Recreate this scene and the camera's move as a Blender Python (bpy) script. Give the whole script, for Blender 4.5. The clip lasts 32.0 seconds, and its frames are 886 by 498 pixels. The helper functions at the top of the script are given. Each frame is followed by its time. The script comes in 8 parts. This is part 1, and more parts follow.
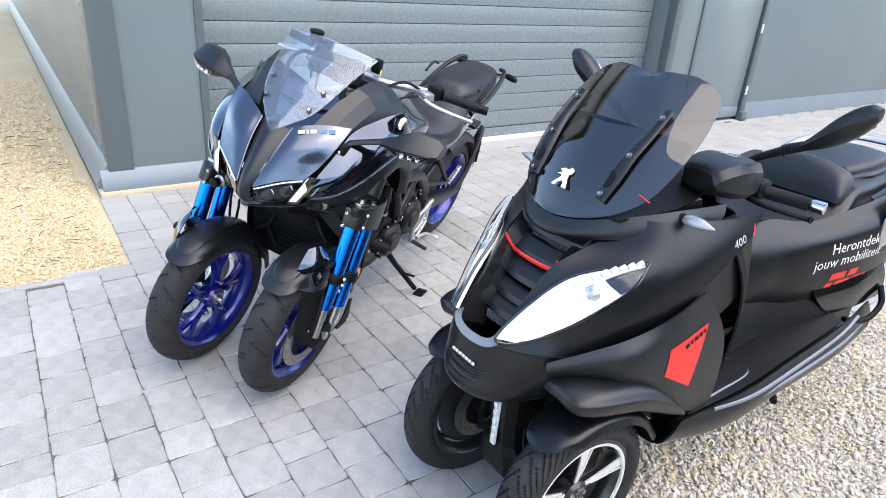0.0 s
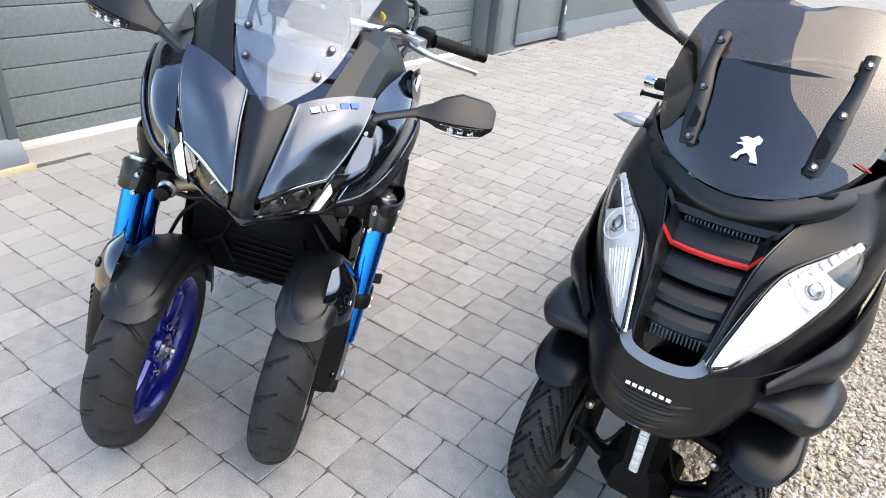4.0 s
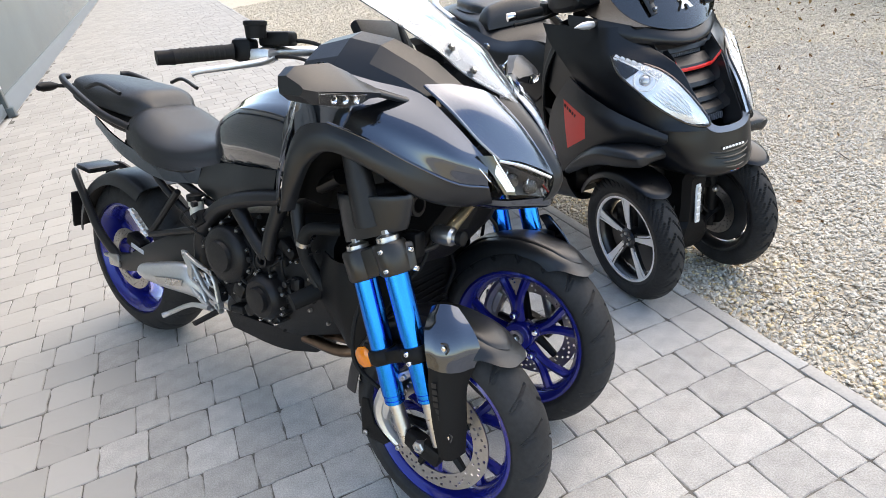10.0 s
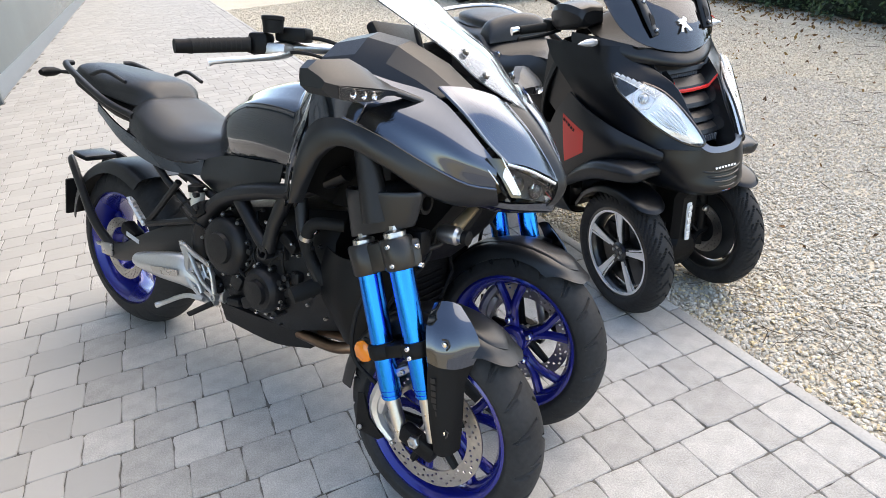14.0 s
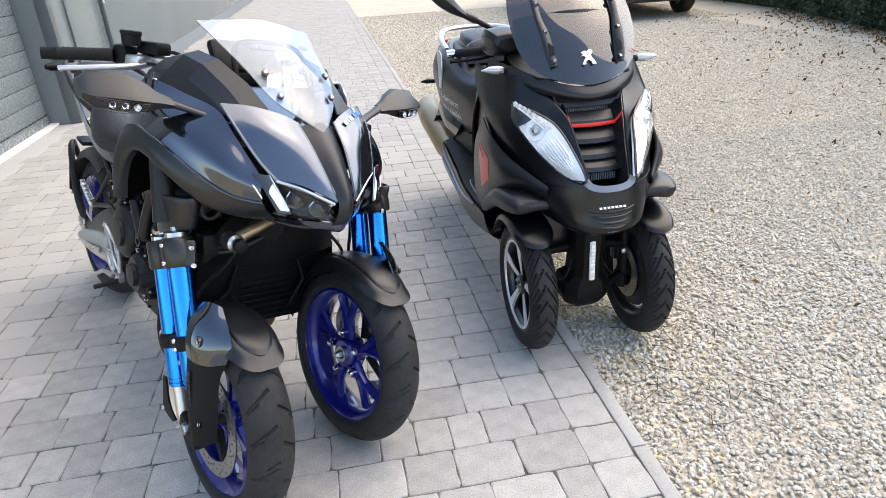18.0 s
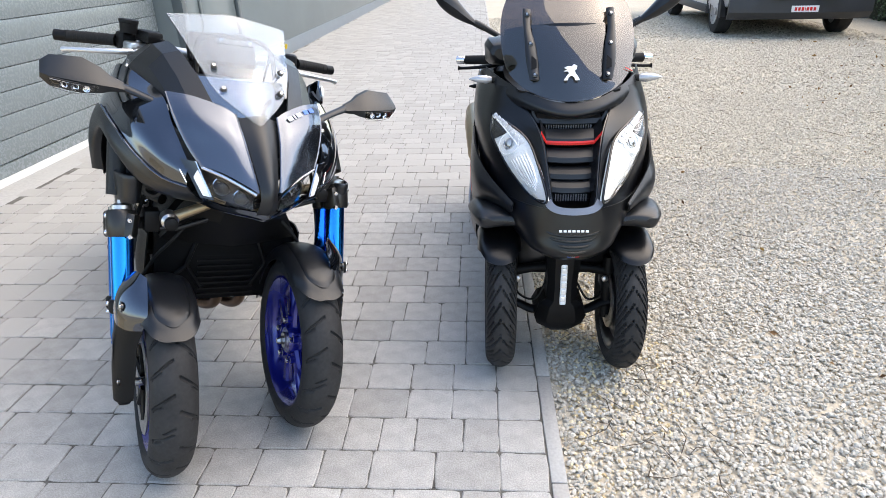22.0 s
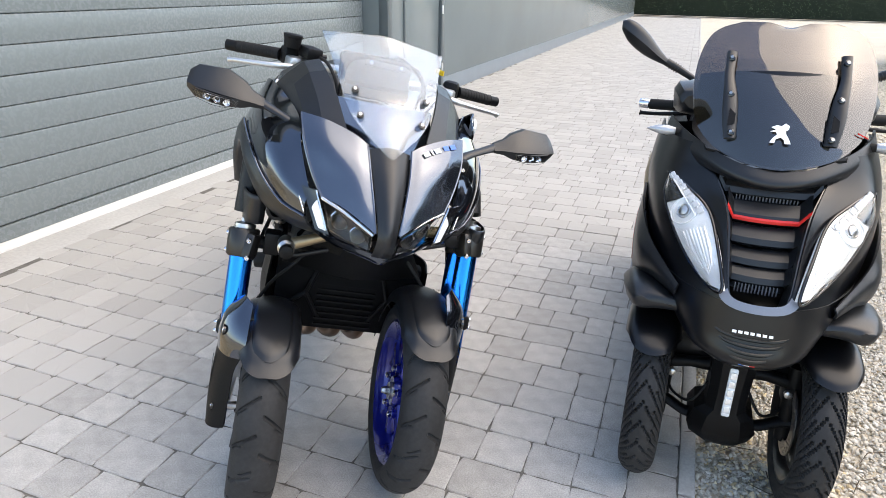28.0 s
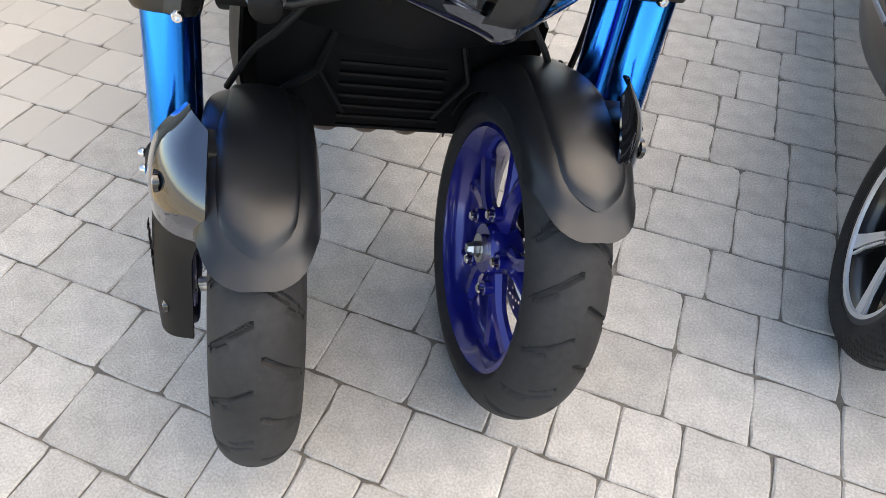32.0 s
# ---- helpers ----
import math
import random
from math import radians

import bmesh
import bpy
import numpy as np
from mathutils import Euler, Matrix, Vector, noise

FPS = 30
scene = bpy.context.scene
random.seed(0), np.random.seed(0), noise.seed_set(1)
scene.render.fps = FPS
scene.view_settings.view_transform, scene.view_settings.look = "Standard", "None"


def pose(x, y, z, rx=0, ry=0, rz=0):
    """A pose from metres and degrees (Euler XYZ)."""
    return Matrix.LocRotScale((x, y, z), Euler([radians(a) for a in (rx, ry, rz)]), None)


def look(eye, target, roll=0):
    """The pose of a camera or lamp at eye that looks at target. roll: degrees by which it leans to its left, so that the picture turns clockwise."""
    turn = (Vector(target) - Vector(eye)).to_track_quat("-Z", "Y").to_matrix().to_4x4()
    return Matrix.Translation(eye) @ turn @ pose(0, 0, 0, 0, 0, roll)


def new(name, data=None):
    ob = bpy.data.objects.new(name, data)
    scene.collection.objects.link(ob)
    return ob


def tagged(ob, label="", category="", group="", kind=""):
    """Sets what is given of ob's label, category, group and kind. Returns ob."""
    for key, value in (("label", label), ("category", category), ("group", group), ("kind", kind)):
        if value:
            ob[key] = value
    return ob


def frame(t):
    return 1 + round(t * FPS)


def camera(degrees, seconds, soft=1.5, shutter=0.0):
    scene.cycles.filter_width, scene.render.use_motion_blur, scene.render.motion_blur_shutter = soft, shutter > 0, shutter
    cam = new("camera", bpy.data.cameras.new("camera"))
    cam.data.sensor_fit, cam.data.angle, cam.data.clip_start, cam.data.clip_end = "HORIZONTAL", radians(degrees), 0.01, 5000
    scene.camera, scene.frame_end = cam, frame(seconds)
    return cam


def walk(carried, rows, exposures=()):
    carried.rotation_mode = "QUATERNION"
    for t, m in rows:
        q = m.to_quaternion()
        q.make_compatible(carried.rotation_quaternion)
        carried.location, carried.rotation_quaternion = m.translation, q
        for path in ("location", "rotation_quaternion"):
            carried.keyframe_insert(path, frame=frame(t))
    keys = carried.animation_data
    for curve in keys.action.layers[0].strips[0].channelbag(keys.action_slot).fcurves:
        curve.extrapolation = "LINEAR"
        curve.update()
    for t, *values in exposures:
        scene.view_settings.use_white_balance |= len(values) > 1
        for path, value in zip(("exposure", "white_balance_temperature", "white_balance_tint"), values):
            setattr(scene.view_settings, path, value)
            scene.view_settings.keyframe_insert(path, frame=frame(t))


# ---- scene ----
cam = camera(70.2, 32.0, soft=0.5)
PATH = [
    (0, (1.044, -0.903, 1.456), (-0.44, 0.16, 0.64), 4.2),
    (0.5, (1.022, -0.911, 1.455), (-0.46, 0.175, 0.664), 4.8),
    (1, (1.011, -0.913, 1.454), (-0.458, 0.19, 0.664), 5.5),
    (1.5, (1.002, -0.917, 1.45), (-0.453, 0.208, 0.663), 6.4),
    (2, (0.956, -0.907, 1.44), (-0.482, 0.22, 0.626), 6.1),
    (2.5, (0.766, -0.829, 1.418), (-0.645, 0.352, 0.634), 5.5),
    (3, (0.543, -0.841, 1.422), (-0.788, 0.397, 0.588), 7.1),
    (3.5, (0.362, -1.017, 1.399), (-0.784, 0.334, 0.471), 6.5),
    (5.5, (-0.299, -1.167, 1.351), (-0.869, 0.505, 0.412), 2.9),
    (6, (-0.47, -1.14, 1.369), (-0.948, 0.57, 0.449), -0.1),
    (6.5, (-0.691, -1.208, 1.378), (-0.568, 0.545, 0.422), -1.0),
    (7, (-0.763, -1.395, 1.371), (-0.478, 0.315, 0.373), -5.7),
    (7.5, (-0.876, -1.558, 1.371), (-0.631, 0.131, 0.328), -9.2),
    (8, (-1.113, -1.626, 1.364), (-0.793, 0.072, 0.356), -10.6),
    (8.5, (-1.235, -1.579, 1.361), (-0.81, 0.117, 0.389), -8.7),
    (9, (-1.295, -1.443, 1.381), (-0.931, 0.249, 0.379), -9.6),
    (9.5, (-1.387, -1.455, 1.386), (-0.881, 0.227, 0.43), -8.0),
    (10, (-1.517, -1.518, 1.388), (-0.915, 0.135, 0.437), -8.3),
    (10.5, (-1.571, -1.538, 1.387), (-0.977, 0.144, 0.483), -6.7),
    (11, (-1.567, -1.539, 1.385), (-0.965, 0.133, 0.467), -6.5),
    (11.5, (-1.569, -1.545, 1.384), (-0.959, 0.124, 0.466), -6.6),
    (12, (-1.579, -1.546, 1.383), (-0.944, 0.116, 0.471), -5.9),
    (12.5, (-1.584, -1.538, 1.382), (-0.935, 0.124, 0.478), -5.7),
    (13, (-1.588, -1.532, 1.379), (-0.91, 0.12, 0.477), -5.4),
    (13.5, (-1.589, -1.535, 1.38), (-0.912, 0.119, 0.481), -5.0),
    (14, (-1.588, -1.534, 1.376), (-0.915, 0.111, 0.459), -4.4),
    (14.5, (-1.563, -1.529, 1.373), (-0.863, 0.086, 0.423), -3.0),
    (16.5, (-1.214, -1.786, 1.374), (-0.898, -0.004, 0.524), -2.1),
    (17, (-1.132, -1.838, 1.387), (-0.783, -0.061, 0.537), -3.1),
    (17.5, (-0.933, -1.854, 1.373), (-0.612, -0.078, 0.512), -1.1),
    (18, (-0.784, -1.819, 1.363), (-0.506, -0.036, 0.501), -3.4),
    (18.5, (-0.656, -1.671, 1.359), (-0.097, 0.048, 0.504), 1.4),
    (19, (-0.565, -1.585, 1.361), (-0.038, 0.146, 0.509), -1.7),
    (19.5, (-0.448, -1.584, 1.356), (-0.286, 0.21, 0.487), -1.1),
    (20, (-0.346, -1.618, 1.356), (-0.359, 0.184, 0.489), -0.6),
    (20.5, (-0.366, -1.771, 1.349), (-0.449, 0.055, 0.537), -2.6),
    (21, (-0.381, -1.901, 1.349), (-0.45, -0.083, 0.519), -0.8),
    (21.5, (-0.33, -1.89, 1.351), (-0.389, -0.068, 0.528), -0.6),
    (22, (-0.257, -1.846, 1.357), (-0.366, -0.036, 0.513), -1.4),
    (22.5, (-0.24, -1.848, 1.348), (-0.374, -0.044, 0.495), -1.0),
    (23, (-0.247, -1.849, 1.354), (-0.354, -0.048, 0.492), -0.2),
    (23.5, (-0.232, -1.841, 1.362), (-0.35, -0.015, 0.555), -1.4),
    (24, (-0.197, -1.83, 1.366), (-0.288, 0.006, 0.578), -1.3),
    (24.5, (-0.181, -1.823, 1.354), (-0.317, -0.007, 0.527), -1.4),
    (25, (-0.258, -1.758, 1.34), (-0.275, 0.058, 0.502), 1.1),
    (25.5, (-0.337, -1.688, 1.343), (-0.334, 0.127, 0.504), 1.5),
    (26, (-0.345, -1.643, 1.329), (-0.539, 0.133, 0.431), 1.9),
    (26.5, (-0.298, -1.585, 1.35), (-0.813, 0.161, 0.521), 0.4),
    (28.5, (-0.194, -1.558, 1.341), (-0.843, 0.169, 0.568), 0.8),
    (29, (-0.191, -1.557, 1.335), (-0.843, 0.141, 0.503), 0.0),
    (29.5, (-0.221, -1.607, 1.332), (-0.885, 0.08, 0.488), -0.6),
    (30, (-0.276, -1.723, 1.335), (-0.839, 0.006, 0.503), -1.9),
    (30.5, (-0.316, -1.693, 1.317), (-0.804, 0.04, 0.446), -0.1),
    (31, (-0.376, -1.372, 1.239), (-0.984, 0.232, 0.211), -0.8),
    (31.5, (-0.499, -1.119, 1.203), (-1.175, 0.313, -0.019), 0.1),
    (32, (-0.667, -0.859, 1.054), (-1.15, 0.362, -0.456), 0.2),
]
EXPOSURE = 1.75
walk(cam, [(t, look(eye, target, roll)) for t, eye, target, roll in PATH], [(0.0, EXPOSURE + 0.08, 6750, 10), (3.0, EXPOSURE + 0.03, 7150, 10), (6.0, EXPOSURE + 0.03, 7600, 10), (17.0, EXPOSURE + 0.05, 7650, 10), (19.0, EXPOSURE - 0.08, 7400, 10), (21.0, EXPOSURE - 0.03, 7350, 10), (26.0, EXPOSURE, 7400, 10), (30.0, EXPOSURE, 7750, 10), (31.0, EXPOSURE + 0.08, 7950, 10), (32.0, EXPOSURE + 0.18, 8150, 10)])
# ---- light ----
world = bpy.data.worlds.new("sky")
scene.world = world
world.use_nodes = True
wn = world.node_tree
sky = wn.nodes.new("ShaderNodeTexSky")
sky.sky_type = "NISHITA"
sky.sun_disc = False
SUN_EL, SUN_AZ = 56.0, 70.0   # degrees up, and from +y towards +x
sky.sun_elevation, sky.sun_rotation = radians(SUN_EL), radians(SUN_AZ)
sky.air_density, sky.dust_density, sky.ozone_density = 1.0, 1.0, 2.0
wn.links.new(sky.outputs[0], wn.nodes["Background"].inputs["Color"])
wn.nodes["Background"].inputs["Strength"].default_value = 0.15

sun_data = bpy.data.lights.new("sun", "SUN")
sun_data.energy, sun_data.angle, sun_data.color = 0.95, radians(80), (1.0, 0.88, 0.70)
sun = new("sun", sun_data)
sun.matrix_world = look((20 * math.sin(radians(SUN_AZ)) * math.cos(radians(SUN_EL)), 20 * math.cos(radians(SUN_AZ)) * math.cos(radians(SUN_EL)), 20 * math.sin(radians(SUN_EL))), (0, 0, 0))

# ---- tools ----
from mathutils.bvhtree import BVHTree


def mat(name, color, rough=0.5, metal=0.0, coat=0.0, grain=0.0, scale=60.0, bump=0.0, bump_scale=200.0, vary=0.0, rough_vary=0.0, spec=0.5, blotch=0.0, blotch_scale=4.0, noise_tint=None):
    """A procedural surface: base colour with fine grain, larger blotches, a random shift per object, and fine relief."""
    m = bpy.data.materials.new(name)
    m.use_nodes = True
    nt = m.node_tree
    n, ln = nt.nodes, nt.links
    b = n["Principled BSDF"]
    b.inputs["Base Color"].default_value = (*color, 1)
    b.inputs["Roughness"].default_value = rough
    b.inputs["Metallic"].default_value = metal
    b.inputs["Coat Weight"].default_value = coat
    b.inputs["Coat Roughness"].default_value = 0.04
    b.inputs["Specular IOR Level"].default_value = spec
    tc = n.new("ShaderNodeTexCoord")
    src = tc.outputs["Object"]
    last = None

    def value_mix(prev, fac_socket, lo, hi):
        mr = n.new("ShaderNodeMapRange")
        mr.inputs["To Min"].default_value, mr.inputs["To Max"].default_value = lo, hi
        ln.new(fac_socket, mr.inputs["Value"])
        mx = n.new("ShaderNodeMix")
        mx.data_type, mx.blend_type = "RGBA", "MULTIPLY"
        mx.inputs[0].default_value = 1.0
        if prev is None:
            mx.inputs["A"].default_value = (*color, 1)
        else:
            ln.new(prev, mx.inputs["A"])
        ln.new(mr.outputs[0], mx.inputs["B"])
        return mx.outputs["Result"]

    def noise_node(sc, detail=4.0):
        t = n.new("ShaderNodeTexNoise")
        t.inputs["Scale"].default_value, t.inputs["Detail"].default_value = sc, detail
        ln.new(src, t.inputs["Vector"])
        return t

    if grain:
        last = value_mix(last, noise_node(scale).outputs["Fac"], 1 - grain, 1 + grain)
    if blotch:
        last = value_mix(last, noise_node(blotch_scale, 3.0).outputs["Fac"], 1 - blotch, 1 + blotch)
    if vary:
        oi = n.new("ShaderNodeObjectInfo")
        last = value_mix(last, oi.outputs["Random"], 1 - vary, 1 + vary)
    if last is not None:
        ln.new(last, b.inputs["Base Color"])
    if rough_vary:
        mr = n.new("ShaderNodeMapRange")
        mr.inputs["To Min"].default_value, mr.inputs["To Max"].default_value = max(0.02, rough - rough_vary), rough + rough_vary
        ln.new(noise_node(scale * 0.2).outputs["Fac"], mr.inputs["Value"])
        ln.new(mr.outputs[0], b.inputs["Roughness"])
    if bump:
        bp = n.new("ShaderNodeBump")
        bp.inputs["Strength"].default_value, bp.inputs["Distance"].default_value = bump, 0.002
        ln.new(noise_node(bump_scale, 6.0).outputs["Fac"], bp.inputs["Height"])
        ln.new(bp.outputs[0], b.inputs["Normal"])
    return m


def clear(name, color, rough=0.02, ior=1.45, through_share=1.0):
    m = bpy.data.materials.new(name)
    m.use_nodes = True
    b = m.node_tree.nodes["Principled BSDF"]
    b.inputs["Base Color"].default_value = (*color, 1)
    b.inputs["Roughness"].default_value = rough
    b.inputs["IOR"].default_value = ior
    b.inputs["Transmission Weight"].default_value = through_share
    return m


def thing(name, m=None, label="", category="", group="", kind=""):
    ob = new(name)
    ob.empty_display_size = 0.1
    if m is not None:
        ob.matrix_world = m
    return tagged(ob, label, category, group, kind)


def to_mesh(name, bm, material, smooth=40):
    bmesh.ops.recalc_face_normals(bm, faces=bm.faces)
    me = bpy.data.meshes.new(name)
    bm.to_mesh(me)
    bm.free()
    me.materials.append(material)
    if smooth:
        me.shade_smooth()
        me.set_sharp_from_angle(angle=radians(smooth))
    return me


def part(name, bm, material, parent, label="", smooth=40, kind=""):
    ob = new(name, to_mesh(name, bm, material, smooth))
    ob.parent = parent
    return tagged(ob, label, kind=kind)


def solo(name, bm, material, label="", category="", group="", kind="", smooth=40, m=None):
    ob = new(name, to_mesh(name, bm, material, smooth))
    if m is not None:
        ob.matrix_world = m
    return tagged(ob, label, category, group, kind)


def add_box(bm, c, s, bevel=0.0, rot=None, seg=2):
    """A box of full size s round c, with rounded edges."""
    r = bmesh.ops.create_cube(bm, size=1.0)
    vs = r["verts"]
    m = Matrix.Translation(c) @ (rot.to_4x4() if rot is not None else Matrix()) @ Matrix.Diagonal((*s, 1))
    bmesh.ops.transform(bm, matrix=m, verts=vs)
    if bevel:
        es = list({e for v in vs for e in v.link_edges})
        bmesh.ops.bevel(bm, geom=es, offset=bevel, segments=seg, profile=0.5, affect="EDGES", clamp_overlap=True)
    return bm


def box(c, s, bevel=0.0, rot=None, seg=2):
    return add_box(bmesh.new(), c, s, bevel, rot, seg)


def rot(rx=0, ry=0, rz=0):
    return Euler([radians(a) for a in (rx, ry, rz)]).to_matrix()


def spline(pts, n):
    """n points on a smooth curve through pts (Catmull-Rom)."""
    p = [Vector(q) for q in pts]
    if len(p) == 2:
        return [p[0].lerp(p[1], i / (n - 1)) for i in range(n)]
    out, m = [], len(p) - 1
    for i in range(n):
        s = i / (n - 1) * m
        k = min(int(s), m - 1)
        t = s - k
        b, c = p[k], p[k + 1]
        a = p[k - 1] if k > 0 else b * 2 - c
        d = p[k + 2] if k + 2 <= m else c * 2 - b
        out.append(0.5 * ((2 * b) + (c - a) * t + (2 * a - 5 * b + 4 * c - d) * t * t + (3 * b - a - 3 * c + d) * t ** 3))
    return out


def add_tube(bm, pts, r, seg=10, smooth_n=0, flat=1.0, caps=True):
    """A round bar along pts; r may be one radius or one for each point."""
    rs = list(r) if hasattr(r, "__len__") else [r] * len(pts)
    if smooth_n:
        xyz = spline(pts, smooth_n)
        ws = [v.x for v in spline([(w, 0, 0) for w in rs], smooth_n)]
        pts, rs = xyz, ws
    pts = [Vector(p) for p in pts]
    rings, up = [], None
    for i, p in enumerate(pts):
        d = (pts[min(i + 1, len(pts) - 1)] - pts[max(i - 1, 0)]).normalized()
        if up is None:
            up = Vector((0, 0, 1)) if abs(d.z) < 0.9 else Vector((0, 1, 0))
        side = d.cross(up).normalized()
        up = side.cross(d).normalized()
        rings.append([bm.verts.new(p + (side * math.cos(a) + up * (math.sin(a) * flat)) * rs[i]) for a in [2 * math.pi * k / seg for k in range(seg)]])
    for a, b in zip(rings, rings[1:]):
        for k in range(seg):
            bm.faces.new((a[k], a[(k + 1) % seg], b[(k + 1) % seg], b[k]))
    if caps:
        bm.faces.new(rings[0][::-1])
        bm.faces.new(rings[-1])
    return bm


def tube(pts, r, seg=10, smooth_n=0, flat=1.0):
    return add_tube(bmesh.new(), pts, r, seg, smooth_n, flat)


def add_lathe(bm, profile, seg=32, axis="y", c=(0, 0, 0), closed=False):
    """Turns a profile of (along the axis, radius) round an axis."""
    rings = []
    for a, r in profile:
        ring = []
        for k in range(seg):
            t = 2 * math.pi * k / seg
            u, v = r * math.cos(t), r * math.sin(t)
            p = (u, a, v) if axis == "y" else (a, u, v) if axis == "x" else (u, v, a)
            ring.append(bm.verts.new(Vector(p) + Vector(c)))
        rings.append(ring)
    pairs = list(zip(rings, rings[1:])) + ([(rings[-1], rings[0])] if closed else [])
    for a, b in pairs:
        for k in range(seg):
            bm.faces.new((a[k], a[(k + 1) % seg], b[(k + 1) % seg], b[k]))
    if not closed:
        for ring in (rings[0][::-1], rings[-1]):
            bm.faces.new(ring)
    return bm


def lathe(profile, seg=32, axis="y", c=(0, 0, 0), closed=False):
    return add_lathe(bmesh.new(), profile, seg, axis, c, closed)


def add_loft(bm, sections, caps=True, closed=True):
    """Skins a row of loops with the same number of points."""
    rings = [[bm.verts.new(p) for p in s] for s in sections]
    n = len(rings[0])
    for a, b in zip(rings, rings[1:]):
        for k in range(n if closed else n - 1):
            bm.faces.new((a[k], a[(k + 1) % n], b[(k + 1) % n], b[k]))
    if caps and closed:
        bm.faces.new(rings[0][::-1])
        bm.faces.new(rings[-1])
    return bm


def loft(sections, caps=True, n=0, m=0):
    """Skins closed loops. n: points round after smoothing; m: loops after smoothing."""
    if n:
        sections = [spline(list(s) + [s[0]], n + 1)[:-1] for s in sections]
    if m:
        cols = [spline([s[k] for s in sections], m) for k in range(len(sections[0]))]
        sections = [[c[i] for c in cols] for i in range(m)]
    return add_loft(bmesh.new(), sections, caps)


def add_panel(bm, rows, nu=10, nv=10, thick=0.004, flat=False):
    """A curved sheet with thickness through a grid of points."""
    rows = [[Vector(p) for p in r] for r in rows]
    if not flat:
        rows = [spline(r, nu) for r in rows]
        cols = [spline([r[k] for r in rows], nv) for k in range(nu)]
        rows = [[c[i] for c in cols] for i in range(nv)]
    h, w = len(rows), len(rows[0])

    def normal(i, j):
        du = rows[i][min(j + 1, w - 1)] - rows[i][max(j - 1, 0)]
        dv = rows[min(i + 1, h - 1)][j] - rows[max(i - 1, 0)][j]
        return du.cross(dv).normalized()

    top = [[bm.verts.new(rows[i][j]) for j in range(w)] for i in range(h)]
    bot = [[bm.verts.new(rows[i][j] - normal(i, j) * thick) for j in range(w)] for i in range(h)]
    for i in range(h - 1):
        for j in range(w - 1):
            bm.faces.new((top[i][j], top[i][j + 1], top[i + 1][j + 1], top[i + 1][j]))
            bm.faces.new((bot[i][j], bot[i + 1][j], bot[i + 1][j + 1], bot[i][j + 1]))
    rim = [(i, 0) for i in range(h)] + [(h - 1, j) for j in range(1, w)] + [(i, w - 1) for i in range(h - 2, -1, -1)] + [(0, j) for j in range(w - 2, 0, -1)]
    for (a, b), (c, d) in zip(rim, rim[1:] + rim[:1]):
        bm.faces.new((top[a][b], top[c][d], bot[c][d], bot[a][b]))
    return bm


def panel(rows, nu=10, nv=10, thick=0.004, flat=False):
    return add_panel(bmesh.new(), rows, nu, nv, thick, flat)


def add_plate(bm, outline, depth, m=None, bevel=0.0):
    """An outline in the x, y plane made into a plate of that depth, then posed by m."""
    a = [bm.verts.new((x, y, depth / 2)) for x, y in outline]
    b = [bm.verts.new((x, y, -depth / 2)) for x, y in outline]
    n = len(outline)
    fs = [bm.faces.new(a), bm.faces.new(b[::-1])]
    for k in range(n):
        bm.faces.new((a[k], b[k], b[(k + 1) % n], a[(k + 1) % n]))
    if bevel:
        es = [e for f in fs for e in f.edges]
        r = bmesh.ops.bevel(bm, geom=es, offset=bevel, segments=2, profile=0.5, affect="EDGES", clamp_overlap=True)
    if m is not None:
        vs = [v for v in bm.verts if v.is_valid] if bevel else a + b
        bmesh.ops.transform(bm, matrix=m, verts=vs)
    return bm


def plate(outline, depth, m=None, bevel=0.0):
    return add_plate(bmesh.new(), outline, depth, m, bevel)


def side_plate(outline, y, depth, bevel=0.0):
    """A plate whose outline is given in x, z, standing at y."""
    return plate(outline, depth, Matrix.Translation((0, y, 0)) @ Matrix(((1, 0, 0, 0), (0, 0, -1, 0), (0, 1, 0, 0), (0, 0, 0, 1))), bevel)


def mirrored(bm):
    """The same mesh on the other side (y to -y)."""
    c = bm.copy()
    bmesh.ops.transform(c, matrix=Matrix.Diagonal((1, -1, 1, 1)), verts=c.verts)
    bmesh.ops.reverse_faces(c, faces=c.faces)
    return c


def moved(bm, m):
    bmesh.ops.transform(bm, matrix=m, verts=bm.verts)
    return bm


def drape(bm, target, out, lift=0.0012):
    """Lays the points of bm on the target's surface, along y, seen from outside (out: 1 or -1)."""
    me = target.data
    tree = BVHTree.FromPolygons([v.co.copy() for v in me.vertices], [list(p.vertices) for p in me.polygons])
    for v in bm.verts:
        hit = tree.ray_cast(Vector((v.co.x, out * 1.0, v.co.z)), Vector((0, -out, 0)))
        if hit[0] is not None:
            v.co.y = hit[0].y + out * lift
        else:
            v.co.y = tree.find_nearest(v.co)[0].y + out * lift
    return bm


def from_arrays(name, verts, faces, material, smooth=False):
    me = bpy.data.meshes.new(name)
    me.vertices.add(len(verts))
    me.vertices.foreach_set("co", np.asarray(verts, dtype=np.float32).ravel())
    faces = np.asarray(faces, dtype=np.int32)
    k = faces.shape[1]
    me.loops.add(faces.size)
    me.loops.foreach_set("vertex_index", faces.ravel())
    me.polygons.add(len(faces))
    me.polygons.foreach_set("loop_start", np.arange(0, faces.size, k, dtype=np.int32))
    me.update(calc_edges=True)
    me.materials.append(material)
    if smooth:
        me.shade_smooth()
    else:
        me.shade_flat()
    return me


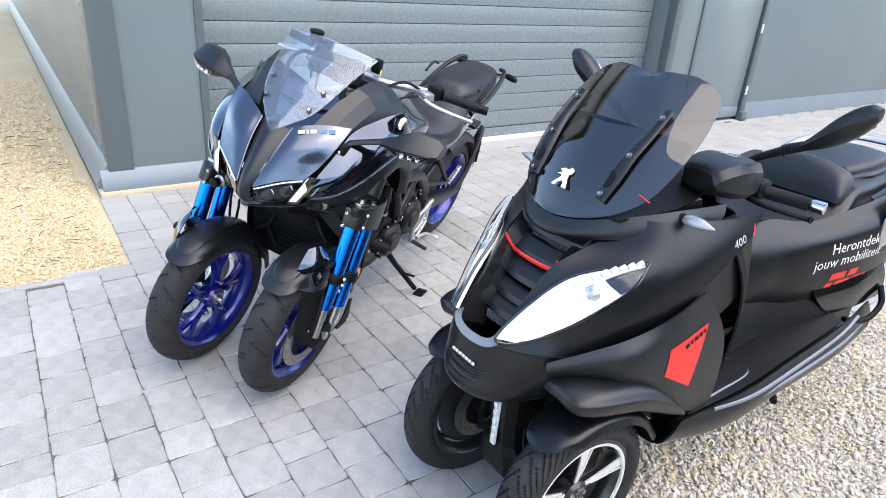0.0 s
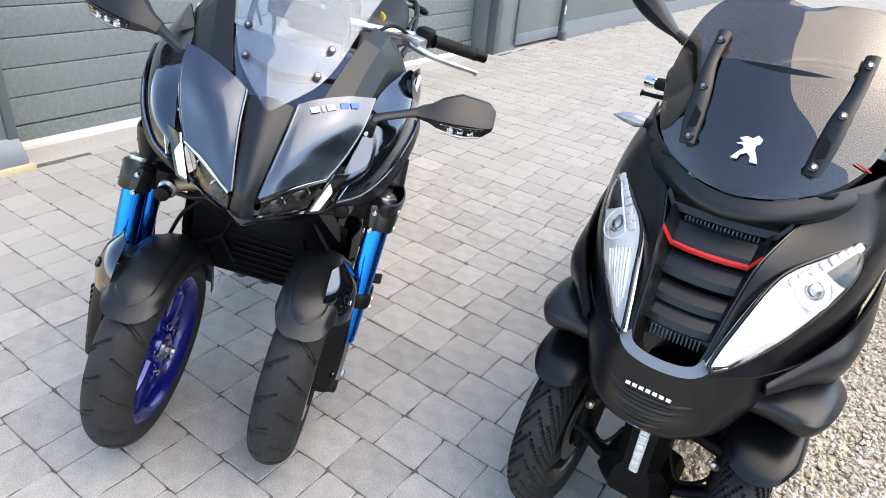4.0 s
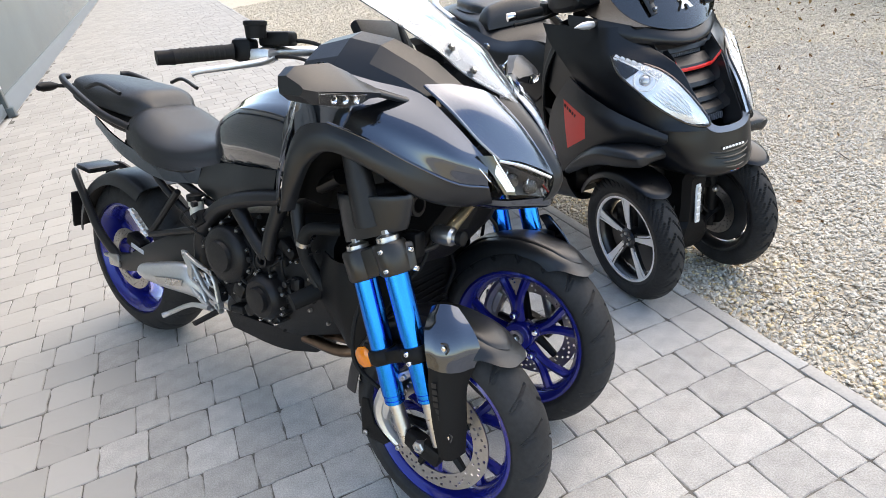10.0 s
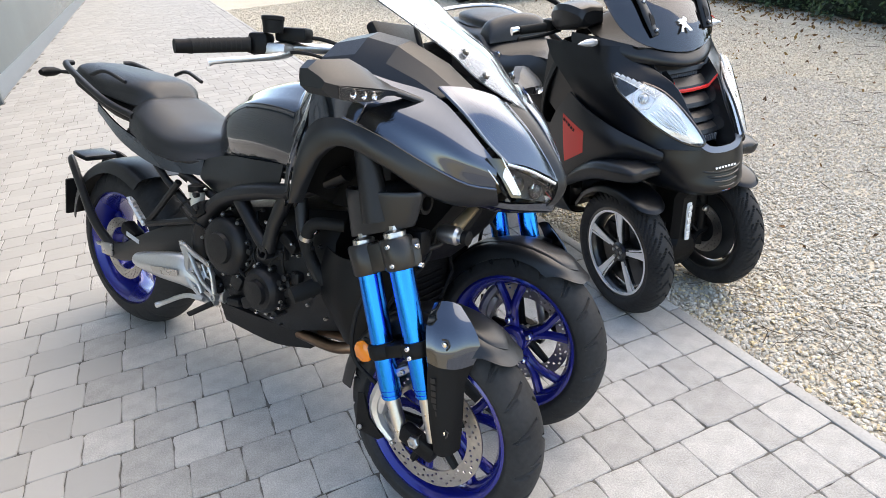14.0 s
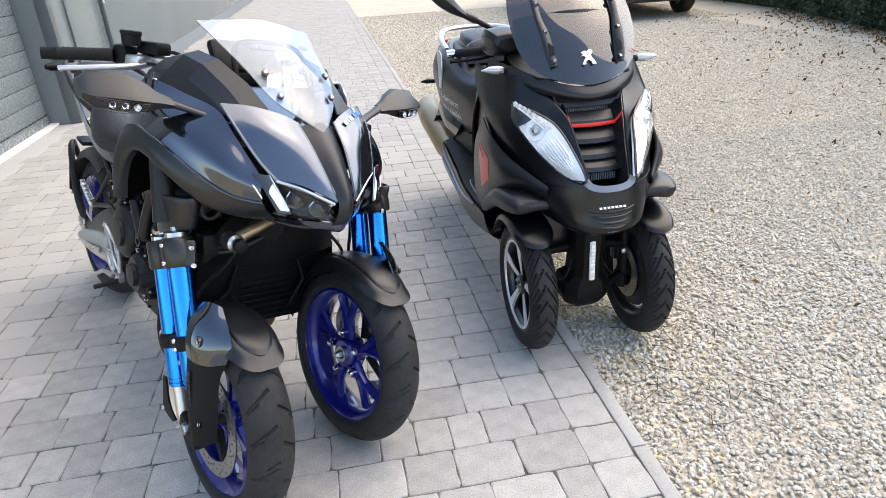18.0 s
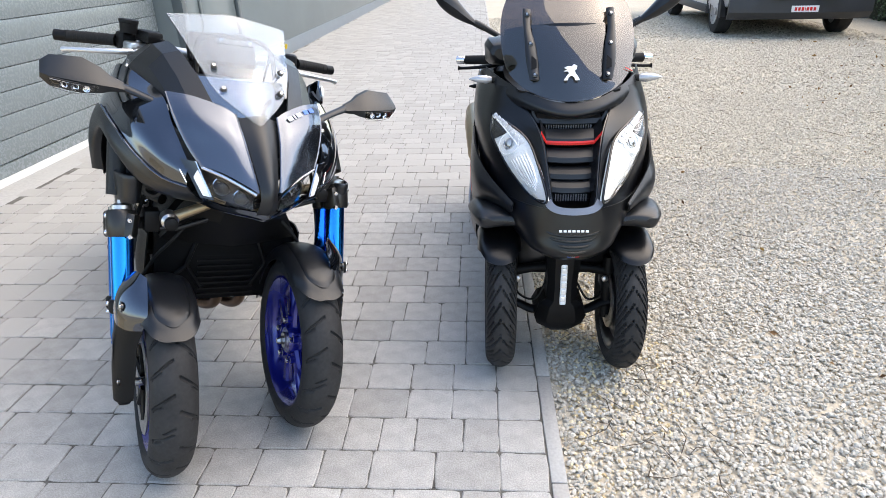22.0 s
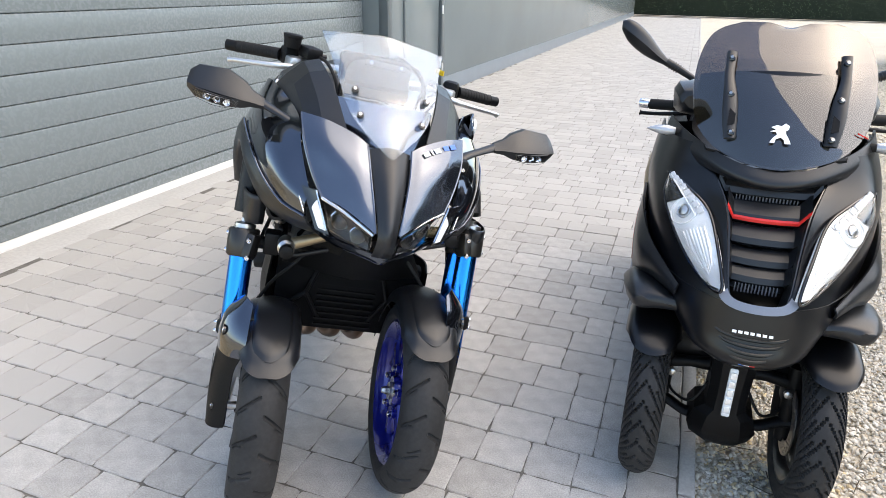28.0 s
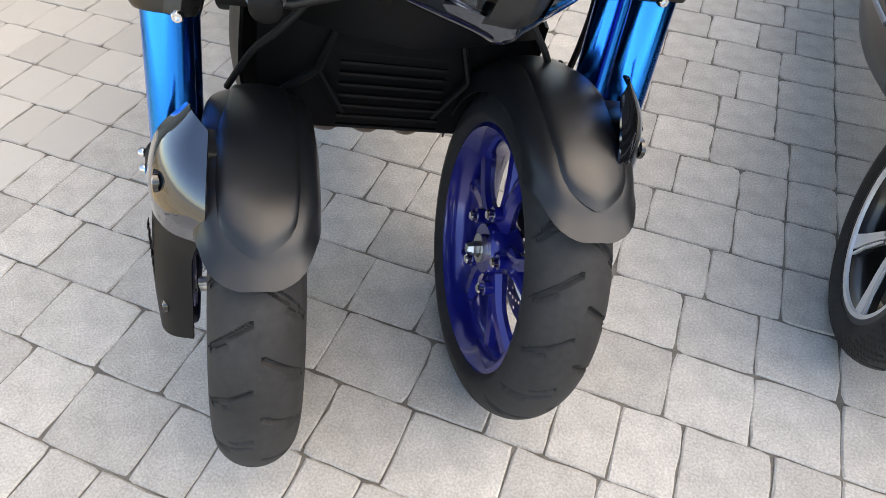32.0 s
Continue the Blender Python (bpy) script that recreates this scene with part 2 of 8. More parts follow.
# ---- materials ----
M_ground = mat("gravel_bed", (0.52, 0.465, 0.37), 0.95, grain=0.55, scale=140, blotch=0.2, blotch_scale=1.2, bump=1.0, bump_scale=90)
M_straw = mat("straw_gravel_bed", (0.62, 0.50, 0.31), 0.95, grain=0.5, scale=140, blotch=0.2, blotch_scale=1.2, bump=1.0, bump_scale=90)
M_bed = mat("sand_joint", (0.13, 0.122, 0.108), 0.95, grain=0.5, scale=160, blotch=0.95, blotch_scale=14)
M_paver = mat("concrete_paver", (0.395, 0.382, 0.358), 0.9, grain=0.50, scale=230, blotch=0.30, blotch_scale=17, bump=1.0, bump_scale=260, vary=0.13)
M_kerb = mat("concrete_kerb", (0.40, 0.39, 0.37), 0.85, grain=0.25, scale=110, blotch=0.15, blotch_scale=4, bump=0.4, bump_scale=150, vary=0.06)
M_apron = mat("poured_concrete", (0.42, 0.41, 0.39), 0.85, grain=0.2, scale=50, blotch=0.18, blotch_scale=1.5, bump=0.3, bump_scale=90)
M_wall = mat("grey_green_cladding", (0.165, 0.195, 0.20), 0.22, grain=0.05, scale=300, blotch=0.1, blotch_scale=1.3, bump=0.12, bump_scale=500, rough_vary=0.08)
M_door = mat("grey_green_door", (0.165, 0.19, 0.195), 0.27, grain=0.06, scale=250, blotch=0.1, blotch_scale=1.1, bump=0.15, bump_scale=420, rough_vary=0.08)
M_trim = mat("grey_metal_trim", (0.095, 0.115, 0.122), 0.32, grain=0.08, scale=120, blotch=0.12, bump=0.05, bump_scale=300)
M_sill = mat("blue_grey_flashing", (0.17, 0.205, 0.235), 0.30, grain=0.08, scale=120, blotch=0.12, bump=0.05, bump_scale=300)
M_seal = mat("pale_sill_strip", (0.72, 0.71, 0.68), 0.6, grain=0.15, scale=60, blotch=0.15)
M_sandstone = mat("sandy_footing", (0.55, 0.47, 0.32), 0.9, grain=0.25, scale=90, bump=0.4)


def island_mat(name, c1, c2, c3, rough=0.8):
    """Colour picked at random for each joined piece."""
    m = bpy.data.materials.new(name)
    m.use_nodes = True
    n, ln = m.node_tree.nodes, m.node_tree.links
    g = n.new("ShaderNodeNewGeometry")
    r = n.new("ShaderNodeValToRGB")
    r.color_ramp.elements[0].color, r.color_ramp.elements[1].color = (*c1, 1), (*c3, 1)
    e = r.color_ramp.elements.new(0.5)
    e.color = (*c2, 1)
    ln.new(g.outputs["Random Per Island"], r.inputs["Fac"])
    b = n["Principled BSDF"]
    ln.new(r.outputs[0], b.inputs["Base Color"])
    b.inputs["Roughness"].default_value = rough
    return m


M_pebble = island_mat("pale_pebbles", (0.41, 0.375, 0.31), (0.55, 0.51, 0.435), (0.65, 0.61, 0.54), 0.85)
M_pebble_far = island_mat("far_pebbles", (0.45, 0.40, 0.315), (0.59, 0.535, 0.435), (0.70, 0.645, 0.54), 0.85)
M_pebble_warm = island_mat("straw_pebbles", (0.52, 0.40, 0.23), (0.73, 0.60, 0.38), (0.83, 0.72, 0.51), 0.9)
M_paver_far = island_mat("far_pavers", (0.345, 0.333, 0.310), (0.378, 0.365, 0.340), (0.41, 0.396, 0.37), 0.85)
M_leaf = island_mat("hedge_leaves", (0.012, 0.03, 0.012), (0.03, 0.065, 0.025), (0.06, 0.11, 0.04), 0.5)
M_litter = island_mat("fallen_leaves", (0.10, 0.05, 0.02), (0.20, 0.10, 0.035), (0.32, 0.20, 0.06), 0.8)
M_twig = mat("twig_bark", (0.07, 0.05, 0.035), 0.9, grain=0.3, scale=80)
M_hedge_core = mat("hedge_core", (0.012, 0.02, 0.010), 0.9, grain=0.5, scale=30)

# ---- ground ----


def sheet(x0, x1, y0, y1, z, nx=2, ny=2, wave=0.0):
    bm = bmesh.new()
    g = [[bm.verts.new((x0 + (x1 - x0) * i / (nx - 1), y0 + (y1 - y0) * j / (ny - 1), z + (wave * noise.noise((i * 0.37, j * 0.41, 3.0)) if wave else 0))) for i in range(nx)] for j in range(ny)]
    for j in range(ny - 1):
        for i in range(nx - 1):
            bm.faces.new((g[j][i], g[j][i + 1], g[j + 1][i + 1], g[j + 1][i]))
    return bm


solo("ground", sheet(-300, 300, -300, 300, -0.05), M_ground, "pale sandy earth and gravel ground reaching far off", "ground", kind="structure")
solo("gravel_yard", sheet(0.0, 14, -8, 34, -0.017, 120, 260, 0.004), M_ground, "pale gravel yard beside the paved drive", "gravel", kind="structure")
solo("gravel_strip", sheet(-16, -2.07, -8, -0.52, -0.017, 80, 60, 0.004), M_straw, "straw-coloured gravel along the building side", "gravel", kind="structure")
paving = solo("pavement", add_box(box((-1.63, 16.74, -0.0388), (3.2, 34.52, 0.07)), (-1.045, -1.7621, -0.0388), (2.03, 2.48, 0.07)), M_bed, "drive of square grey concrete pavers in sand joints", "pavement", kind="structure")
solo("apron", box((-3.395, 15.5, -0.041), (0.33, 32, 0.08), 0.003), M_apron, "pale concrete strip along the garage wall", "apron", kind="structure")


def paver_arrays(w, h, rs, wear=0.0032):
    """One tumbled paver, w by h, its top face at 0: a chipped outline, a chamfer and a skirt."""
    pts, n = [], 20
    for (ax, ay), (bx, by) in zip([(-1, -1), (1, -1), (1, 1), (-1, 1)], [(1, -1), (1, 1), (-1, 1), (-1, -1)]):
        chip = abs(rs.normal(0, 0.024))
        for t in (0.0, 0.12, 0.37, 0.63, 0.88):
            q = 0.985 - chip if t == 0 else 1.0
            x, y = (ax + (bx - ax) * t) * w / 2 * q, (ay + (by - ay) * t) * h / 2 * q
            pts.append((x + rs.normal(0, 0.0012), y + rs.normal(0, 0.0012)))
    p = np.array(pts)
    tilt = rs.normal(0, 0.004, 2)
    ztop = p @ tilt
    rim = np.c_[p - np.sign(p) * wear * (0.7 + 0.6 * rs.random((n, 1))), ztop + rs.normal(0, 0.0004, n)]
    edge = np.c_[p, ztop - wear * 0.8]
    low = np.c_[p, np.full(n, -0.03)]
    v = np.r_[[[0, 0, 0.0008]], rim, edge, low]
    tris = []
    for k in range(n):
        j = (k + 1) % n
        tris += [(0, 1 + k, 1 + j), (1 + k, 1 + n + k, 1 + n + j), (1 + k, 1 + n + j, 1 + j), (1 + n + k, 1 + 2 * n + k, 1 + 2 * n + j), (1 + n + k, 1 + 2 * n + j, 1 + n + j)]
    return v, np.array(tris)


PITCH, JOINT = 0.150, 0.0024
near_list, far_v, far_f, far_n = [], [], [], 0
rs = np.random.default_rng(11)
shapes = {w: [paver_arrays(w - JOINT, PITCH - JOINT, rs) for _ in range(5)] for w in (0.11, 0.14, 0.15, 0.19)}
meshes = {}
row_y = -0.082 - PITCH * 19
while row_y < 33:
    left = -3.23 if row_y > -0.54 else -2.06
    y = row_y + PITCH / 2
    cells = [(-0.12, 0.14)]
    x = -0.19
    first = True
    while x > left + 0.06:
        w = float(rs.choice([0.15, 0.15, 0.15, 0.19, 0.11]))
        if first and rs.random() < 0.5:
            w = 0.11
        first = False
        cells.append((x - w / 2, w))
        x -= w
    for cx, w in cells:
        k = int(rs.integers(5))
        z = float(np.clip(rs.normal(0, 0.0009), -0.0016, 0.0016))
        if -1.15 < row_y < 1.75 and cx > -2.06 and len(near_list) < 300:
            near_list.append((cx, y, z, w, k))
        else:
            v, f = shapes[w][k]
            far_v.append(v + (cx, y, z))
            far_f.append(f + far_n)
            far_n += len(v)
    row_y += PITCH
far = new("paver_field", from_arrays("paver_field", np.concatenate(far_v), np.concatenate(far_f), M_paver_far))
far.parent = paving
tagged(far, "worn square grey pavers farther along the drive", kind="stuff")
# kerb of long narrow stones
kerb = thing("kerb", None, "narrow grey concrete edging between pavers and gravel", "kerb", kind="structure")
ky = -3.0
while ky < 33:
    ln_ = 1.0 if ky > 6 or ky < -1.6 else 0.5
    me_key = ln_
    if (me_key, "kerb") not in meshes:
        meshes[(me_key, "kerb")] = to_mesh("kerb_stone", box((0, 0, -0.035), (0.046, ln_ - 0.005, 0.074), 0.004), M_kerb)
    o = new("kerb_stone", meshes[(me_key, "kerb")])
    o.parent = kerb
    o.location = (-0.024, ky + ln_ / 2, float(rs.normal(0, 0.0012)))
    o.rotation_euler = (0, 0, float(rs.normal(0, 0.002)))
    ky += ln_
# kerb along the left gravel
kl = thing("kerb", None, "narrow grey concrete edging beside the straw-coloured gravel", "kerb", kind="structure")
for i in range(5):
    o = new("kerb_stone", meshes[(0.5, "kerb")])
    o.parent, o.location = kl, (-2.085, -0.77 - 0.5 * i, 0)


def pebbles(name, material, boxes, label, seed, plain=False):
    """Crushed stones: five-cornered lumps, each an island, strewn over stretches (x0, x1, y0, y1, per square metre, size)."""
    r = np.random.default_rng(seed)
    a = (1 + 5 ** 0.5) / 2
    base = np.array([(-1, a, 0), (1, a, 0), (-1, -a, 0), (1, -a, 0), (0, -1, a), (0, 1, a), (0, -1, -a), (0, 1, -a), (a, 0, -1), (a, 0, 1), (-a, 0, -1), (-a, 0, 1)]) / (1 + a * a) ** 0.5
    tri = np.array([(0, 11, 5), (0, 5, 1), (0, 1, 7), (0, 7, 10), (0, 10, 11), (1, 5, 9), (5, 11, 4), (11, 10, 2), (10, 7, 6), (7, 1, 8), (3, 9, 4), (3, 4, 2), (3, 2, 6), (3, 6, 8), (3, 8, 9), (4, 9, 5), (2, 4, 11), (6, 2, 10), (8, 6, 7), (9, 8, 1)])
    if plain:
        # small far stones: eight faces are enough
        base = np.array([(1, 0, 0), (0, 1, 0), (-1, 0, 0), (0, -1, 0), (0.2, 0.1, 1), (0, 0, -1)], dtype=float)
        tri = np.array([(0, 1, 4), (1, 2, 4), (2, 3, 4), (3, 0, 4), (1, 0, 5), (2, 1, 5), (3, 2, 5), (0, 3, 5)])
    m = len(base)
    vs, n = [], 0
    for x0, x1, y0, y1, dens, size in boxes:
        k = int((x1 - x0) * (y1 - y0) * dens)
        c = np.c_[r.uniform(x0, x1, k), r.uniform(y0, y1, k), r.uniform(-0.016, -0.004, k)]
        s = size * r.uniform(0.55, 1.35, (k, 1)) * r.uniform(0.6, 1.2, (k, 3)) * (1, 1, 0.7)
        ang = r.uniform(0, 6.283, k)
        b = base[None] * s[:, None, :] * r.uniform(0.75, 1.2, (k, m, 1))
        ca, sa = np.cos(ang)[:, None], np.sin(ang)[:, None]
        tl = r.normal(0, 0.35, (k, 1))
        x, y, z = b[..., 0], b[..., 1], b[..., 2]
        z2 = z + x * tl
        b = np.stack([x * ca - y * sa, x * sa + y * ca, z2], -1) + c[:, None, :]
        vs.append(b.reshape(-1, 3))
        n += k
    f = (tri[None] + (np.arange(n) * m)[:, None, None]).reshape(-1, 3)
    ob = new(name, from_arrays(name, np.concatenate(vs), f, material))
    return tagged(ob, label, "gravel", kind="stuff")


pebbles("gravel", M_pebble, [(0.0, 1.5, -1.3, 1.2, 9000, 0.0078)], "loose pale crushed stones of the yard", 3)
pebbles("gravel", M_pebble, [(1.5, 3.4, -1.0, 2.4, 5600, 0.0092), (0.0, 1.5, 1.2, 2.4, 7000, 0.0088)], "loose pale crushed stones farther into the yard", 13, True)
pebbles("gravel", M_pebble_far, [(0.0, 3.4, 2.4, 5.0, 4200, 0.0105), (3.4, 5.6, -0.5, 5.0, 3000, 0.0115), (0.0, 5.9, 5.0, 9.0, 1500, 0.014), (0.0, 6.5, 9.0, 14.0, 500, 0.018)], "finer pale stones farther across the yard", 9, True)
pebbles("gravel", M_pebble_warm, [(-3.6, -2.09, -1.6, -0.56, 8500, 0.0075), (-7.5, -3.6, -2.4, -0.6, 2500, 0.010)], "loose straw-coloured stones beside the building", 4, True)
pebbles("gravel", M_pebble_warm, [(0.01, 0.20, -0.9, 0.5, 1500, 0.0078), (0.05, 0.45, -0.30, 0.45, 1500, 0.0078), (0.0, 0.5, 0.6, 3.0, 1200, 0.0085)], "yellowed stones along the kerb under the scooter", 17)

# ---- garage building ----
WX, DX = -3.25, -3.55          # fronts of the pilasters and of the big door
D0, D1, DOOR_H = 0.2, 4.85, 2.6
TOP = 3.6


def wall(name, x0, x1, y0, y1, z0, z1, material=None, label="grey-green metal-clad garage wall", bevel=0.004):
    return solo(name, box(((x0 + x1) / 2, (y0 + y1) / 2, (z0 + z1) / 2), (x1 - x0, y1 - y0, z1 - z0), bevel), material or M_wall, label, "wall", kind="structure")


wall("wall_corner", -3.75, WX - 0.012, -0.44, D0, 0.10, TOP)
wall("wall_side", -16, -3.752, -0.44, -0.2, 0.10, TOP)
wall("wall_lintel", -3.75, WX - 0.016, D0 + 0.002, D1 - 0.002, DOOR_H, TOP)
wall("wall_pier", -3.75, WX - 0.012, D1, 5.32, 0.0, TOP)
wall("wall_over_door", -3.75, WX - 0.016, 5.322, 6.42, 2.15, TOP)
wall("wall_far", -3.75, WX - 0.012, 6.422, 34, 0.14, TOP)
wall("wall_back", -16, -15.7, -0.198, 34, 0, TOP, label="plain back wall of the garage")
wall("wall_end", -15.7, -3.752, 33.7, 34, 0, TOP, label="plain end wall of the garage")
solo("roof", box((-9.6, 16.7, TOP + 0.1), (13, 35.2, 0.2), 0.01), M_trim, "flat dark metal roof of the garage", "roof", kind="structure")
# corner flashings, plinth and edge trims
trim = thing("trim", None, "folded dark grey metal corner and jamb flashings", "trim", kind="structure")
for c, s in (((WX - 0.075, -0.375, 1.85), (0.16, 0.15, 3.5)), ((WX - 0.05, D0 - 0.02, 1.85), (0.10, 0.05, 3.5)), ((WX - 0.05, D1 + 0.045, 1.80), (0.104, 0.10, 3.6)), ((WX - 0.01, 5.30, 1.1), (0.03, 0.05, 2.1)), ((WX - 0.01, 6.46, 1.1), (0.05, 0.09, 2.15))):
    part("flashing", box(c, s, 0.004), M_trim, trim)
plinth = thing("plinth", None, "sloped blue-grey metal flashing round the wall foot", "plinth", kind="structure")


def sloped(x0, y0, x1, y1, out, z0, z1, depth=0.06):
    """A strip along a wall foot, sloping outwards towards the ground. out: unit normal."""
    o = Vector((*out, 0))
    a, b = Vector((x0, y0, 0)), Vector((x1, y1, 0))
    sec = lambda p, e: [p + e + Vector((0, 0, z0)), p + o * depth + e * (1 + depth / 0.001 * 0) + Vector((0, 0, z0)), p + o * depth + e + Vector((0, 0, z0 + 0.03)), p + o * 0.008 + e + Vector((0, 0, z1)), p + Vector((0, 0, z1))]
    z = Vector((0, 0, 0))
    return add_loft(bmesh.new(), [sec(a, z), sec(b, z)])


part("flashing", sloped(-16, -0.44, WX - 0.012, -0.44, (0, -1), 0.03, 0.19, 0.085), M_sill, plinth)
part("flashing", sloped(WX - 0.012, -0.50, WX - 0.012, D0, (1, 0), 0.03, 0.15, 0.075), M_sill, plinth)
part("flashing", sloped(WX - 0.012, 6.47, WX - 0.012, 34, (1, 0), 0.0, 0.2, 0.03), M_sill, plinth)
solo("footing", box((-3.30, -0.15, 0.012), (0.28, 0.74, 0.036), 0.006), M_sandstone, "sandy yellow footing strip under the wall corner", "footing", kind="structure")

# sectional door of ribbed slats
gdoor = thing("door_1", None, "closed wide sectional garage door of ribbed grey-green slats", "garage door", kind="structure")
slat_h = 0.1525
slat_me = None
for i in range(16):
    z = 0.105 + slat_h * i
    if slat_me is None:
        bm = bmesh.new()
        prof = [(0.0, 0.002), (0.005, 0.006), (0.006, 0.012), (0.006, slat_h - 0.009), (0.0045, slat_h - 0.004), (0.0, slat_h - 0.001), (-0.03, slat_h - 0.001), (-0.03, 0.002)]
        secs = [[Vector((DX + a, yy, b)) for a, b in prof] for yy in (D0 + 0.012, D1 - 0.012)]
        add_loft(bm, secs)
        slat_me = to_mesh("slat", bm, M_door, 20)
    o = new("slat", slat_me)
    o.parent, o.location = gdoor, (0, 0, z)
part("bottom_rail", box((DX, (D0 + D1) / 2, 0.062), (0.045, D1 - D0 - 0.03, 0.08), 0.006), M_door, gdoor)
solo("threshold", box((DX + 0.03, (D0 + D1) / 2, 0.010), (0.13, D1 - D0, 0.026), 0.004), M_seal, "pale strip under the garage door", "threshold", kind="structure")
# side door, flush
sdoor = thing("door_2", None, "closed flush grey-green steel side door", "door", kind="structure")
part("leaf", box((WX - 0.045, 5.87, 1.09), (0.045, 1.06, 2.06), 0.004), M_wall, sdoor)
part("bottom_strip", box((WX - 0.018, 5.87, 0.10), (0.012, 1.04, 0.12), 0.003), M_sill, sdoor)
for hz in (0.35, 1.05, 1.75):
    h = part("hinge", lathe([(-0.05, 0.011), (-0.046, 0.013), (0.046, 0.013), (0.05, 0.011)], 12, "z", (WX + 0.022, 6.425, hz)), M_seal, sdoor)
part("foot", box((WX + 0.02, 6.46, 0.05), (0.08, 0.12, 0.10), 0.01), M_trim, sdoor)

# ---- hedge and litter ----
def leaf_cloud(name, material, centres, sizes, label, category, parent=None, seed=1, kind=""):
    """Many small pointed leaves, each of two bent halves."""
    r = np.random.default_rng(seed)
    k = len(centres)
    d = r.normal(0, 1, (k, 3)); d /= np.linalg.norm(d, axis=1)[:, None]
    s = r.normal(0, 1, (k, 3)); s -= d * (s * d).sum(1)[:, None]; s /= np.linalg.norm(s, axis=1)[:, None]
    u = np.cross(d, s)
    z = sizes[:, None]
    c = centres
    v = np.stack([c - d * z, c + s * z * 0.5 + u * z * 0.15, c + d * z * 1.1, c - s * z * 0.5 + u * z * 0.15], 1).reshape(-1, 3)
    i = np.arange(k)[:, None] * 4
    f = np.r_[i + [0, 1, 2], i + [0, 2, 3]]
    ob = new(name, from_arrays(name, v, f, material))
    ob.parent = parent
    return tagged(ob, label, category, kind=kind)


def hedge(x0, y0, x1, y1, depth, height, count, seed, label):
    r = np.random.default_rng(seed)
    d = Vector((x1 - x0, y1 - y0, 0))
    L = d.length
    d.normalize()
    nrm = Vector((d.y, -d.x, 0))
    h = thing("hedge", None, label, "hedge")
    bm = bmesh.new()
    secs = []
    for i in range(40):
        p = Vector((x0, y0, 0)) + d * (L * i / 39)
        w = depth * 0.36 * (1 + 0.25 * noise.noise((i * 0.5, seed, 0)))
        hh = height * 0.86 * (1 + 0.08 * noise.noise((i * 0.4, seed, 5)))
        secs.append([p + nrm * (w * a) + Vector((0, 0, hh * b)) for a, b in ((-0.8, 0.0), (-1, 0.3), (-1, 0.8), (-0.6, 1), (0.6, 1), (1, 0.8), (1, 0.3), (0.8, 0.0))])
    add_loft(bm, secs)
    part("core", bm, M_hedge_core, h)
    t = r.uniform(0, 1, count)
    ang = r.uniform(-0.3, math.pi + 0.3, count)
    rad = 1 + 0.22 * np.sin(t * 60 + seed) + r.normal(0, 0.12, count)
    hz = r.uniform(0, 1, count) ** 0.8
    side = np.where(r.random(count) < 0.85, 1, -1) * depth / 2 * rad * np.clip(1.15 - hz ** 4, 0.2, 1)
    lump = 0.10 * np.sin(t * L * 5.1 + hz * 7) + 0.07 * np.sin(t * L * 11.3 + hz * 13)
    side = side - np.sign(side) * np.abs(lump)
    c = np.c_[x0 + d.x * L * t - nrm.x * side * -1, y0 + d.y * L * t - nrm.y * side * -1, 0.02 + hz * height * (0.95 + lump)]
    leaf_cloud("leaves", M_leaf, c, r.uniform(0.018, 0.042, count), "dark green ivy-like leaves", "", h, seed)
    return h


hedge(7.95, 9.4, 4.95, -2.4, 1.0, 2.1, 60000, 5, "dense dark green hedge at the gravel's edge")
hedge(8.6, 22.0, 8.0, 9.5, 1.2, 2.2, 16000, 6, "dense dark green hedge behind the parked van")
hedge(-4, 36.5, 12, 36.0, 1.6, 2.6, 9000, 8, "far dark green hedge at the end of the drive")
r5 = np.random.default_rng(21)
k = 1700
ly = r5.uniform(0.0, 9.2, k)
c = np.c_[4.95 + 0.254 * ly + r5.normal(0, 0.20, k) + np.where(r5.random(k) < 0.3, -np.abs(r5.normal(0, 1.2, k)), 0), ly, r5.uniform(-0.004, 0.02, k)]
leaf_cloud("fallen_leaves", M_litter, c, r5.uniform(0.012, 0.035, k), "dry brown leaves and litter along the hedge foot", "leaves", None, 22, "stuff")
k = 260
c = np.c_[r5.uniform(0.1, 5.2, k), r5.uniform(-1.2, 8, k), r5.uniform(0.0, 0.006, k)]
leaf_cloud("fallen_leaves", M_litter, c, r5.uniform(0.006, 0.02, k), "small dry leaves scattered on the gravel", "leaves", None, 23, "stuff")
twigs = bmesh.new()
for i in range(170):
    near = i < 40
    x, y = (r5.uniform(0.05, 0.6), r5.uniform(-0.5, 0.5)) if near else (r5.uniform(0.1, 5.2), r5.uniform(-1.0, 7.5))
    a, l = r5.uniform(0, 6.28), r5.uniform(0.03, 0.14)
    p = [(x, y, 0.004), (x + l * 0.5 * math.cos(a), y + l * 0.5 * math.sin(a), 0.008), (x + l * math.cos(a + 0.3), y + l * math.sin(a + 0.3), 0.004)]
    add_tube(twigs, p, [0.0016, 0.0014, 0.0008], 4)
solo("twigs", twigs, M_twig, "thin dry twigs lying on the gravel", "twigs", kind="stuff")


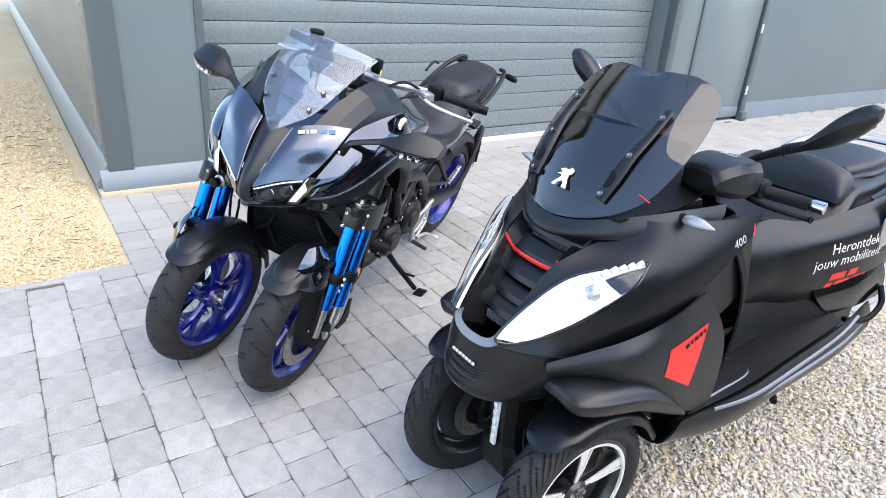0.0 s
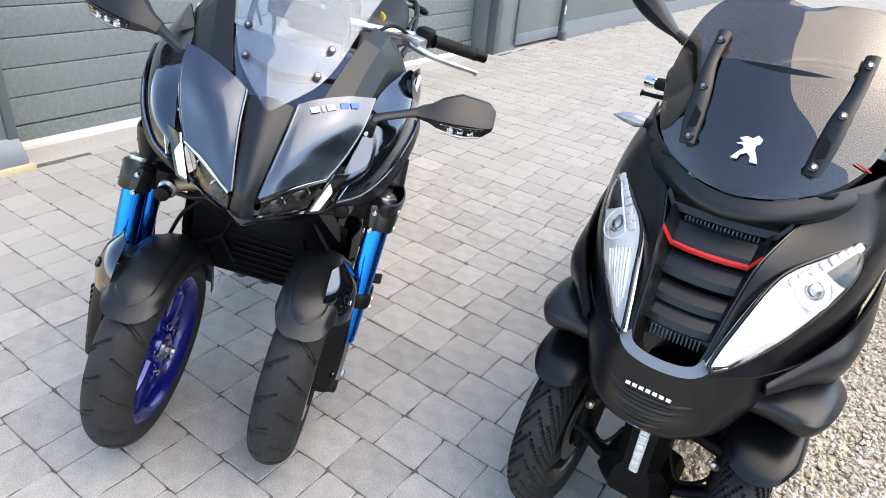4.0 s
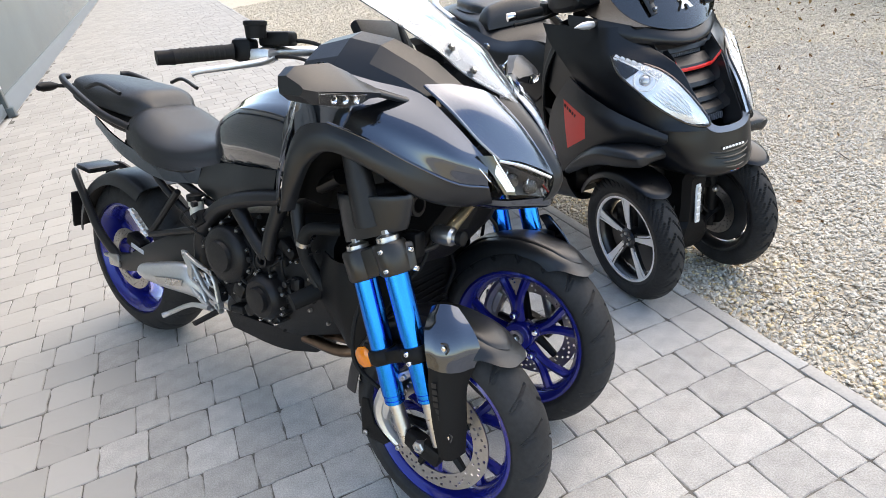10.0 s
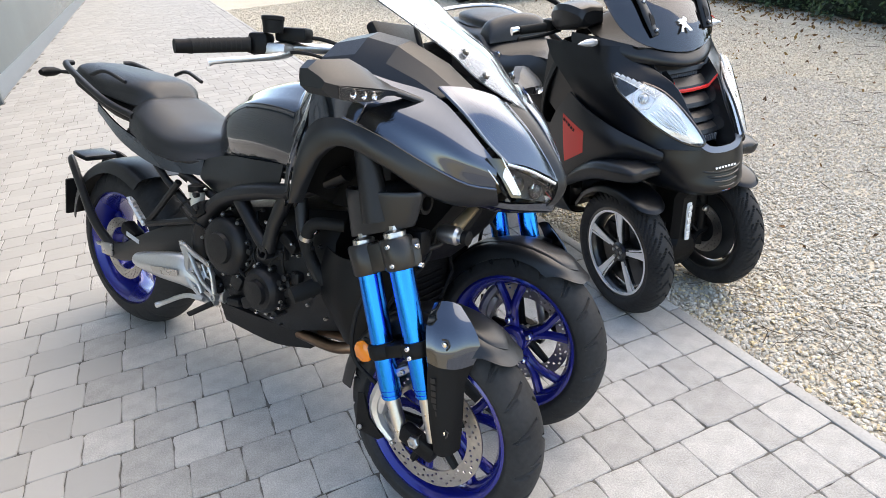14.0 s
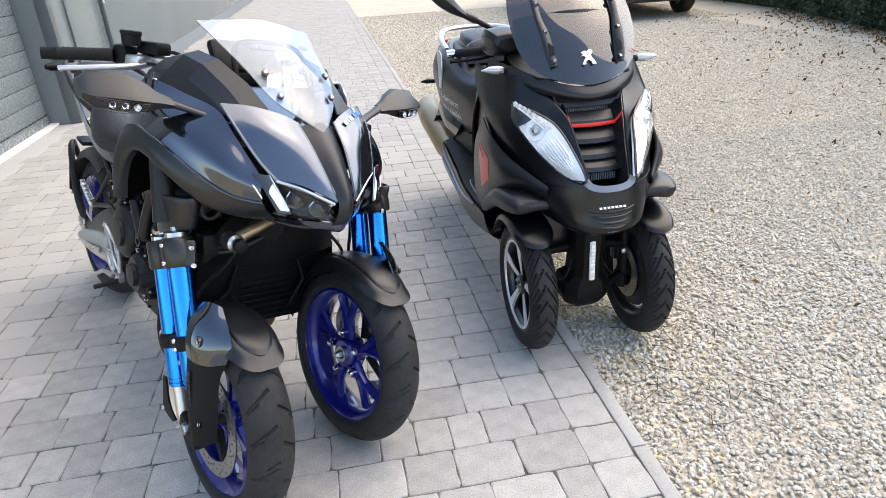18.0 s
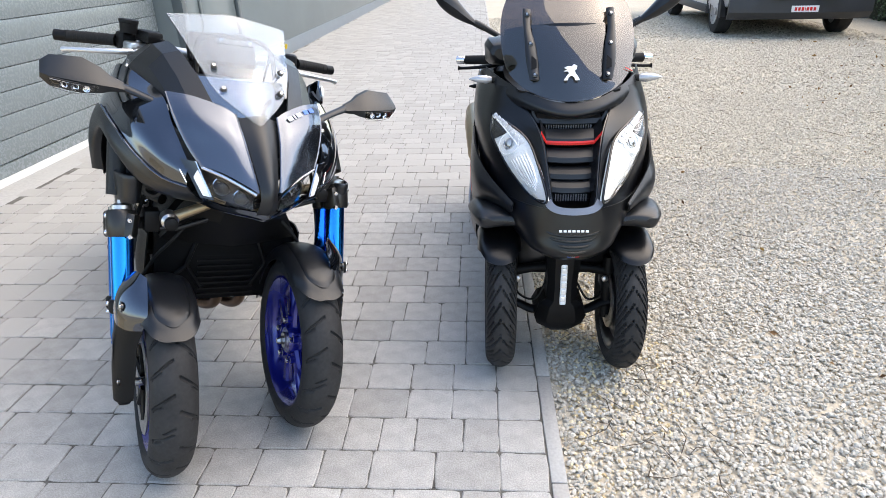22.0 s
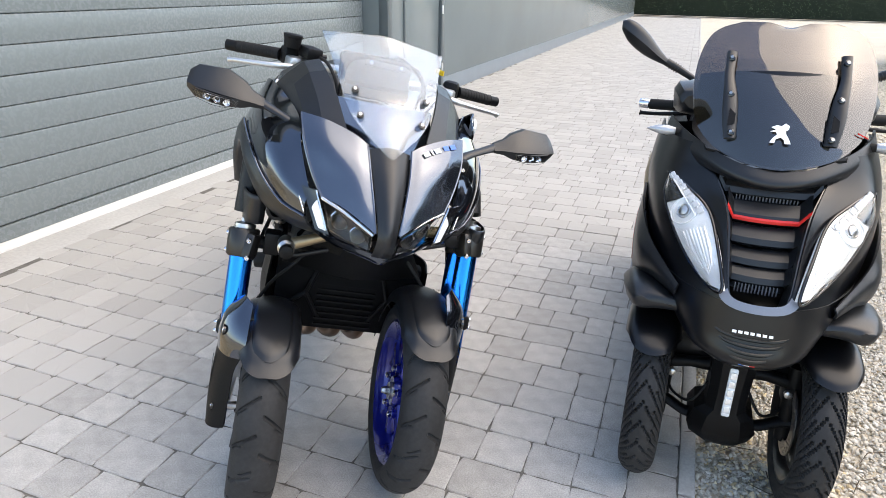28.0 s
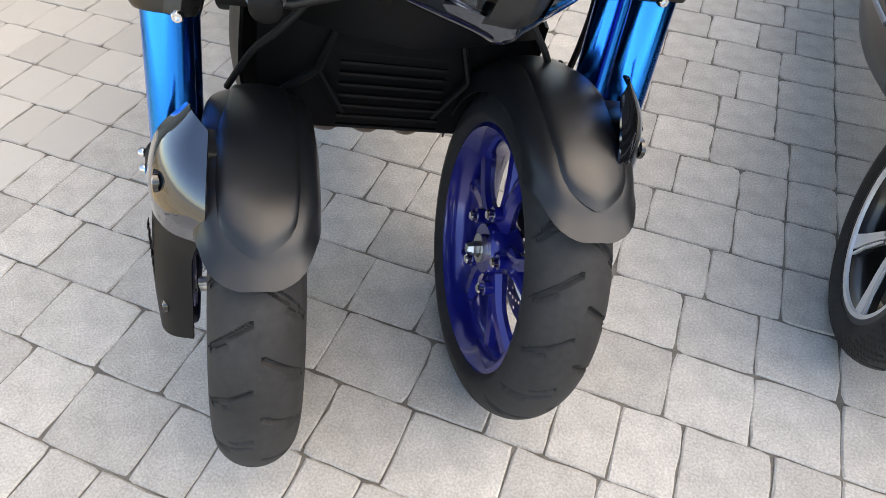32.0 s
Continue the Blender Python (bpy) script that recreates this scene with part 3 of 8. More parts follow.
# dark twigs and stalks on the straw-coloured gravel
stalks = bmesh.new()
for i in range(320):
    x, y = r5.uniform(-6.0, -2.15), r5.uniform(-2.0, -0.58)
    a, ln_, z = r5.uniform(0, 6.283), r5.uniform(0.02, 0.09), r5.uniform(0.002, 0.008)
    b = a + r5.normal(0, 0.5)
    p0 = Vector((x, y, z))
    p1 = p0 + Vector((math.cos(a), math.sin(a), 0)) * ln_ * 0.5 + Vector((0, 0, r5.uniform(0, 0.006)))
    p2 = p1 + Vector((math.cos(b), math.sin(b), 0)) * ln_ * 0.5 - Vector((0, 0, 0.002))
    add_tube(stalks, [p0, p1, p2], r5.uniform(0.0008, 0.0022), 4)
solo("twigs", stalks, M_twig, "small dark twigs strewn on the straw-coloured gravel", "twigs", kind="stuff")
# ---- vehicle materials ----
M_matte = mat("matte_grey_plastic", (0.0075, 0.0085, 0.0105), 0.36, spec=0.5, grain=0.12, scale=400, bump=0.08, bump_scale=1500, rough_vary=0.05)
M_satin = mat("satin_black_paint", (0.0032, 0.0037, 0.005), 0.30, spec=0.42, grain=0.08, scale=300, rough_vary=0.05)
# blue in this and the darker gunmetal stands in for reflected sky
M_gun = mat("gloss_gunmetal_paint", (0.088, 0.102, 0.130), 0.22, metal=0.95, coat=1.0, grain=0.10, scale=2500)
M_striplamp = mat("white_lamp_strip", (0.82, 0.84, 0.86), 0.25, coat=0.8, grain=0.05, scale=400)
M_tank = mat("gloss_black_blue_paint", (0.020, 0.024, 0.031), 0.14, metal=0.3, coat=1.0, grain=0.10, scale=2500)
# darker copy of the gunmetal, for panels whose reflections are dimmer
M_gun_dark = mat("gunmetal_paint_shaded", (0.060, 0.072, 0.096), 0.07, metal=0.95, coat=1.0, grain=0.10, scale=2500)
M_gloss = mat("gloss_black", (0.006, 0.006, 0.007), 0.10, coat=0.6, grain=0.05, scale=200)
M_black = mat("black_plastic", (0.004, 0.004, 0.0045), 0.5, spec=0.2, grain=0.15, scale=300, bump=0.15, bump_scale=900)
M_engine = mat("black_engine_casting", (0.006, 0.006, 0.007), 0.42, spec=0.35, grain=0.2, scale=200, bump=0.3, bump_scale=500, rough_vary=0.1)
M_frame = mat("dark_frame_paint", (0.010, 0.010, 0.0115), 0.42, metal=0.2, grain=0.1, scale=200, bump=0.1, bump_scale=600)
M_clamp = mat("dark_machined_clamp", (0.05, 0.048, 0.046), 0.36, metal=0.8, grain=0.1, scale=300, rough_vary=0.06)
M_blue = mat("blue_anodised_tube", (0.004, 0.23, 0.88), 0.17, metal=1.0, grain=0.06, scale=300)
M_rimblue = mat("blue_wheel_paint", (0.005, 0.011, 0.21), 0.26, metal=0.35, coat=0.8, grain=0.06, scale=900)
M_tyre = mat("tyre_rubber", (0.022, 0.022, 0.023), 0.68, spec=0.3, grain=0.45, scale=90, blotch=0.55, blotch_scale=12, bump=0.2, bump_scale=500)
M_steel = mat("brushed_steel", (0.52, 0.51, 0.50), 0.30, metal=1.0, grain=0.12, scale=200, rough_vary=0.1)
M_chrome = mat("chrome", (0.75, 0.75, 0.76), 0.10, metal=1.0, grain=0.04, scale=100)
M_disc = mat("brake_disc_steel", (0.42, 0.40, 0.38), 0.32, metal=1.0, grain=0.18, scale=120, rough_vary=0.1)
M_silver = mat("silver_cast_aluminium", (0.62, 0.62, 0.62), 0.38, metal=0.9, grain=0.10, scale=150, bump=0.08, bump_scale=600)
M_bronze = mat("heated_exhaust_pipe", (0.20, 0.13, 0.09), 0.38, metal=1.0, grain=0.2, scale=40, blotch=0.3, blotch_scale=12)
M_tan = mat("tan_anodised_arm", (0.34, 0.26, 0.16), 0.36, metal=0.8, grain=0.12, scale=120)
M_orange = mat("orange_reflector", (0.85, 0.22, 0.005), 0.15, coat=0.8, grain=0.1, scale=300)
M_seat = mat("black_seat_vinyl", (0.008, 0.009, 0.011), 0.42, spec=0.6, grain=0.15, scale=300, bump=0.3, bump_scale=1100)
M_rubber = mat("black_rubber", (0.008, 0.008, 0.008), 0.7, spec=0.3, grain=0.2, scale=300, bump=0.2, bump_scale=700)
M_white = mat("white_print", (0.82, 0.82, 0.82), 0.5, grain=0.04, scale=100)
M_greyprint = mat("pale_grey_print", (0.5, 0.52, 0.55), 0.4, grain=0.05, scale=100)
M_redp = mat("red_sticker", (0.72, 0.022, 0.018), 0.4, coat=0.2, grain=0.06, scale=200)
M_blue_print = mat("blue_print", (0.05, 0.16, 0.55), 0.4, grain=0.05, scale=100)
M_yellow = mat("yellow_sticker", (0.85, 0.55, 0.02), 0.5, grain=0.06, scale=100)
M_resv = mat("milky_reservoir", (0.62, 0.60, 0.52), 0.35, grain=0.05, scale=100)
# diffuse share and blue tint paint reflected sky and haze into the screen
M_clear = clear("sky_hazed_acrylic", (0.76, 0.87, 1.0), 0.02, 1.6, 0.955)
M_smoke = clear("smoked_acrylic", (0.095, 0.075, 0.066), 0.0, 1.9)
M_lens = clear("clear_lamp_lens", (0.98, 0.99, 1.0), 0.0, 1.25)
M_reflector = mat("lamp_reflector", (0.93, 0.94, 0.95), 0.22, metal=0.45, grain=0.05, scale=60, bump=0.6, bump_scale=90)
M_lampdark = mat("dark_lamp_housing", (0.010, 0.010, 0.011), 0.35, grain=0.1, scale=100)
M_clearlens = mat("clear_indicator_lens", (0.45, 0.46, 0.48), 0.12, metal=0.5, coat=1.0, grain=0.2, scale=120, bump=0.8, bump_scale=160)
M_paleguide = mat("pale_grey_light_guide", (0.60, 0.62, 0.65), 0.3, coat=0.5, grain=0.05, scale=100)
M_drl = mat("white_light_guide", (0.80, 0.82, 0.84), 0.25, coat=0.6, grain=0.05, scale=100)
M_mesh = mat("radiator_fins", (0.004, 0.004, 0.0045), 0.7, spec=0.15, grain=0.3, scale=400, bump=0.5, bump_scale=600)


def ring_disc(r0, r1, thick, c, holes=(3, 5), seg=120, axis_side=1):
    """A drilled brake disc standing in the x, z plane: quads left out make the holes."""
    bm = bmesh.new()
    nr = 7
    vs = {}
    for s in (0, 1):
        for i in range(nr + 1):
            for k in range(seg):
                a, r = 2 * math.pi * k / seg, r0 + (r1 - r0) * i / nr
                vs[s, i, k] = bm.verts.new((c[0] + r * math.cos(a), c[1] + (s - 0.5) * thick, c[2] + r * math.sin(a)))
    gone = {(i, k) for k in range(seg) for i in range(1, nr - 1) if (k * 1 + i * 2) % 12 == 0 or (k + 6 + i * 2) % 12 == 0 and i % 2}
    for i in range(nr):
        for k in range(seg):
            if (i, k) in gone:
                continue
            j = (k + 1) % seg
            bm.faces.new((vs[0, i, k], vs[0, i, j], vs[0, i + 1, j], vs[0, i + 1, k]))
            bm.faces.new((vs[1, i, k], vs[1, i + 1, k], vs[1, i + 1, j], vs[1, i, j]))
            for (di, dk, e) in ((-1, 0, ((i, k), (i, j))), (1, 0, ((i + 1, j), (i + 1, k))), (0, -1, ((i + 1, k), (i, k))), (0, 1, ((i, j), (i + 1, j)))):
                ni, nk = i + di, (k + dk) % seg
                if ni < 0 or ni >= nr or (ni, nk) in gone:
                    (a0, b0), (a1, b1) = e
                    bm.faces.new((vs[0, a0, b0], vs[1, a0, b0], vs[1, a1, b1], vs[0, a1, b1]))
    return bm


def tyre_bm(R, half, rim_r, c, tread, depth=0.0065, seg=700, n=64):
    """A tyre as a rounded ring with grooves pressed in. tread(u, v): 1 in a groove; u metres round, v from -1 to 1 across."""
    bm = bmesh.new()
    prof = []
    crown = R - half * 1.02
    for i in range(n + 1):
        a = math.radians(-118 + 236 * i / n)
        v = math.sin(a)
        r = crown + half * 1.02 * math.cos(a) if math.cos(a) > 0 else crown + (crown - rim_r) * math.cos(a) / math.cos(radians(118)) * -1
        prof.append((v * half * (1.0 if math.cos(a) > 0 else 1 - 0.25 * (abs(math.cos(a)) / 0.47)), r, a))
    rings = []
    for k in range(seg):
        t = 2 * math.pi * k / seg
        ring = []
        for y, r, a in prof:
            g = tread(t * R, a / 1.57) if abs(a) < 1.35 else 0
            rr = r - depth * g * math.cos(a * 0.6)
            ring.append(bm.verts.new((c[0] + rr * math.cos(t), c[1] + y, c[2] + rr * math.sin(t))))
        rings.append(ring)
    for k in range(seg):
        p, q = rings[k], rings[(k + 1) % seg]
        for i in range(n):
            bm.faces.new((p[i], q[i], q[i + 1], p[i + 1]))
        bm.faces.new((p[0], p[n], q[n], q[0]))
    return bm


def sport_tread(u, v):
    """Sparse slanted grooves of a sport-touring tyre, pointing up at the front."""
    w = abs(v)
    p = (u + (0.045 if v > 0 else 0.0) + 0.060 * w) % 0.090
    g = abs(p - 0.020) < 0.0040 * min(1.0, 4 * (0.84 - w)) and 0.06 < w < 0.84
    p2 = (u + (0.0 if v > 0 else 0.045) + 0.050 * w) % 0.090
    g2 = abs(p2 - 0.050) < 0.0034 and 0.40 < w < 0.72
    return 1 if g or g2 else 0


def chevron_tread(u, v):
    """Close herringbone grooves of a scooter tyre, alternately long and short."""
    w = abs(v)
    p = (u + 0.125 * w + (0.013 if v > 0 else 0)) % 0.054
    a = p < 0.0085 and 0.05 < w < 0.88
    b = 0.027 < p < 0.0350 and 0.30 < w < 0.80
    return 1 if a or b else 0


def bolt(parent, p, r=0.006, axis="y", out=1, material=None, h=0.006, name="bolt"):
    """A small domed socket bolt head."""
    q = [(0, r), (h * 0.6 * out, r), (h * out, r * 0.75), (h * out, r * 0.45), (h * 0.5 * out, r * 0.4)]
    return part(name, lathe(q, 10, axis, p), material or M_steel, parent)


def print_bars(parent, m, w, h, material, widths, gap=0.15, name="print", depth=0.0008):
    """Unreadable or withheld writing as short plain bars."""
    bm = bmesh.new()
    total = sum(widths) + gap * (len(widths) - 1)
    x = -0.5
    for k in widths:
        a = k / total
        add_box(bm, ((x + a / 2) * w, 0, 0), (a * w, h, depth))
        x += a + gap / total
    return part(name, moved(bm, m), material, parent)


def text_bm(body, size, depth=0.0004):
    """Letters of the built-in font as a mesh, centred, in the x, y plane."""
    cu = bpy.data.curves.new("letters", "FONT")
    cu.body, cu.size, cu.extrude, cu.align_x, cu.align_y = body, size, depth, "LEFT", "CENTER"
    cu.resolution_u = 2
    ob = bpy.data.objects.new("letters", cu)
    me = bpy.data.meshes.new_from_object(ob)
    bm = bmesh.new()
    bm.from_mesh(me)
    bpy.data.objects.remove(ob)
    bpy.data.curves.remove(cu)
    bpy.data.meshes.remove(me)
    return bm


def basis(origin, xdir, ydir):
    """A pose whose x and y run along these directions."""
    x = Vector(xdir).normalized()
    z = x.cross(Vector(ydir)).normalized()
    y = z.cross(x)
    m = Matrix((x, y, z)).transposed().to_4x4()
    m.translation = Vector(origin)
    return m


# thin twigs and bark crumbs lying on the gravel
r9 = random.Random(21)
twigs = bmesh.new()
for _ in range(150):
    x, y, a, l = r9.uniform(0.5, 5.0), r9.uniform(0.2, 8.0), r9.uniform(0, math.pi), r9.choice([0.015, 0.02, 0.03, 0.05, 0.08])
    d = Vector((math.cos(a), math.sin(a), 0)) * l
    c = Vector((x, y, 0.004))
    add_tube(twigs, [c - d, c + Vector((-d.y, d.x, 0)) * r9.uniform(-0.2, 0.2) + Vector((0, 0, 0.003)), c + d], [0.0016, 0.0024, 0.0012], 5)
solo("twigs", twigs, M_twig, "thin brown twigs scattered on the gravel", "twig", kind="stuff")

# ---- leaning three-wheeled motorcycle ----
MN = Matrix.Translation((-1.0355, -0.319, 0)) @ Matrix.Rotation(radians(-57.6), 4, "Z") @ Matrix.Rotation(radians(-12.5), 4, "X")
moto = thing("motorcycle", MN, "dark grey leaning three-wheeled motorcycle with blue forks on its side stand", "motorcycle")
AXLE = {1: (0.0, 0.187, 0.3175), -1: (0.0, -0.205, 0.2307)}


def sy(p, s):
    return (p[0], p[1] * s, p[2])


def both(name, bm, material, label="", smooth=40):
    """The part on the bike's right side (y < 0) and its mirror image."""
    m = mirrored(bm)
    return part(name, bm, material, moto, label, smooth), part(name, m, material, moto, label, smooth)


def front_wheel(s):
    """s: 1 the left wheel, -1 the right one. The disc sits on the outer side."""
    cx, cy, cz = AXLE[s]
    R, half, rr = 0.2745, 0.060, 0.197
    rim = lathe([(cy - 0.048, rr + 0.006), (cy - 0.050, rr - 0.002), (cy - 0.044, rr - 0.010), (cy - 0.020, rr - 0.026), (cy + 0.020, rr - 0.026), (cy + 0.044, rr - 0.010), (cy + 0.050, rr - 0.002), (cy + 0.048, rr + 0.006), (cy + 0.03, rr - 0.012), (cy - 0.03, rr - 0.012)], 64, "y", (cx, 0, cz), True)
    w = part("front_wheel", rim, M_rimblue, moto, "blue painted cast wheel")
    part("tyre", tyre_bm(R, half, rr - 0.002, (cx, cy, cz), sport_tread), M_tyre, w, "worn black sport tyre")
    ins = cy - s * 0.012
    part("hub", lathe([(ins - 0.028, 0.020), (ins - 0.028, 0.040), (ins - 0.02, 0.046), (ins + 0.02, 0.046), (ins + 0.028, 0.040), (ins + 0.028, 0.02)], 32, "y", (cx, 0, cz), True), M_rimblue, w)
    for k in range(5):
        a = radians(90 + 72 * k + 10)
        for d in (-0.17, 0.17):
            bm = bmesh.new()
            p0 = Vector((cx + 0.040 * math.cos(a + d * 0.6), ins, cz + 0.040 * math.sin(a + d * 0.6)))
            p1 = Vector((cx + 0.105 * math.cos(a + d * 0.55), ins, cz + 0.105 * math.sin(a + d * 0.55)))
            p2 = Vector((cx + (rr - 0.024) * math.cos(a + d * 1.35), ins + s * 0.006, cz + (rr - 0.024) * math.sin(a + d * 1.35)))
            add_tube(bm, [p0, p1, p2], [0.016, 0.013, 0.0145], 8, 7)
            part("spoke", bm, M_rimblue, w)
        # carrier bolts
        b = (cx + 0.066 * math.cos(a), 0, cz + 0.066 * math.sin(a))
        part("bolt", lathe([(ins - s * 0.026, 0.009), (ins - s * 0.034, 0.009), (ins - s * 0.037, 0.006), (ins - s * 0.037, 0.003)], 10, "y", b), M_chrome, w)
        part("bolt_boss", lathe([(ins - s * 0.006, 0.013), (ins - s * 0.026, 0.0125), (ins - s * 0.027, 0.008)], 12, "y", b), M_rimblue, w)
    # axle, bearing ring and end nut
    part("bearing", lathe([(ins - s * 0.026, 0.024), (ins - s * 0.036, 0.024), (ins - s * 0.036, 0.015), (ins - s * 0.03, 0.013)], 24, "y", (cx, 0, cz)), M_steel, w)
    part("axle_nut", lathe([(ins - s * 0.03, 0.012), (ins - s * 0.046, 0.012), (ins - s * 0.048, 0.010), (ins - s * 0.056, 0.008), (ins - s * 0.056, 0.003)], 6, "y", (cx, 0, cz)), M_steel, w)
    part("axle", lathe([(ins, 0.012), (cy + s * 0.125, 0.012)], 16, "y", (cx, 0, cz)), M_steel, w)
    d = part("brake_disc", ring_disc(0.108, 0.149, 0.004, (cx, cy + s * 0.055, cz)), M_disc, w, "drilled steel brake disc")
    for k in range(5):
        a = radians(72 * k + 30)
        bm = tube([(cx + 0.03 * math.cos(a), cy + s * 0.045, cz + 0.03 * math.sin(a)), (cx + 0.11 * math.cos(a), cy + s * 0.055, cz + 0.11 * math.sin(a))], [0.014, 0.010], 6)
        part("disc_carrier", bm, M_black, w)
    return w


def front_fender(s):
    cx, cy, cz = AXLE[s]
    rows = []
    for a in (49, 54, 62, 74, 92, 112, 135, 155, 172):
        k = 0.290 + (0.006 if 55 < a < 120 else 0.0)
        wid = 0.066 if a < 48 else 0.072 if a < 120 else 0.068
        drop = 0.034 if a < 100 else 0.045
        row = []
        for v, dr in ((-1.04, drop), (-0.95, 0.014), (-0.72, 0.001), (-0.36, -0.004), (0, -0.006), (0.36, -0.004), (0.72, 0.001), (0.95, 0.014), (1.04, drop)):
            r = k - dr
            t = radians(a + 15 * abs(v) ** 4 * max(0.0, (95 - a) / 49))
            row.append((cx + r * math.cos(t), cy + wid * v, cz + r * math.sin(t)))
        rows.append(row)
    f = part("front_fender", panel(rows, 26, 44, 0.003), M_matte, moto, "matte dark grey front fender")
    # raised crown with a rounded front
    rows = []
    for a in (56, 61, 71, 92, 114, 130):
        wid = 0.048 if a < 100 else 0.040
        lift = 0.0 if a in (56, 130) else 0.0055
        rows.append([(cx + (0.2985 + lift - d) * math.cos(t), cy + wid * v, cz + (0.2985 + lift - d) * math.sin(t)) for v, d in ((-1, 0.008), (-0.8, 0.001), (0, -0.003), (0.8, 0.001), (1, 0.008)) for t in (radians(a + 13 * abs(v) ** 3.4 * max(0.0, (92 - a) / 40)),)])
    part("fender_crown", panel(rows, 16, 22, 0.003), M_matte, f)
    # white sticker at the rear edge, inner side
    t = radians(168)
    part("sticker", box((cx + 0.288 * math.cos(t), cy - s * 0.074, cz + 0.288 * math.sin(t)), (0.012, 0.002, 0.022), 0.0005), M_white, f)
    # gloss side cover on the outer side with its two recessed screws
    y0 = cy + s * 0.083
    zo = cz - 0.2307
    def P(x, z, o):
        return (x, y0 + s * o, z + zo)
    k = 0.0 if s < 0 else -0.024
    rows = [[P(x, z, o + k) for x, z, o in r] for r in (
        ((0.012, 0.572, -0.006), (0.030, 0.580, -0.010), (0.048, 0.580, -0.018), (0.062, 0.572, -0.030)),
        ((0.016, 0.535, 0.028), (0.045, 0.537, 0.022), (0.078, 0.536, 0.002), (0.102, 0.530, -0.028)),
        ((0.026, 0.490, 0.042), (0.058, 0.490, 0.036), (0.092, 0.490, 0.012), (0.122, 0.490, -0.026)),
        ((0.032, 0.452, 0.042), (0.062, 0.446, 0.037), (0.092, 0.444, 0.016), (0.114, 0.450, -0.016)),
        ((0.036, 0.400, 0.046), (0.060, 0.398, 0.043), (0.085, 0.398, 0.024), (0.102, 0.400, -0.004)),
        ((0.048, 0.320, 0.050), (0.068, 0.317, 0.048), (0.090, 0.317, 0.030), (0.104, 0.318, 0.000)),
        ((0.064, 0.238, 0.048), (0.078, 0.230, 0.046), (0.092, 0.230, 0.032), (0.104, 0.238, 0.004)))]
    if s > 0:
        rows = [r[::-1] for r in rows]
    upper = rows[:4]
    part("side_cover", panel(upper, 12, 14, 0.003), M_gun_dark, f, "gloss gunmetal fender side cover")
    part("side_guard", panel([[tuple(Vector(p) - Vector((0, s * 0.0015, 0))) for p in r] for r in rows[3:]], 12, 20, 0.003), M_black, f, "black fork guard below the cover")
    for x, z, o in ((0.066, 0.500, 0.031 + k), (0.080, 0.288, 0.038 + k)):
        p = P(x, z, 0)
        part("screw_recess", lathe([(y0 + s * (o - 0.004), 0.013), (y0 + s * (o + 0.0015), 0.014), (y0 + s * (o + 0.001), 0.010), (y0 + s * (o - 0.006), 0.009)], 20, "y", (p[0], 0, p[2])), M_gloss, f)
        part("screw", lathe([(y0 + s * (o - 0.006), 0.007), (y0 + s * (o + 0.003), 0.007), (y0 + s * (o + 0.004), 0.004)], 10, "y", (p[0], 0, p[2])), M_chrome, f)
    m = basis((0.056, y0 + s * (0.0495 + k), 0.375 + zo), (0.10, 0, -1), (-s, 0, 0))
    print_bars(f, m, 0.090, 0.013, M_frame, (1, 1, 1, 1, 1, 1), 0.35, "lettering_bar")
    part("fender_stay", box((0.02, cy + s * 0.07, cz + 0.285), (0.05, 0.05, 0.02), 0.004), M_matte, f)
    return f


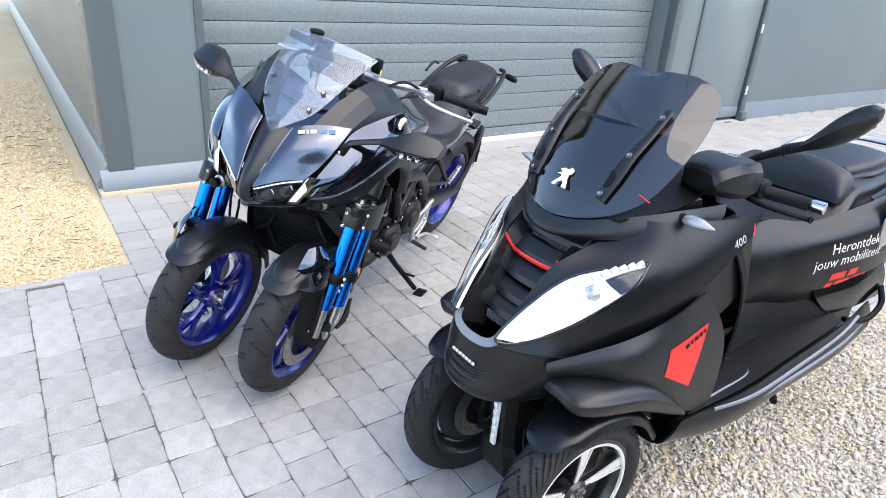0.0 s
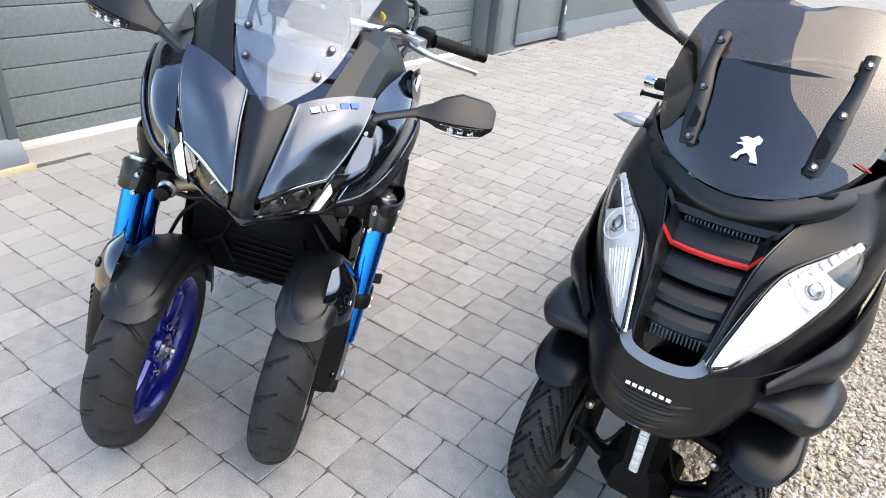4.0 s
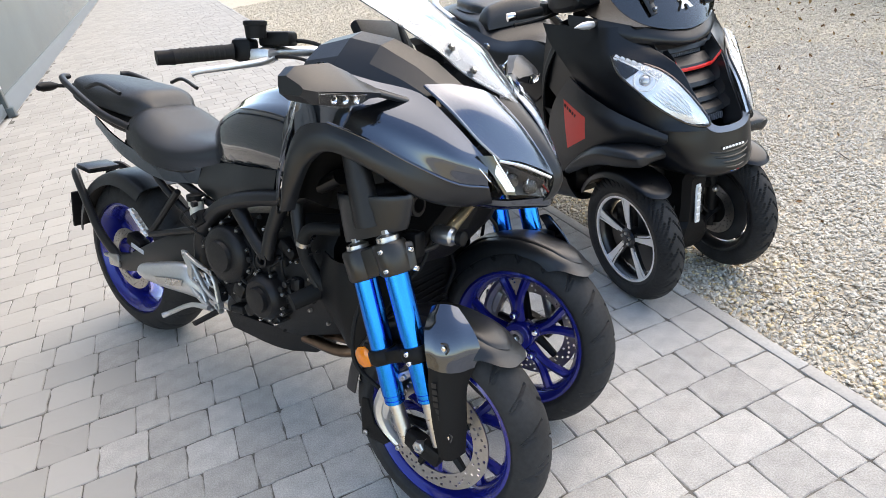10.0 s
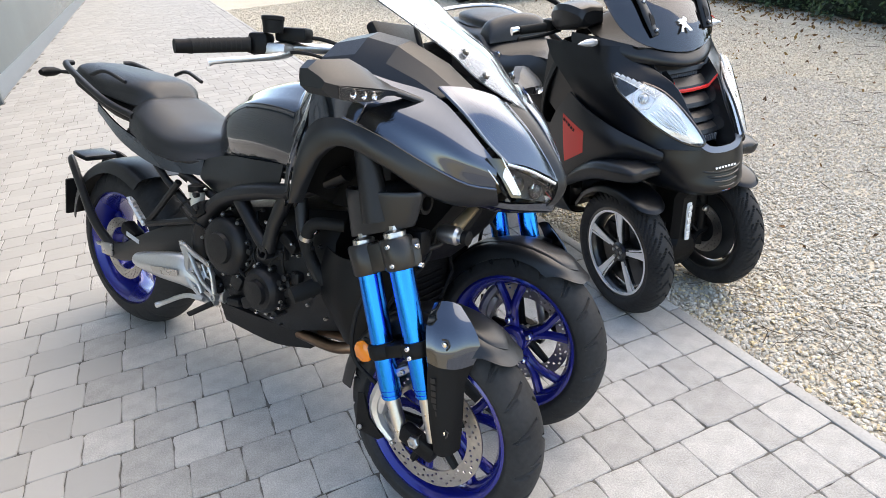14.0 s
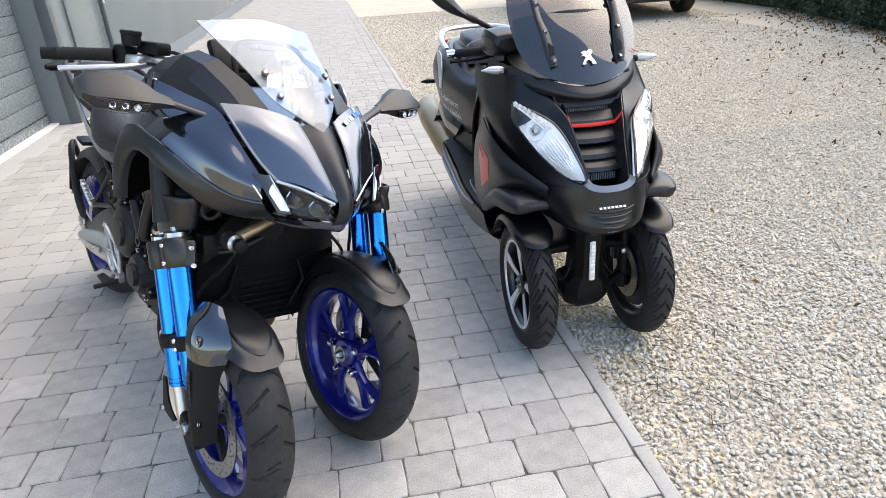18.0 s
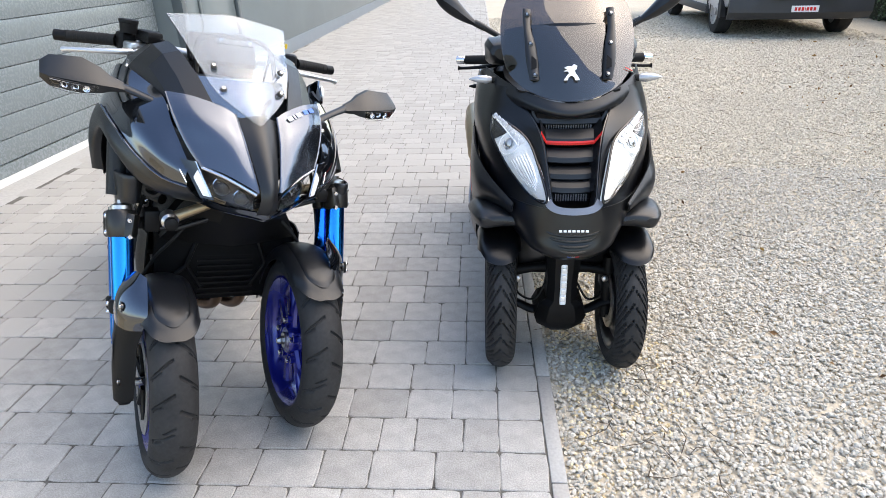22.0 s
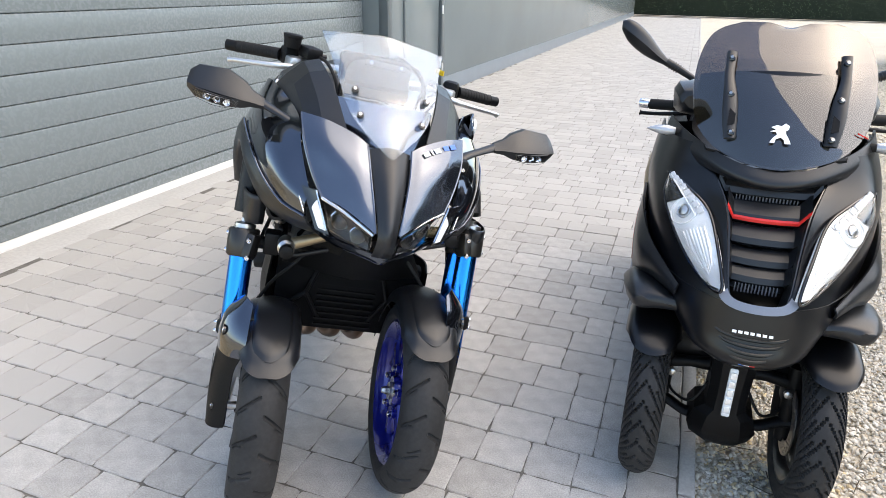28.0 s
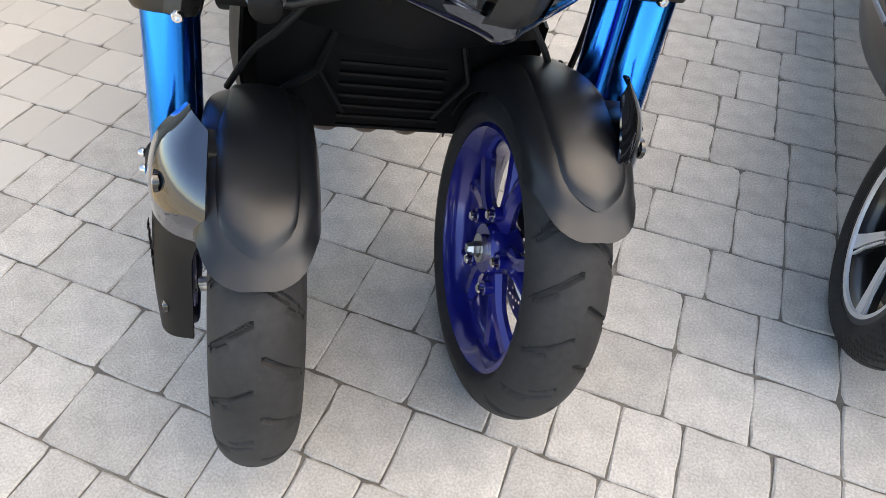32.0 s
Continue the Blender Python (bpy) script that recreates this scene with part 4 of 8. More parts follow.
def fork(s):
    cx, cy, cz = AXLE[s]
    zo, y = cz - 0.2307, s * (0.307 if s < 0 else 0.288)
    L = lambda x, z: (x, y, z + zo)
    bm = bmesh.new()
    # lower axle lug joins both legs
    add_box(bm, L(0.002, 0.222), (0.105, 0.036, 0.046), 0.010, rot(0, 18, 0))
    lug = part("fork", bm, M_black, moto, "twin-tube front fork with blue upper tubes")
    part("axle_end", lathe([(y, 0.016), (y + s * 0.024, 0.016), (y + s * 0.027, 0.013), (y + s * 0.027, 0.008), (y + s * 0.016, 0.007)], 6, "y", (cx, 0, cz)), M_steel, lug)
    for name_, top, low, end in (("rear", (-0.168, 0.645), (-0.082, 0.312), (-0.046, 0.212)), ("front", (-0.078, 0.680), (0.016, 0.350), (0.046, 0.245))):
        part("fork_tube", tube([L(*top), L(top[0] * 0.5 + low[0] * 0.5, top[1] * 0.5 + low[1] * 0.5), L(low[0] * 0.93 + top[0] * 0.07, low[1] * 0.93 + top[1] * 0.07), L(low[0] * 0.92 + top[0] * 0.08, low[1] * 0.92 + top[1] * 0.08), L(*low)], [0.0285, 0.0280, 0.0265, 0.0235, 0.0225], 24), M_blue, lug, "blue anodised fork tube")
        u = Vector(L(*low)); v = Vector(L(*top)); d = (v - u).normalized()
        for q in (0.004, 0.016, 0.036):
            part("tube_ring", tube([u + d * q, u + d * (q + 0.005)], 0.0252, 20), M_blue, lug)
        part("stanchion", tube([L(*low), L(*end)], 0.0180, 18), M_steel, lug, "bare steel fork stanchion")
        part("fork_cap", tube([v + d * 0.034, v + d * 0.046, v + d * 0.051], [0.026, 0.026, 0.014], 16), M_steel, lug)
        part("cap_nut", tube([v + d * 0.048, v + d * 0.060], 0.011, 6), M_steel, lug)
    # clamps round both tubes
    for (xr, zr), (xf, zf), h, r, name, m_ in (((-0.168, 0.645), (-0.076, 0.678), 0.072, 0.0385, "upper_clamp", M_clamp), ((-0.1125, 0.430), (-0.016, 0.463), 0.036, 0.036, "lower_clamp", M_black)):
        bm = bmesh.new()
        d = Vector((-0.33, 0, 0.94)).normalized()
        for c in ((xr, zr), (xf, zf)):
            q = Vector(L(*c))
            add_tube(bm, [q - d * h * 0.5, q - d * (h * 0.5 - 0.006), q + d * (h * 0.5 - 0.006), q + d * h * 0.5], [r - 0.004, r, r, r - 0.004], 24)
        a, b = Vector(L(xr, zr)), Vector(L(xf, zf))
        add_box(bm, (a + b) / 2, ((b - a).length, 0.048, h * 0.92), 0.006, rot(0, -22, 0))
        add_box(bm, b + Vector((0.020, -s * 0.018, 0)), (0.045, 0.034, h * 0.9), 0.007, rot(0, -22, s * 25))
        c = part(name, bm, m_, lug)
        for dz in (-0.3, 0.3):
            q = b + d * (h * dz)
            bolt(lug, q + Vector((0.041, -s * 0.016, 0)), 0.0075, "x", 1, M_chrome, 0.008)
            bolt(lug, q + Vector((0.004, s * 0.036, 0)), 0.0065, "y", s, M_chrome, 0.006)
    # amber reflector behind the lower clamp
    part("reflector", lathe([(y - s * 0.002, 0.0), (y - s * 0.002, 0.028), (y + s * 0.007, 0.028), (y + s * 0.010, 0.024), (y + s * 0.012, 0.001)], 8, "y", L(-0.170, 0.408)[0:1] + (0,) + L(-0.170, 0.408)[2:]), M_orange, lug, "round amber reflector")
    part("reflector_bracket", box(L(-0.148, 0.42), (0.05, 0.008, 0.05), 0.004), M_black, lug)
    # brake caliper behind the disc: two silver arms
    cal = bmesh.new()
    yc = cy + s * 0.060
    for k, (o, wd) in enumerate(((0.030, 0.020), (-0.012, 0.016))):
        pts = [(-0.040, yc + s * o, cz + 0.170), (-0.105, yc + s * o, cz + 0.120), (-0.140, yc + s * o, cz + 0.045), (-0.125, yc + s * o, cz - 0.010), (-0.085, yc + s * o, cz - 0.045)]
        add_tube(cal, pts, [0.010, 0.015, 0.018, 0.016, 0.010], 8, 14)
    add_box(cal, (-0.128, yc + s * 0.01, cz + 0.055), (0.05, 0.058, 0.085), 0.012, rot(0, 20, 0))
    part("brake_caliper", cal, M_silver, lug, "silver radial brake caliper")
    part("caliper_guard", side_plate([(-0.185, cz + 0.06), (-0.165, cz + 0.065), (-0.15, cz + 0.0), (-0.10, cz - 0.035), (-0.12, cz - 0.05), (-0.19, cz - 0.045)], yc + s * 0.045, 0.006, 0.002), M_black, lug)
    for px, pz in ((-0.172, -0.030), (-0.07, -0.035), (-0.045, 0.165)):
        bolt(lug, (px, yc + s * 0.052, cz + pz), 0.007, "y", s, M_steel, 0.006)
    # brake hose
    part("brake_hose", tube([(-0.14, yc + s * 0.02, cz + 0.08), (-0.205, y, cz + 0.15), (-0.20, y, cz + 0.26), (-0.17, y * 0.92, cz + 0.36), (-0.16, y * 0.8, cz + 0.50)], 0.0055, 8, 24), M_rubber, lug)
    # groove round the clamp, and the shield above it
    rows = []
    for z, k, sl in ((0.712, 0.86, 0.30), (0.735, 0.92, 0.22), (0.775, 1.0, 0.12), (0.803, 1.05, 0.10), (0.806, 1.0, 0.10)):
        ring = []
        for a in range(-125, 126, 25):
            t = radians(a)
            ring.append((-0.142 + 0.098 * k * math.sin(t), s * (0.288 if s < 0 else 0.298) + s * (0.034 * k * math.cos(t) - 0.004), z + zo - (0.0 if s < 0 else 0.092) + sl * 0.098 * math.sin(t)))
        rows.append(ring if s > 0 else ring[::-1])
    part("dust_shield", panel(rows, 34, 14, 0.004), M_matte, lug, "dark grey plastic fork shield")
    part("knuckle_post", tube([L(-0.14, 0.74), L(-0.175, 0.90 if s < 0 else 0.80)], [0.034, 0.028], 16), M_engine, lug)
    return lug


for s in (-1, 1):
    front_wheel(s)
    front_fender(s)
    fork(s)

# linkage arms between the two fork assemblies
link = part("steering_arm", box((-0.10, 0, 0.755), (0.12, 0.11, 0.14), 0.015), M_black, moto, "central linkage block behind the nose")
for s in (-1, 1):
    dz = 0.0454 * s
    part("linkage_arm", tube([(-0.030, s * 0.02, 0.780), (-0.014, s * 0.10, 0.775 + dz * 0.5), (-0.011, s * 0.195, 0.760 + dz)], [0.017, 0.013, 0.016], 12, 8), M_tan, link, "tan anodised linkage arm")
    part("ball_joint", lathe([(-0.030, 0.018), (-0.02, 0.022), (0.018, 0.022), (0.024, 0.016), (0.036, 0.016), (0.038, 0.010)], 20, "x", (-0.008, s * 0.200, 0.757 + dz)), M_steel, link)
    part("ball_cover", lathe([(0.036, 0.017), (0.050, 0.017), (0.054, 0.010), (0.054, 0.001)], 20, "x", (-0.010, s * 0.200, 0.757 + dz)), M_black, link)
    part("linkage_arm", tube([(-0.14, s * 0.03, 0.69), (-0.13, s * 0.14, 0.690 + dz * 0.6), (-0.15, s * 0.27, 0.700 + dz)], [0.018, 0.014, 0.018], 12, 8), M_engine, link)
    part("linkage_arm", tube([(-0.10, s * 0.03, 0.83), (-0.10, s * 0.15, 0.835 + dz * 0.6), (-0.15, s * 0.29, 0.85 + dz)], [0.020, 0.018, 0.024], 12, 8), M_engine, link)
    part("tie_rod", tube([(-0.07, s * 0.05, 0.705), (-0.06, s * 0.17, 0.705 + dz * 0.8), (-0.07, s * 0.235, 0.712 + dz)], 0.007, 10), M_frame, link)
    part("hose_end", lathe([(-0.02, 0.026), (0.02, 0.026), (0.02, 0.018), (-0.01, 0.017)], 20, "x", (-0.075, s * 0.235, 0.828 + dz)), M_engine, link)
    add = part("electric_box", box((-0.075, s * 0.235, 0.735 + dz), (0.045, 0.04, 0.06), 0.006), M_black, link)
    part("cable", tube([(-0.10, s * 0.12, 0.69), (-0.09, s * 0.18, 0.62), (-0.13, s * 0.215, 0.56), (-0.17, s * 0.25, 0.52 + dz)], 0.005, 8, 20), M_rubber, link)

part("lower_cowl", loft([[(-0.06, -0.10, 0.765), (0.00, -0.05, 0.765), (0.02, 0, 0.765), (0.00, 0.05, 0.765), (-0.06, 0.10, 0.765), (-0.16, 0.10, 0.765), (-0.16, -0.10, 0.765)],
                         [(-0.10, -0.15, 0.690), (-0.04, -0.06, 0.690), (-0.03, 0, 0.690), (-0.04, 0.06, 0.690), (-0.10, 0.15, 0.690), (-0.19, 0.15, 0.690), (-0.19, -0.15, 0.690)],
                         [(-0.17, -0.20, 0.600), (-0.14, -0.08, 0.590), (-0.13, 0, 0.585), (-0.14, 0.08, 0.590), (-0.17, 0.20, 0.600), (-0.22, 0.20, 0.600), (-0.22, -0.20, 0.600)]], True), M_black, moto, "black cowl between nose and radiator", 25)
# nose, hoods and lamps
before_fairing = set(moto.children)
part("nose_ridge", panel([[(0.020, -0.050, 0.984), (0.034, 0, 0.996), (0.020, 0.050, 0.984)],
                          [(0.075, -0.039, 0.932), (0.092, 0, 0.938), (0.075, 0.039, 0.932)],
                          [(0.125, -0.028, 0.872), (0.142, 0, 0.874), (0.125, 0.028, 0.872)],
                          [(0.156, -0.020, 0.822), (0.170, 0, 0.820), (0.156, 0.020, 0.822)],
                          [(0.150, -0.022, 0.782), (0.158, 0, 0.778), (0.150, 0.022, 0.782)],
                          [(0.128, -0.022, 0.756), (0.132, 0, 0.752), (0.128, 0.022, 0.756)]], 10, 24, 0.004), M_matte, moto, "matte dark centre ridge of the nose")
hoods = both("hood_panel", panel([[(-0.070, -0.204, 1.026), (-0.034, -0.150, 1.024), (0.002, -0.090, 1.010), (0.020, -0.056, 0.994)],
                          [(-0.010, -0.195, 0.974), (0.030, -0.142, 0.976), (0.064, -0.085, 0.956), (0.078, -0.049, 0.938)],
                          [(0.040, -0.172, 0.914), (0.074, -0.120, 0.914), (0.110, -0.070, 0.894), (0.126, -0.038, 0.874)],
                          [(0.078, -0.148, 0.872), (0.108, -0.104, 0.862), (0.138, -0.060, 0.842), (0.157, -0.029, 0.824)]], 18, 22, 0.005), M_gun, "gloss gunmetal nose panel")
both("hood_edge", tube([(0.022, -0.055, 0.996), (0.080, -0.048, 0.940), (0.128, -0.037, 0.876), (0.158, -0.028, 0.826)], 0.0035, 8, 20), M_gun)
both("hood_edge", tube([(-0.070, -0.206, 1.026), (-0.008, -0.197, 0.974), (0.042, -0.174, 0.914), (0.080, -0.149, 0.872)], 0.0040, 8, 20), M_gun)
# model lettering on the left nose panel only
print_bars(moto, basis((0.021, 0.106, 1.002), (-0.49, 0.84, 0.24), (-0.73, 0.07, 0.67)), 0.056, 0.013, M_greyprint, (1.0, 0.3, 1.0), 0.3, "lettering_bar")
print_bars(moto, basis((-0.012, 0.158, 1.014), (-0.52, 0.84, 0.12), (-0.73, 0.07, 0.67)), 0.044, 0.013, M_blue_print, (1.0, 1.0), 0.3, "lettering_bar")
for s in (-1, 1):
    # headlight: dark housing, two projector lenses, clear cover
    h = part("headlight", panel([[sy((0.066, -0.142, 0.866), -s), sy((0.100, -0.090, 0.846), -s), sy((0.140, -0.032, 0.812), -s)],
                                 [sy((0.050, -0.128, 0.828), -s), sy((0.086, -0.085, 0.812), -s), sy((0.128, -0.030, 0.792), -s)],
                                 [sy((0.062, -0.118, 0.794), -s), sy((0.094, -0.085, 0.784), -s), sy((0.132, -0.030, 0.774), -s)]][::(1 if s < 0 else -1)], 12, 10, 0.006), M_lampdark, moto, "slim dark headlight with two small lenses")
    for q, r in (((0.086, -0.098, 0.822), 0.020), ((0.118, -0.058, 0.802), 0.017)):
        c = sy(q, -s)
        d = Vector((0.86, 0.42 * s, 0.18)).normalized()
        part("projector", tube([Vector(c) - d * 0.012, Vector(c) + d * 0.002, Vector(c) + d * 0.009, Vector(c) + d * 0.012], [r, r, r * 0.75, r * 0.2], 20), M_gloss, h)
        part("projector_trim", tube([Vector(c) - d * 0.002 + (Vector((0, 0, 1)) * math.sin(t_) + Vector((0, 1, 0)) * math.cos(t_)) * r * 1.25 for t_ in [0.3 + 0.25 * i_ for i_ in range(11)]], 0.0022, 6), M_chrome, h)
        part("projector_ring", tube([Vector(c) - d * 0.004, Vector(c) + d * 0.003], [r * 1.18, r * 1.12], 20), M_gloss, h)
    part("lens_cover", panel([[sy((0.076, -0.147, 0.868), -s), sy((0.112, -0.096, 0.850), -s), sy((0.152, -0.033, 0.816), -s)],
                              [sy((0.078, -0.130, 0.828), -s), sy((0.114, -0.088, 0.812), -s), sy((0.150, -0.031, 0.794), -s)],
                              [sy((0.076, -0.120, 0.792), -s), sy((0.106, -0.085, 0.782), -s), sy((0.144, -0.030, 0.774), -s)]][::(1 if s < 0 else -1)], 12, 8, 0.0025), M_lens, h)
    part("lamp_brow", tube([sy((0.080, -0.149, 0.870), -s), sy((0.116, -0.098, 0.853), -s), sy((0.156, -0.032, 0.820), -s)], 0.0045, 8, 12), M_chrome, h)
    # vertical light strip beside it
    dr = part("light_strip_frame", panel([[sy((0.046, -0.192, 0.884), -s), sy((0.068, -0.160, 0.882), -s)], [sy((0.072, -0.172, 0.840), -s), sy((0.086, -0.142, 0.834), -s)], [sy((0.092, -0.152, 0.796), -s), sy((0.106, -0.122, 0.792), -s)]][::(1 if s < 0 else -1)], 6, 12, 0.008), M_gloss, moto)
    strip = part("light_strip", panel([[sy((0.052, -0.186, 0.880), -s), sy((0.070, -0.164, 0.879), -s)], [sy((0.079, -0.167, 0.842), -s), sy((0.091, -0.147, 0.839), -s)], [sy((0.099, -0.148, 0.803), -s), sy((0.109, -0.132, 0.801), -s)]][::(1 if s < 0 else -1)], 5, 12, 0.003), M_striplamp, dr, "white ribbed light strip")
    for k in range(8):
        a = k / 7
        part("strip_rib", tube([sy((0.056 + 0.046 * a, -0.184 + 0.036 * a, 0.874 - 0.066 * a), -s), sy((0.073 + 0.038 * a, -0.163 + 0.030 * a, 0.873 - 0.067 * a), -s)], 0.0016, 6), M_lens, strip)
    part("strip_edge", tube([sy((0.072, -0.163, 0.883), -s), sy((0.093, -0.146, 0.841), -s), sy((0.111, -0.131, 0.803), -s)], 0.0024, 6, 12), M_chrome, dr)
# chin under the lamps
part("chin", panel([[(0.040, -0.165, 0.790), (0.080, -0.105, 0.776), (0.128, -0.028, 0.770), (0.146, 0, 0.768), (0.128, 0.028, 0.770), (0.080, 0.105, 0.776), (0.040, 0.165, 0.790)],
                    [(0.020, -0.150, 0.770), (0.064, -0.090, 0.752), (0.116, -0.024, 0.748), (0.134, 0, 0.746), (0.116, 0.024, 0.748), (0.064, 0.090, 0.752), (0.020, 0.150, 0.770)],
                    [(-0.06, -0.14, 0.762), (-0.01, -0.085, 0.750), (0.03, -0.024, 0.746), (0.04, 0, 0.745), (0.03, 0.024, 0.746), (-0.01, 0.085, 0.750), (-0.06, 0.14, 0.762)]], 24, 10, 0.006), M_gun_dark, moto, "dark gloss chin under the headlights")
# side cowls: gloss upper panel and matte band that sweeps round the fork opening
both("side_panel", panel([[(0.068, -0.176, 0.872), (-0.012, -0.202, 0.960), (-0.080, -0.208, 1.010), (-0.180, -0.230, 1.034), (-0.290, -0.278, 1.060), (-0.350, -0.290, 1.010)],
                          [(0.072, -0.184, 0.848), (0.016, -0.238, 0.892), (-0.062, -0.270, 0.942), (-0.165, -0.292, 0.986), (-0.280, -0.304, 1.008), (-0.345, -0.310, 0.965)],
                          [(0.070, -0.180, 0.816), (0.020, -0.232, 0.830), (-0.054, -0.280, 0.872), (-0.150, -0.312, 0.924), (-0.250, -0.326, 0.952), (-0.330, -0.332, 0.915)]], 30, 16, 0.005), M_gun_dark, "gloss dark upper side fairing")
both("side_band", panel([[(0.074, -0.180, 0.814), (0.022, -0.233, 0.827), (-0.052, -0.282, 0.869), (-0.150, -0.315, 0.921), (-0.240, -0.329, 0.951), (-0.318, -0.332, 0.935), (-0.364, -0.336, 0.850), (-0.400, -0.325, 0.740)],
                         [(0.072, -0.166, 0.794), (0.014, -0.230, 0.800), (-0.052, -0.284, 0.836), (-0.146, -0.324, 0.890), (-0.243, -0.338, 0.926), (-0.314, -0.344, 0.902), (-0.356, -0.346, 0.832), (-0.392, -0.333, 0.740)],
                         [(0.062, -0.140, 0.772), (0.006, -0.212, 0.774), (-0.050, -0.272, 0.800), (-0.135, -0.314, 0.856), (-0.235, -0.334, 0.894), (-0.300, -0.338, 0.866), (-0.340, -0.338, 0.810), (-0.382, -0.326, 0.740)],
                         [(0.040, -0.125, 0.764), (-0.010, -0.194, 0.770), (-0.060, -0.250, 0.802), (-0.140, -0.294, 0.860), (-0.235, -0.314, 0.894), (-0.294, -0.318, 0.864), (-0.330, -0.318, 0.810), (-0.372, -0.306, 0.740)]], 44, 18, 0.005), M_matte, "matte grey band round the fork opening")
both("band_edge", tube([(0.072, -0.181, 0.817), (0.022, -0.234, 0.830), (-0.052, -0.283, 0.872), (-0.150, -0.316, 0.924), (-0.235, -0.330, 0.953)], 0.003, 8, 14), M_gun)
both("bright_edge", tube([(0.078, -0.184, 0.830), (0.050, -0.200, 0.868), (0.000, -0.214, 0.915), (-0.070, -0.216, 0.960)], 0.0018, 8, 16), M_chrome)
# inner dark liner of the fork opening, and rear edge down to the engine
both("inner_liner", panel([[(-0.05, -0.10, 0.80), (-0.06, -0.17, 0.85), (-0.10, -0.25, 0.90)], [(-0.20, -0.10, 0.86), (-0.22, -0.19, 0.93), (-0.24, -0.285, 0.925)], [(-0.36, -0.11, 0.84), (-0.38, -0.20, 0.90), (-0.345, -0.31, 0.85)], [(-0.42, -0.13, 0.70), (-0.44, -0.21, 0.74), (-0.40, -0.30, 0.72)]], 12, 20, 0.004), M_black)
both("side_fin", panel([[(-0.345, -0.292, 1.008), (-0.372, -0.275, 0.985), (-0.420, -0.235, 0.960)], [(-0.352, -0.322, 0.920), (-0.395, -0.305, 0.890), (-0.450, -0.250, 0.870)], [(-0.385, -0.334, 0.830), (-0.430, -0.300, 0.800), (-0.480, -0.240, 0.780)], [(-0.404, -0.324, 0.740), (-0.450, -0.285, 0.715), (-0.500, -0.225, 0.700)]], 12, 16, 0.005), M_gun_dark, "gloss dark fairing flank before the tank")

# shoulders beside the screen, dash and screen
both("shoulder", panel([[(-0.020, -0.100, 1.012), (-0.090, -0.125, 1.075), (-0.180, -0.150, 1.122), (-0.260, -0.162, 1.138), (-0.345, -0.165, 1.122)],
                        [(-0.040, -0.155, 1.010), (-0.110, -0.170, 1.062), (-0.190, -0.190, 1.108), (-0.265, -0.200, 1.124), (-0.352, -0.205, 1.108)],
                        [(-0.070, -0.195, 1.004), (-0.125, -0.205, 1.036), (-0.200, -0.222, 1.070), (-0.275, -0.235, 1.086), (-0.360, -0.245, 1.075)],
                        [(-0.085, -0.206, 0.992), (-0.140, -0.220, 1.012), (-0.205, -0.236, 1.036), (-0.285, -0.262, 1.050), (-0.370, -0.270, 1.030)]], 22, 16, 0.005, True), M_matte, "matte dark shoulder panel beside the screen", 12)
part("cowl_top", panel([[(0.020, -0.06, 0.975), (0.026, 0, 0.980), (0.020, 0.06, 0.975)], [(-0.055, -0.115, 0.992), (-0.045, 0, 0.996), (-0.055, 0.115, 0.992)], [(-0.130, -0.135, 1.022), (-0.13, 0, 1.022), (-0.130, 0.135, 1.022)], [(-0.22, -0.155, 1.060), (-0.22, 0, 1.055), (-0.22, 0.155, 1.060)]], 14, 14, 0.004), M_gun_dark, moto)


def screen_rows(off=0.0):
    rows = []
    for x, z, w, bow in ((0.052, 0.978, 0.006, 0.001), (0.034, 0.998, 0.032, 0.005), (0.000, 1.032, 0.076, 0.014), (-0.030, 1.062, 0.100, 0.020), (-0.068, 1.104, 0.120, 0.026), (-0.142, 1.154, 0.138, 0.030), (-0.206, 1.194, 0.156, 0.030), (-0.242, 1.216, 0.166, 0.030)):
        rows.append([(x - bow * (v * v) + 0.006, w * v, z - 0.25 * bow * v * v + (0.014 * (1 - abs(v)) if x < -0.23 else 0)) for v in (-1, -0.66, -0.33, 0, 0.33, 0.66, 1)])
    return rows


scr = part("windscreen", panel(screen_rows(), 20, 26, 0.0035), M_clear, moto, "clear curved acrylic windscreen")
scr.visible_shadow = False
for x, y, z in ((-0.066, 0.088, 1.096), (-0.017, 0.074, 1.046)):
    for s in (-1, 1):
        c, d = Vector((x - 0.012, y * s, z)), Vector((0.72, 0.18 * s, 0.62)).normalized()
        c = c + d * 0.012
        part("screen_washer", tube([c - d * 0.002, c + d * 0.0035], [0.0095, 0.008], 16), M_gloss, scr)
        part("screen_screw", tube([c + d * 0.003, c + d * 0.0065], [0.005, 0.004], 8), M_chrome, scr)
# screen bracket and instrument cluster behind the screen
dash = part("instrument", box((-0.315, 0, 1.125), (0.03, 0.20, 0.09), 0.012, rot(0, -32, 0)), M_black, moto, "dark instrument cluster behind the screen")
part("display", box((-0.333, 0, 1.128), (0.004, 0.16, 0.066), 0.002, rot(0, -32, 0)), M_gloss, dash)
br = part("screen_bracket", tube([(-0.16, -0.11, 1.07), (-0.19, -0.105, 1.135), (-0.21, -0.075, 1.165), (-0.215, 0, 1.170), (-0.21, 0.075, 1.165), (-0.19, 0.105, 1.135), (-0.16, 0.11, 1.07)], 0.007, 10, 28), M_black, moto)
part("bracket_plate", box((-0.198, 0, 1.158), (0.006, 0.11, 0.018), 0.003, rot(0, -40, 0)), M_frame, br)
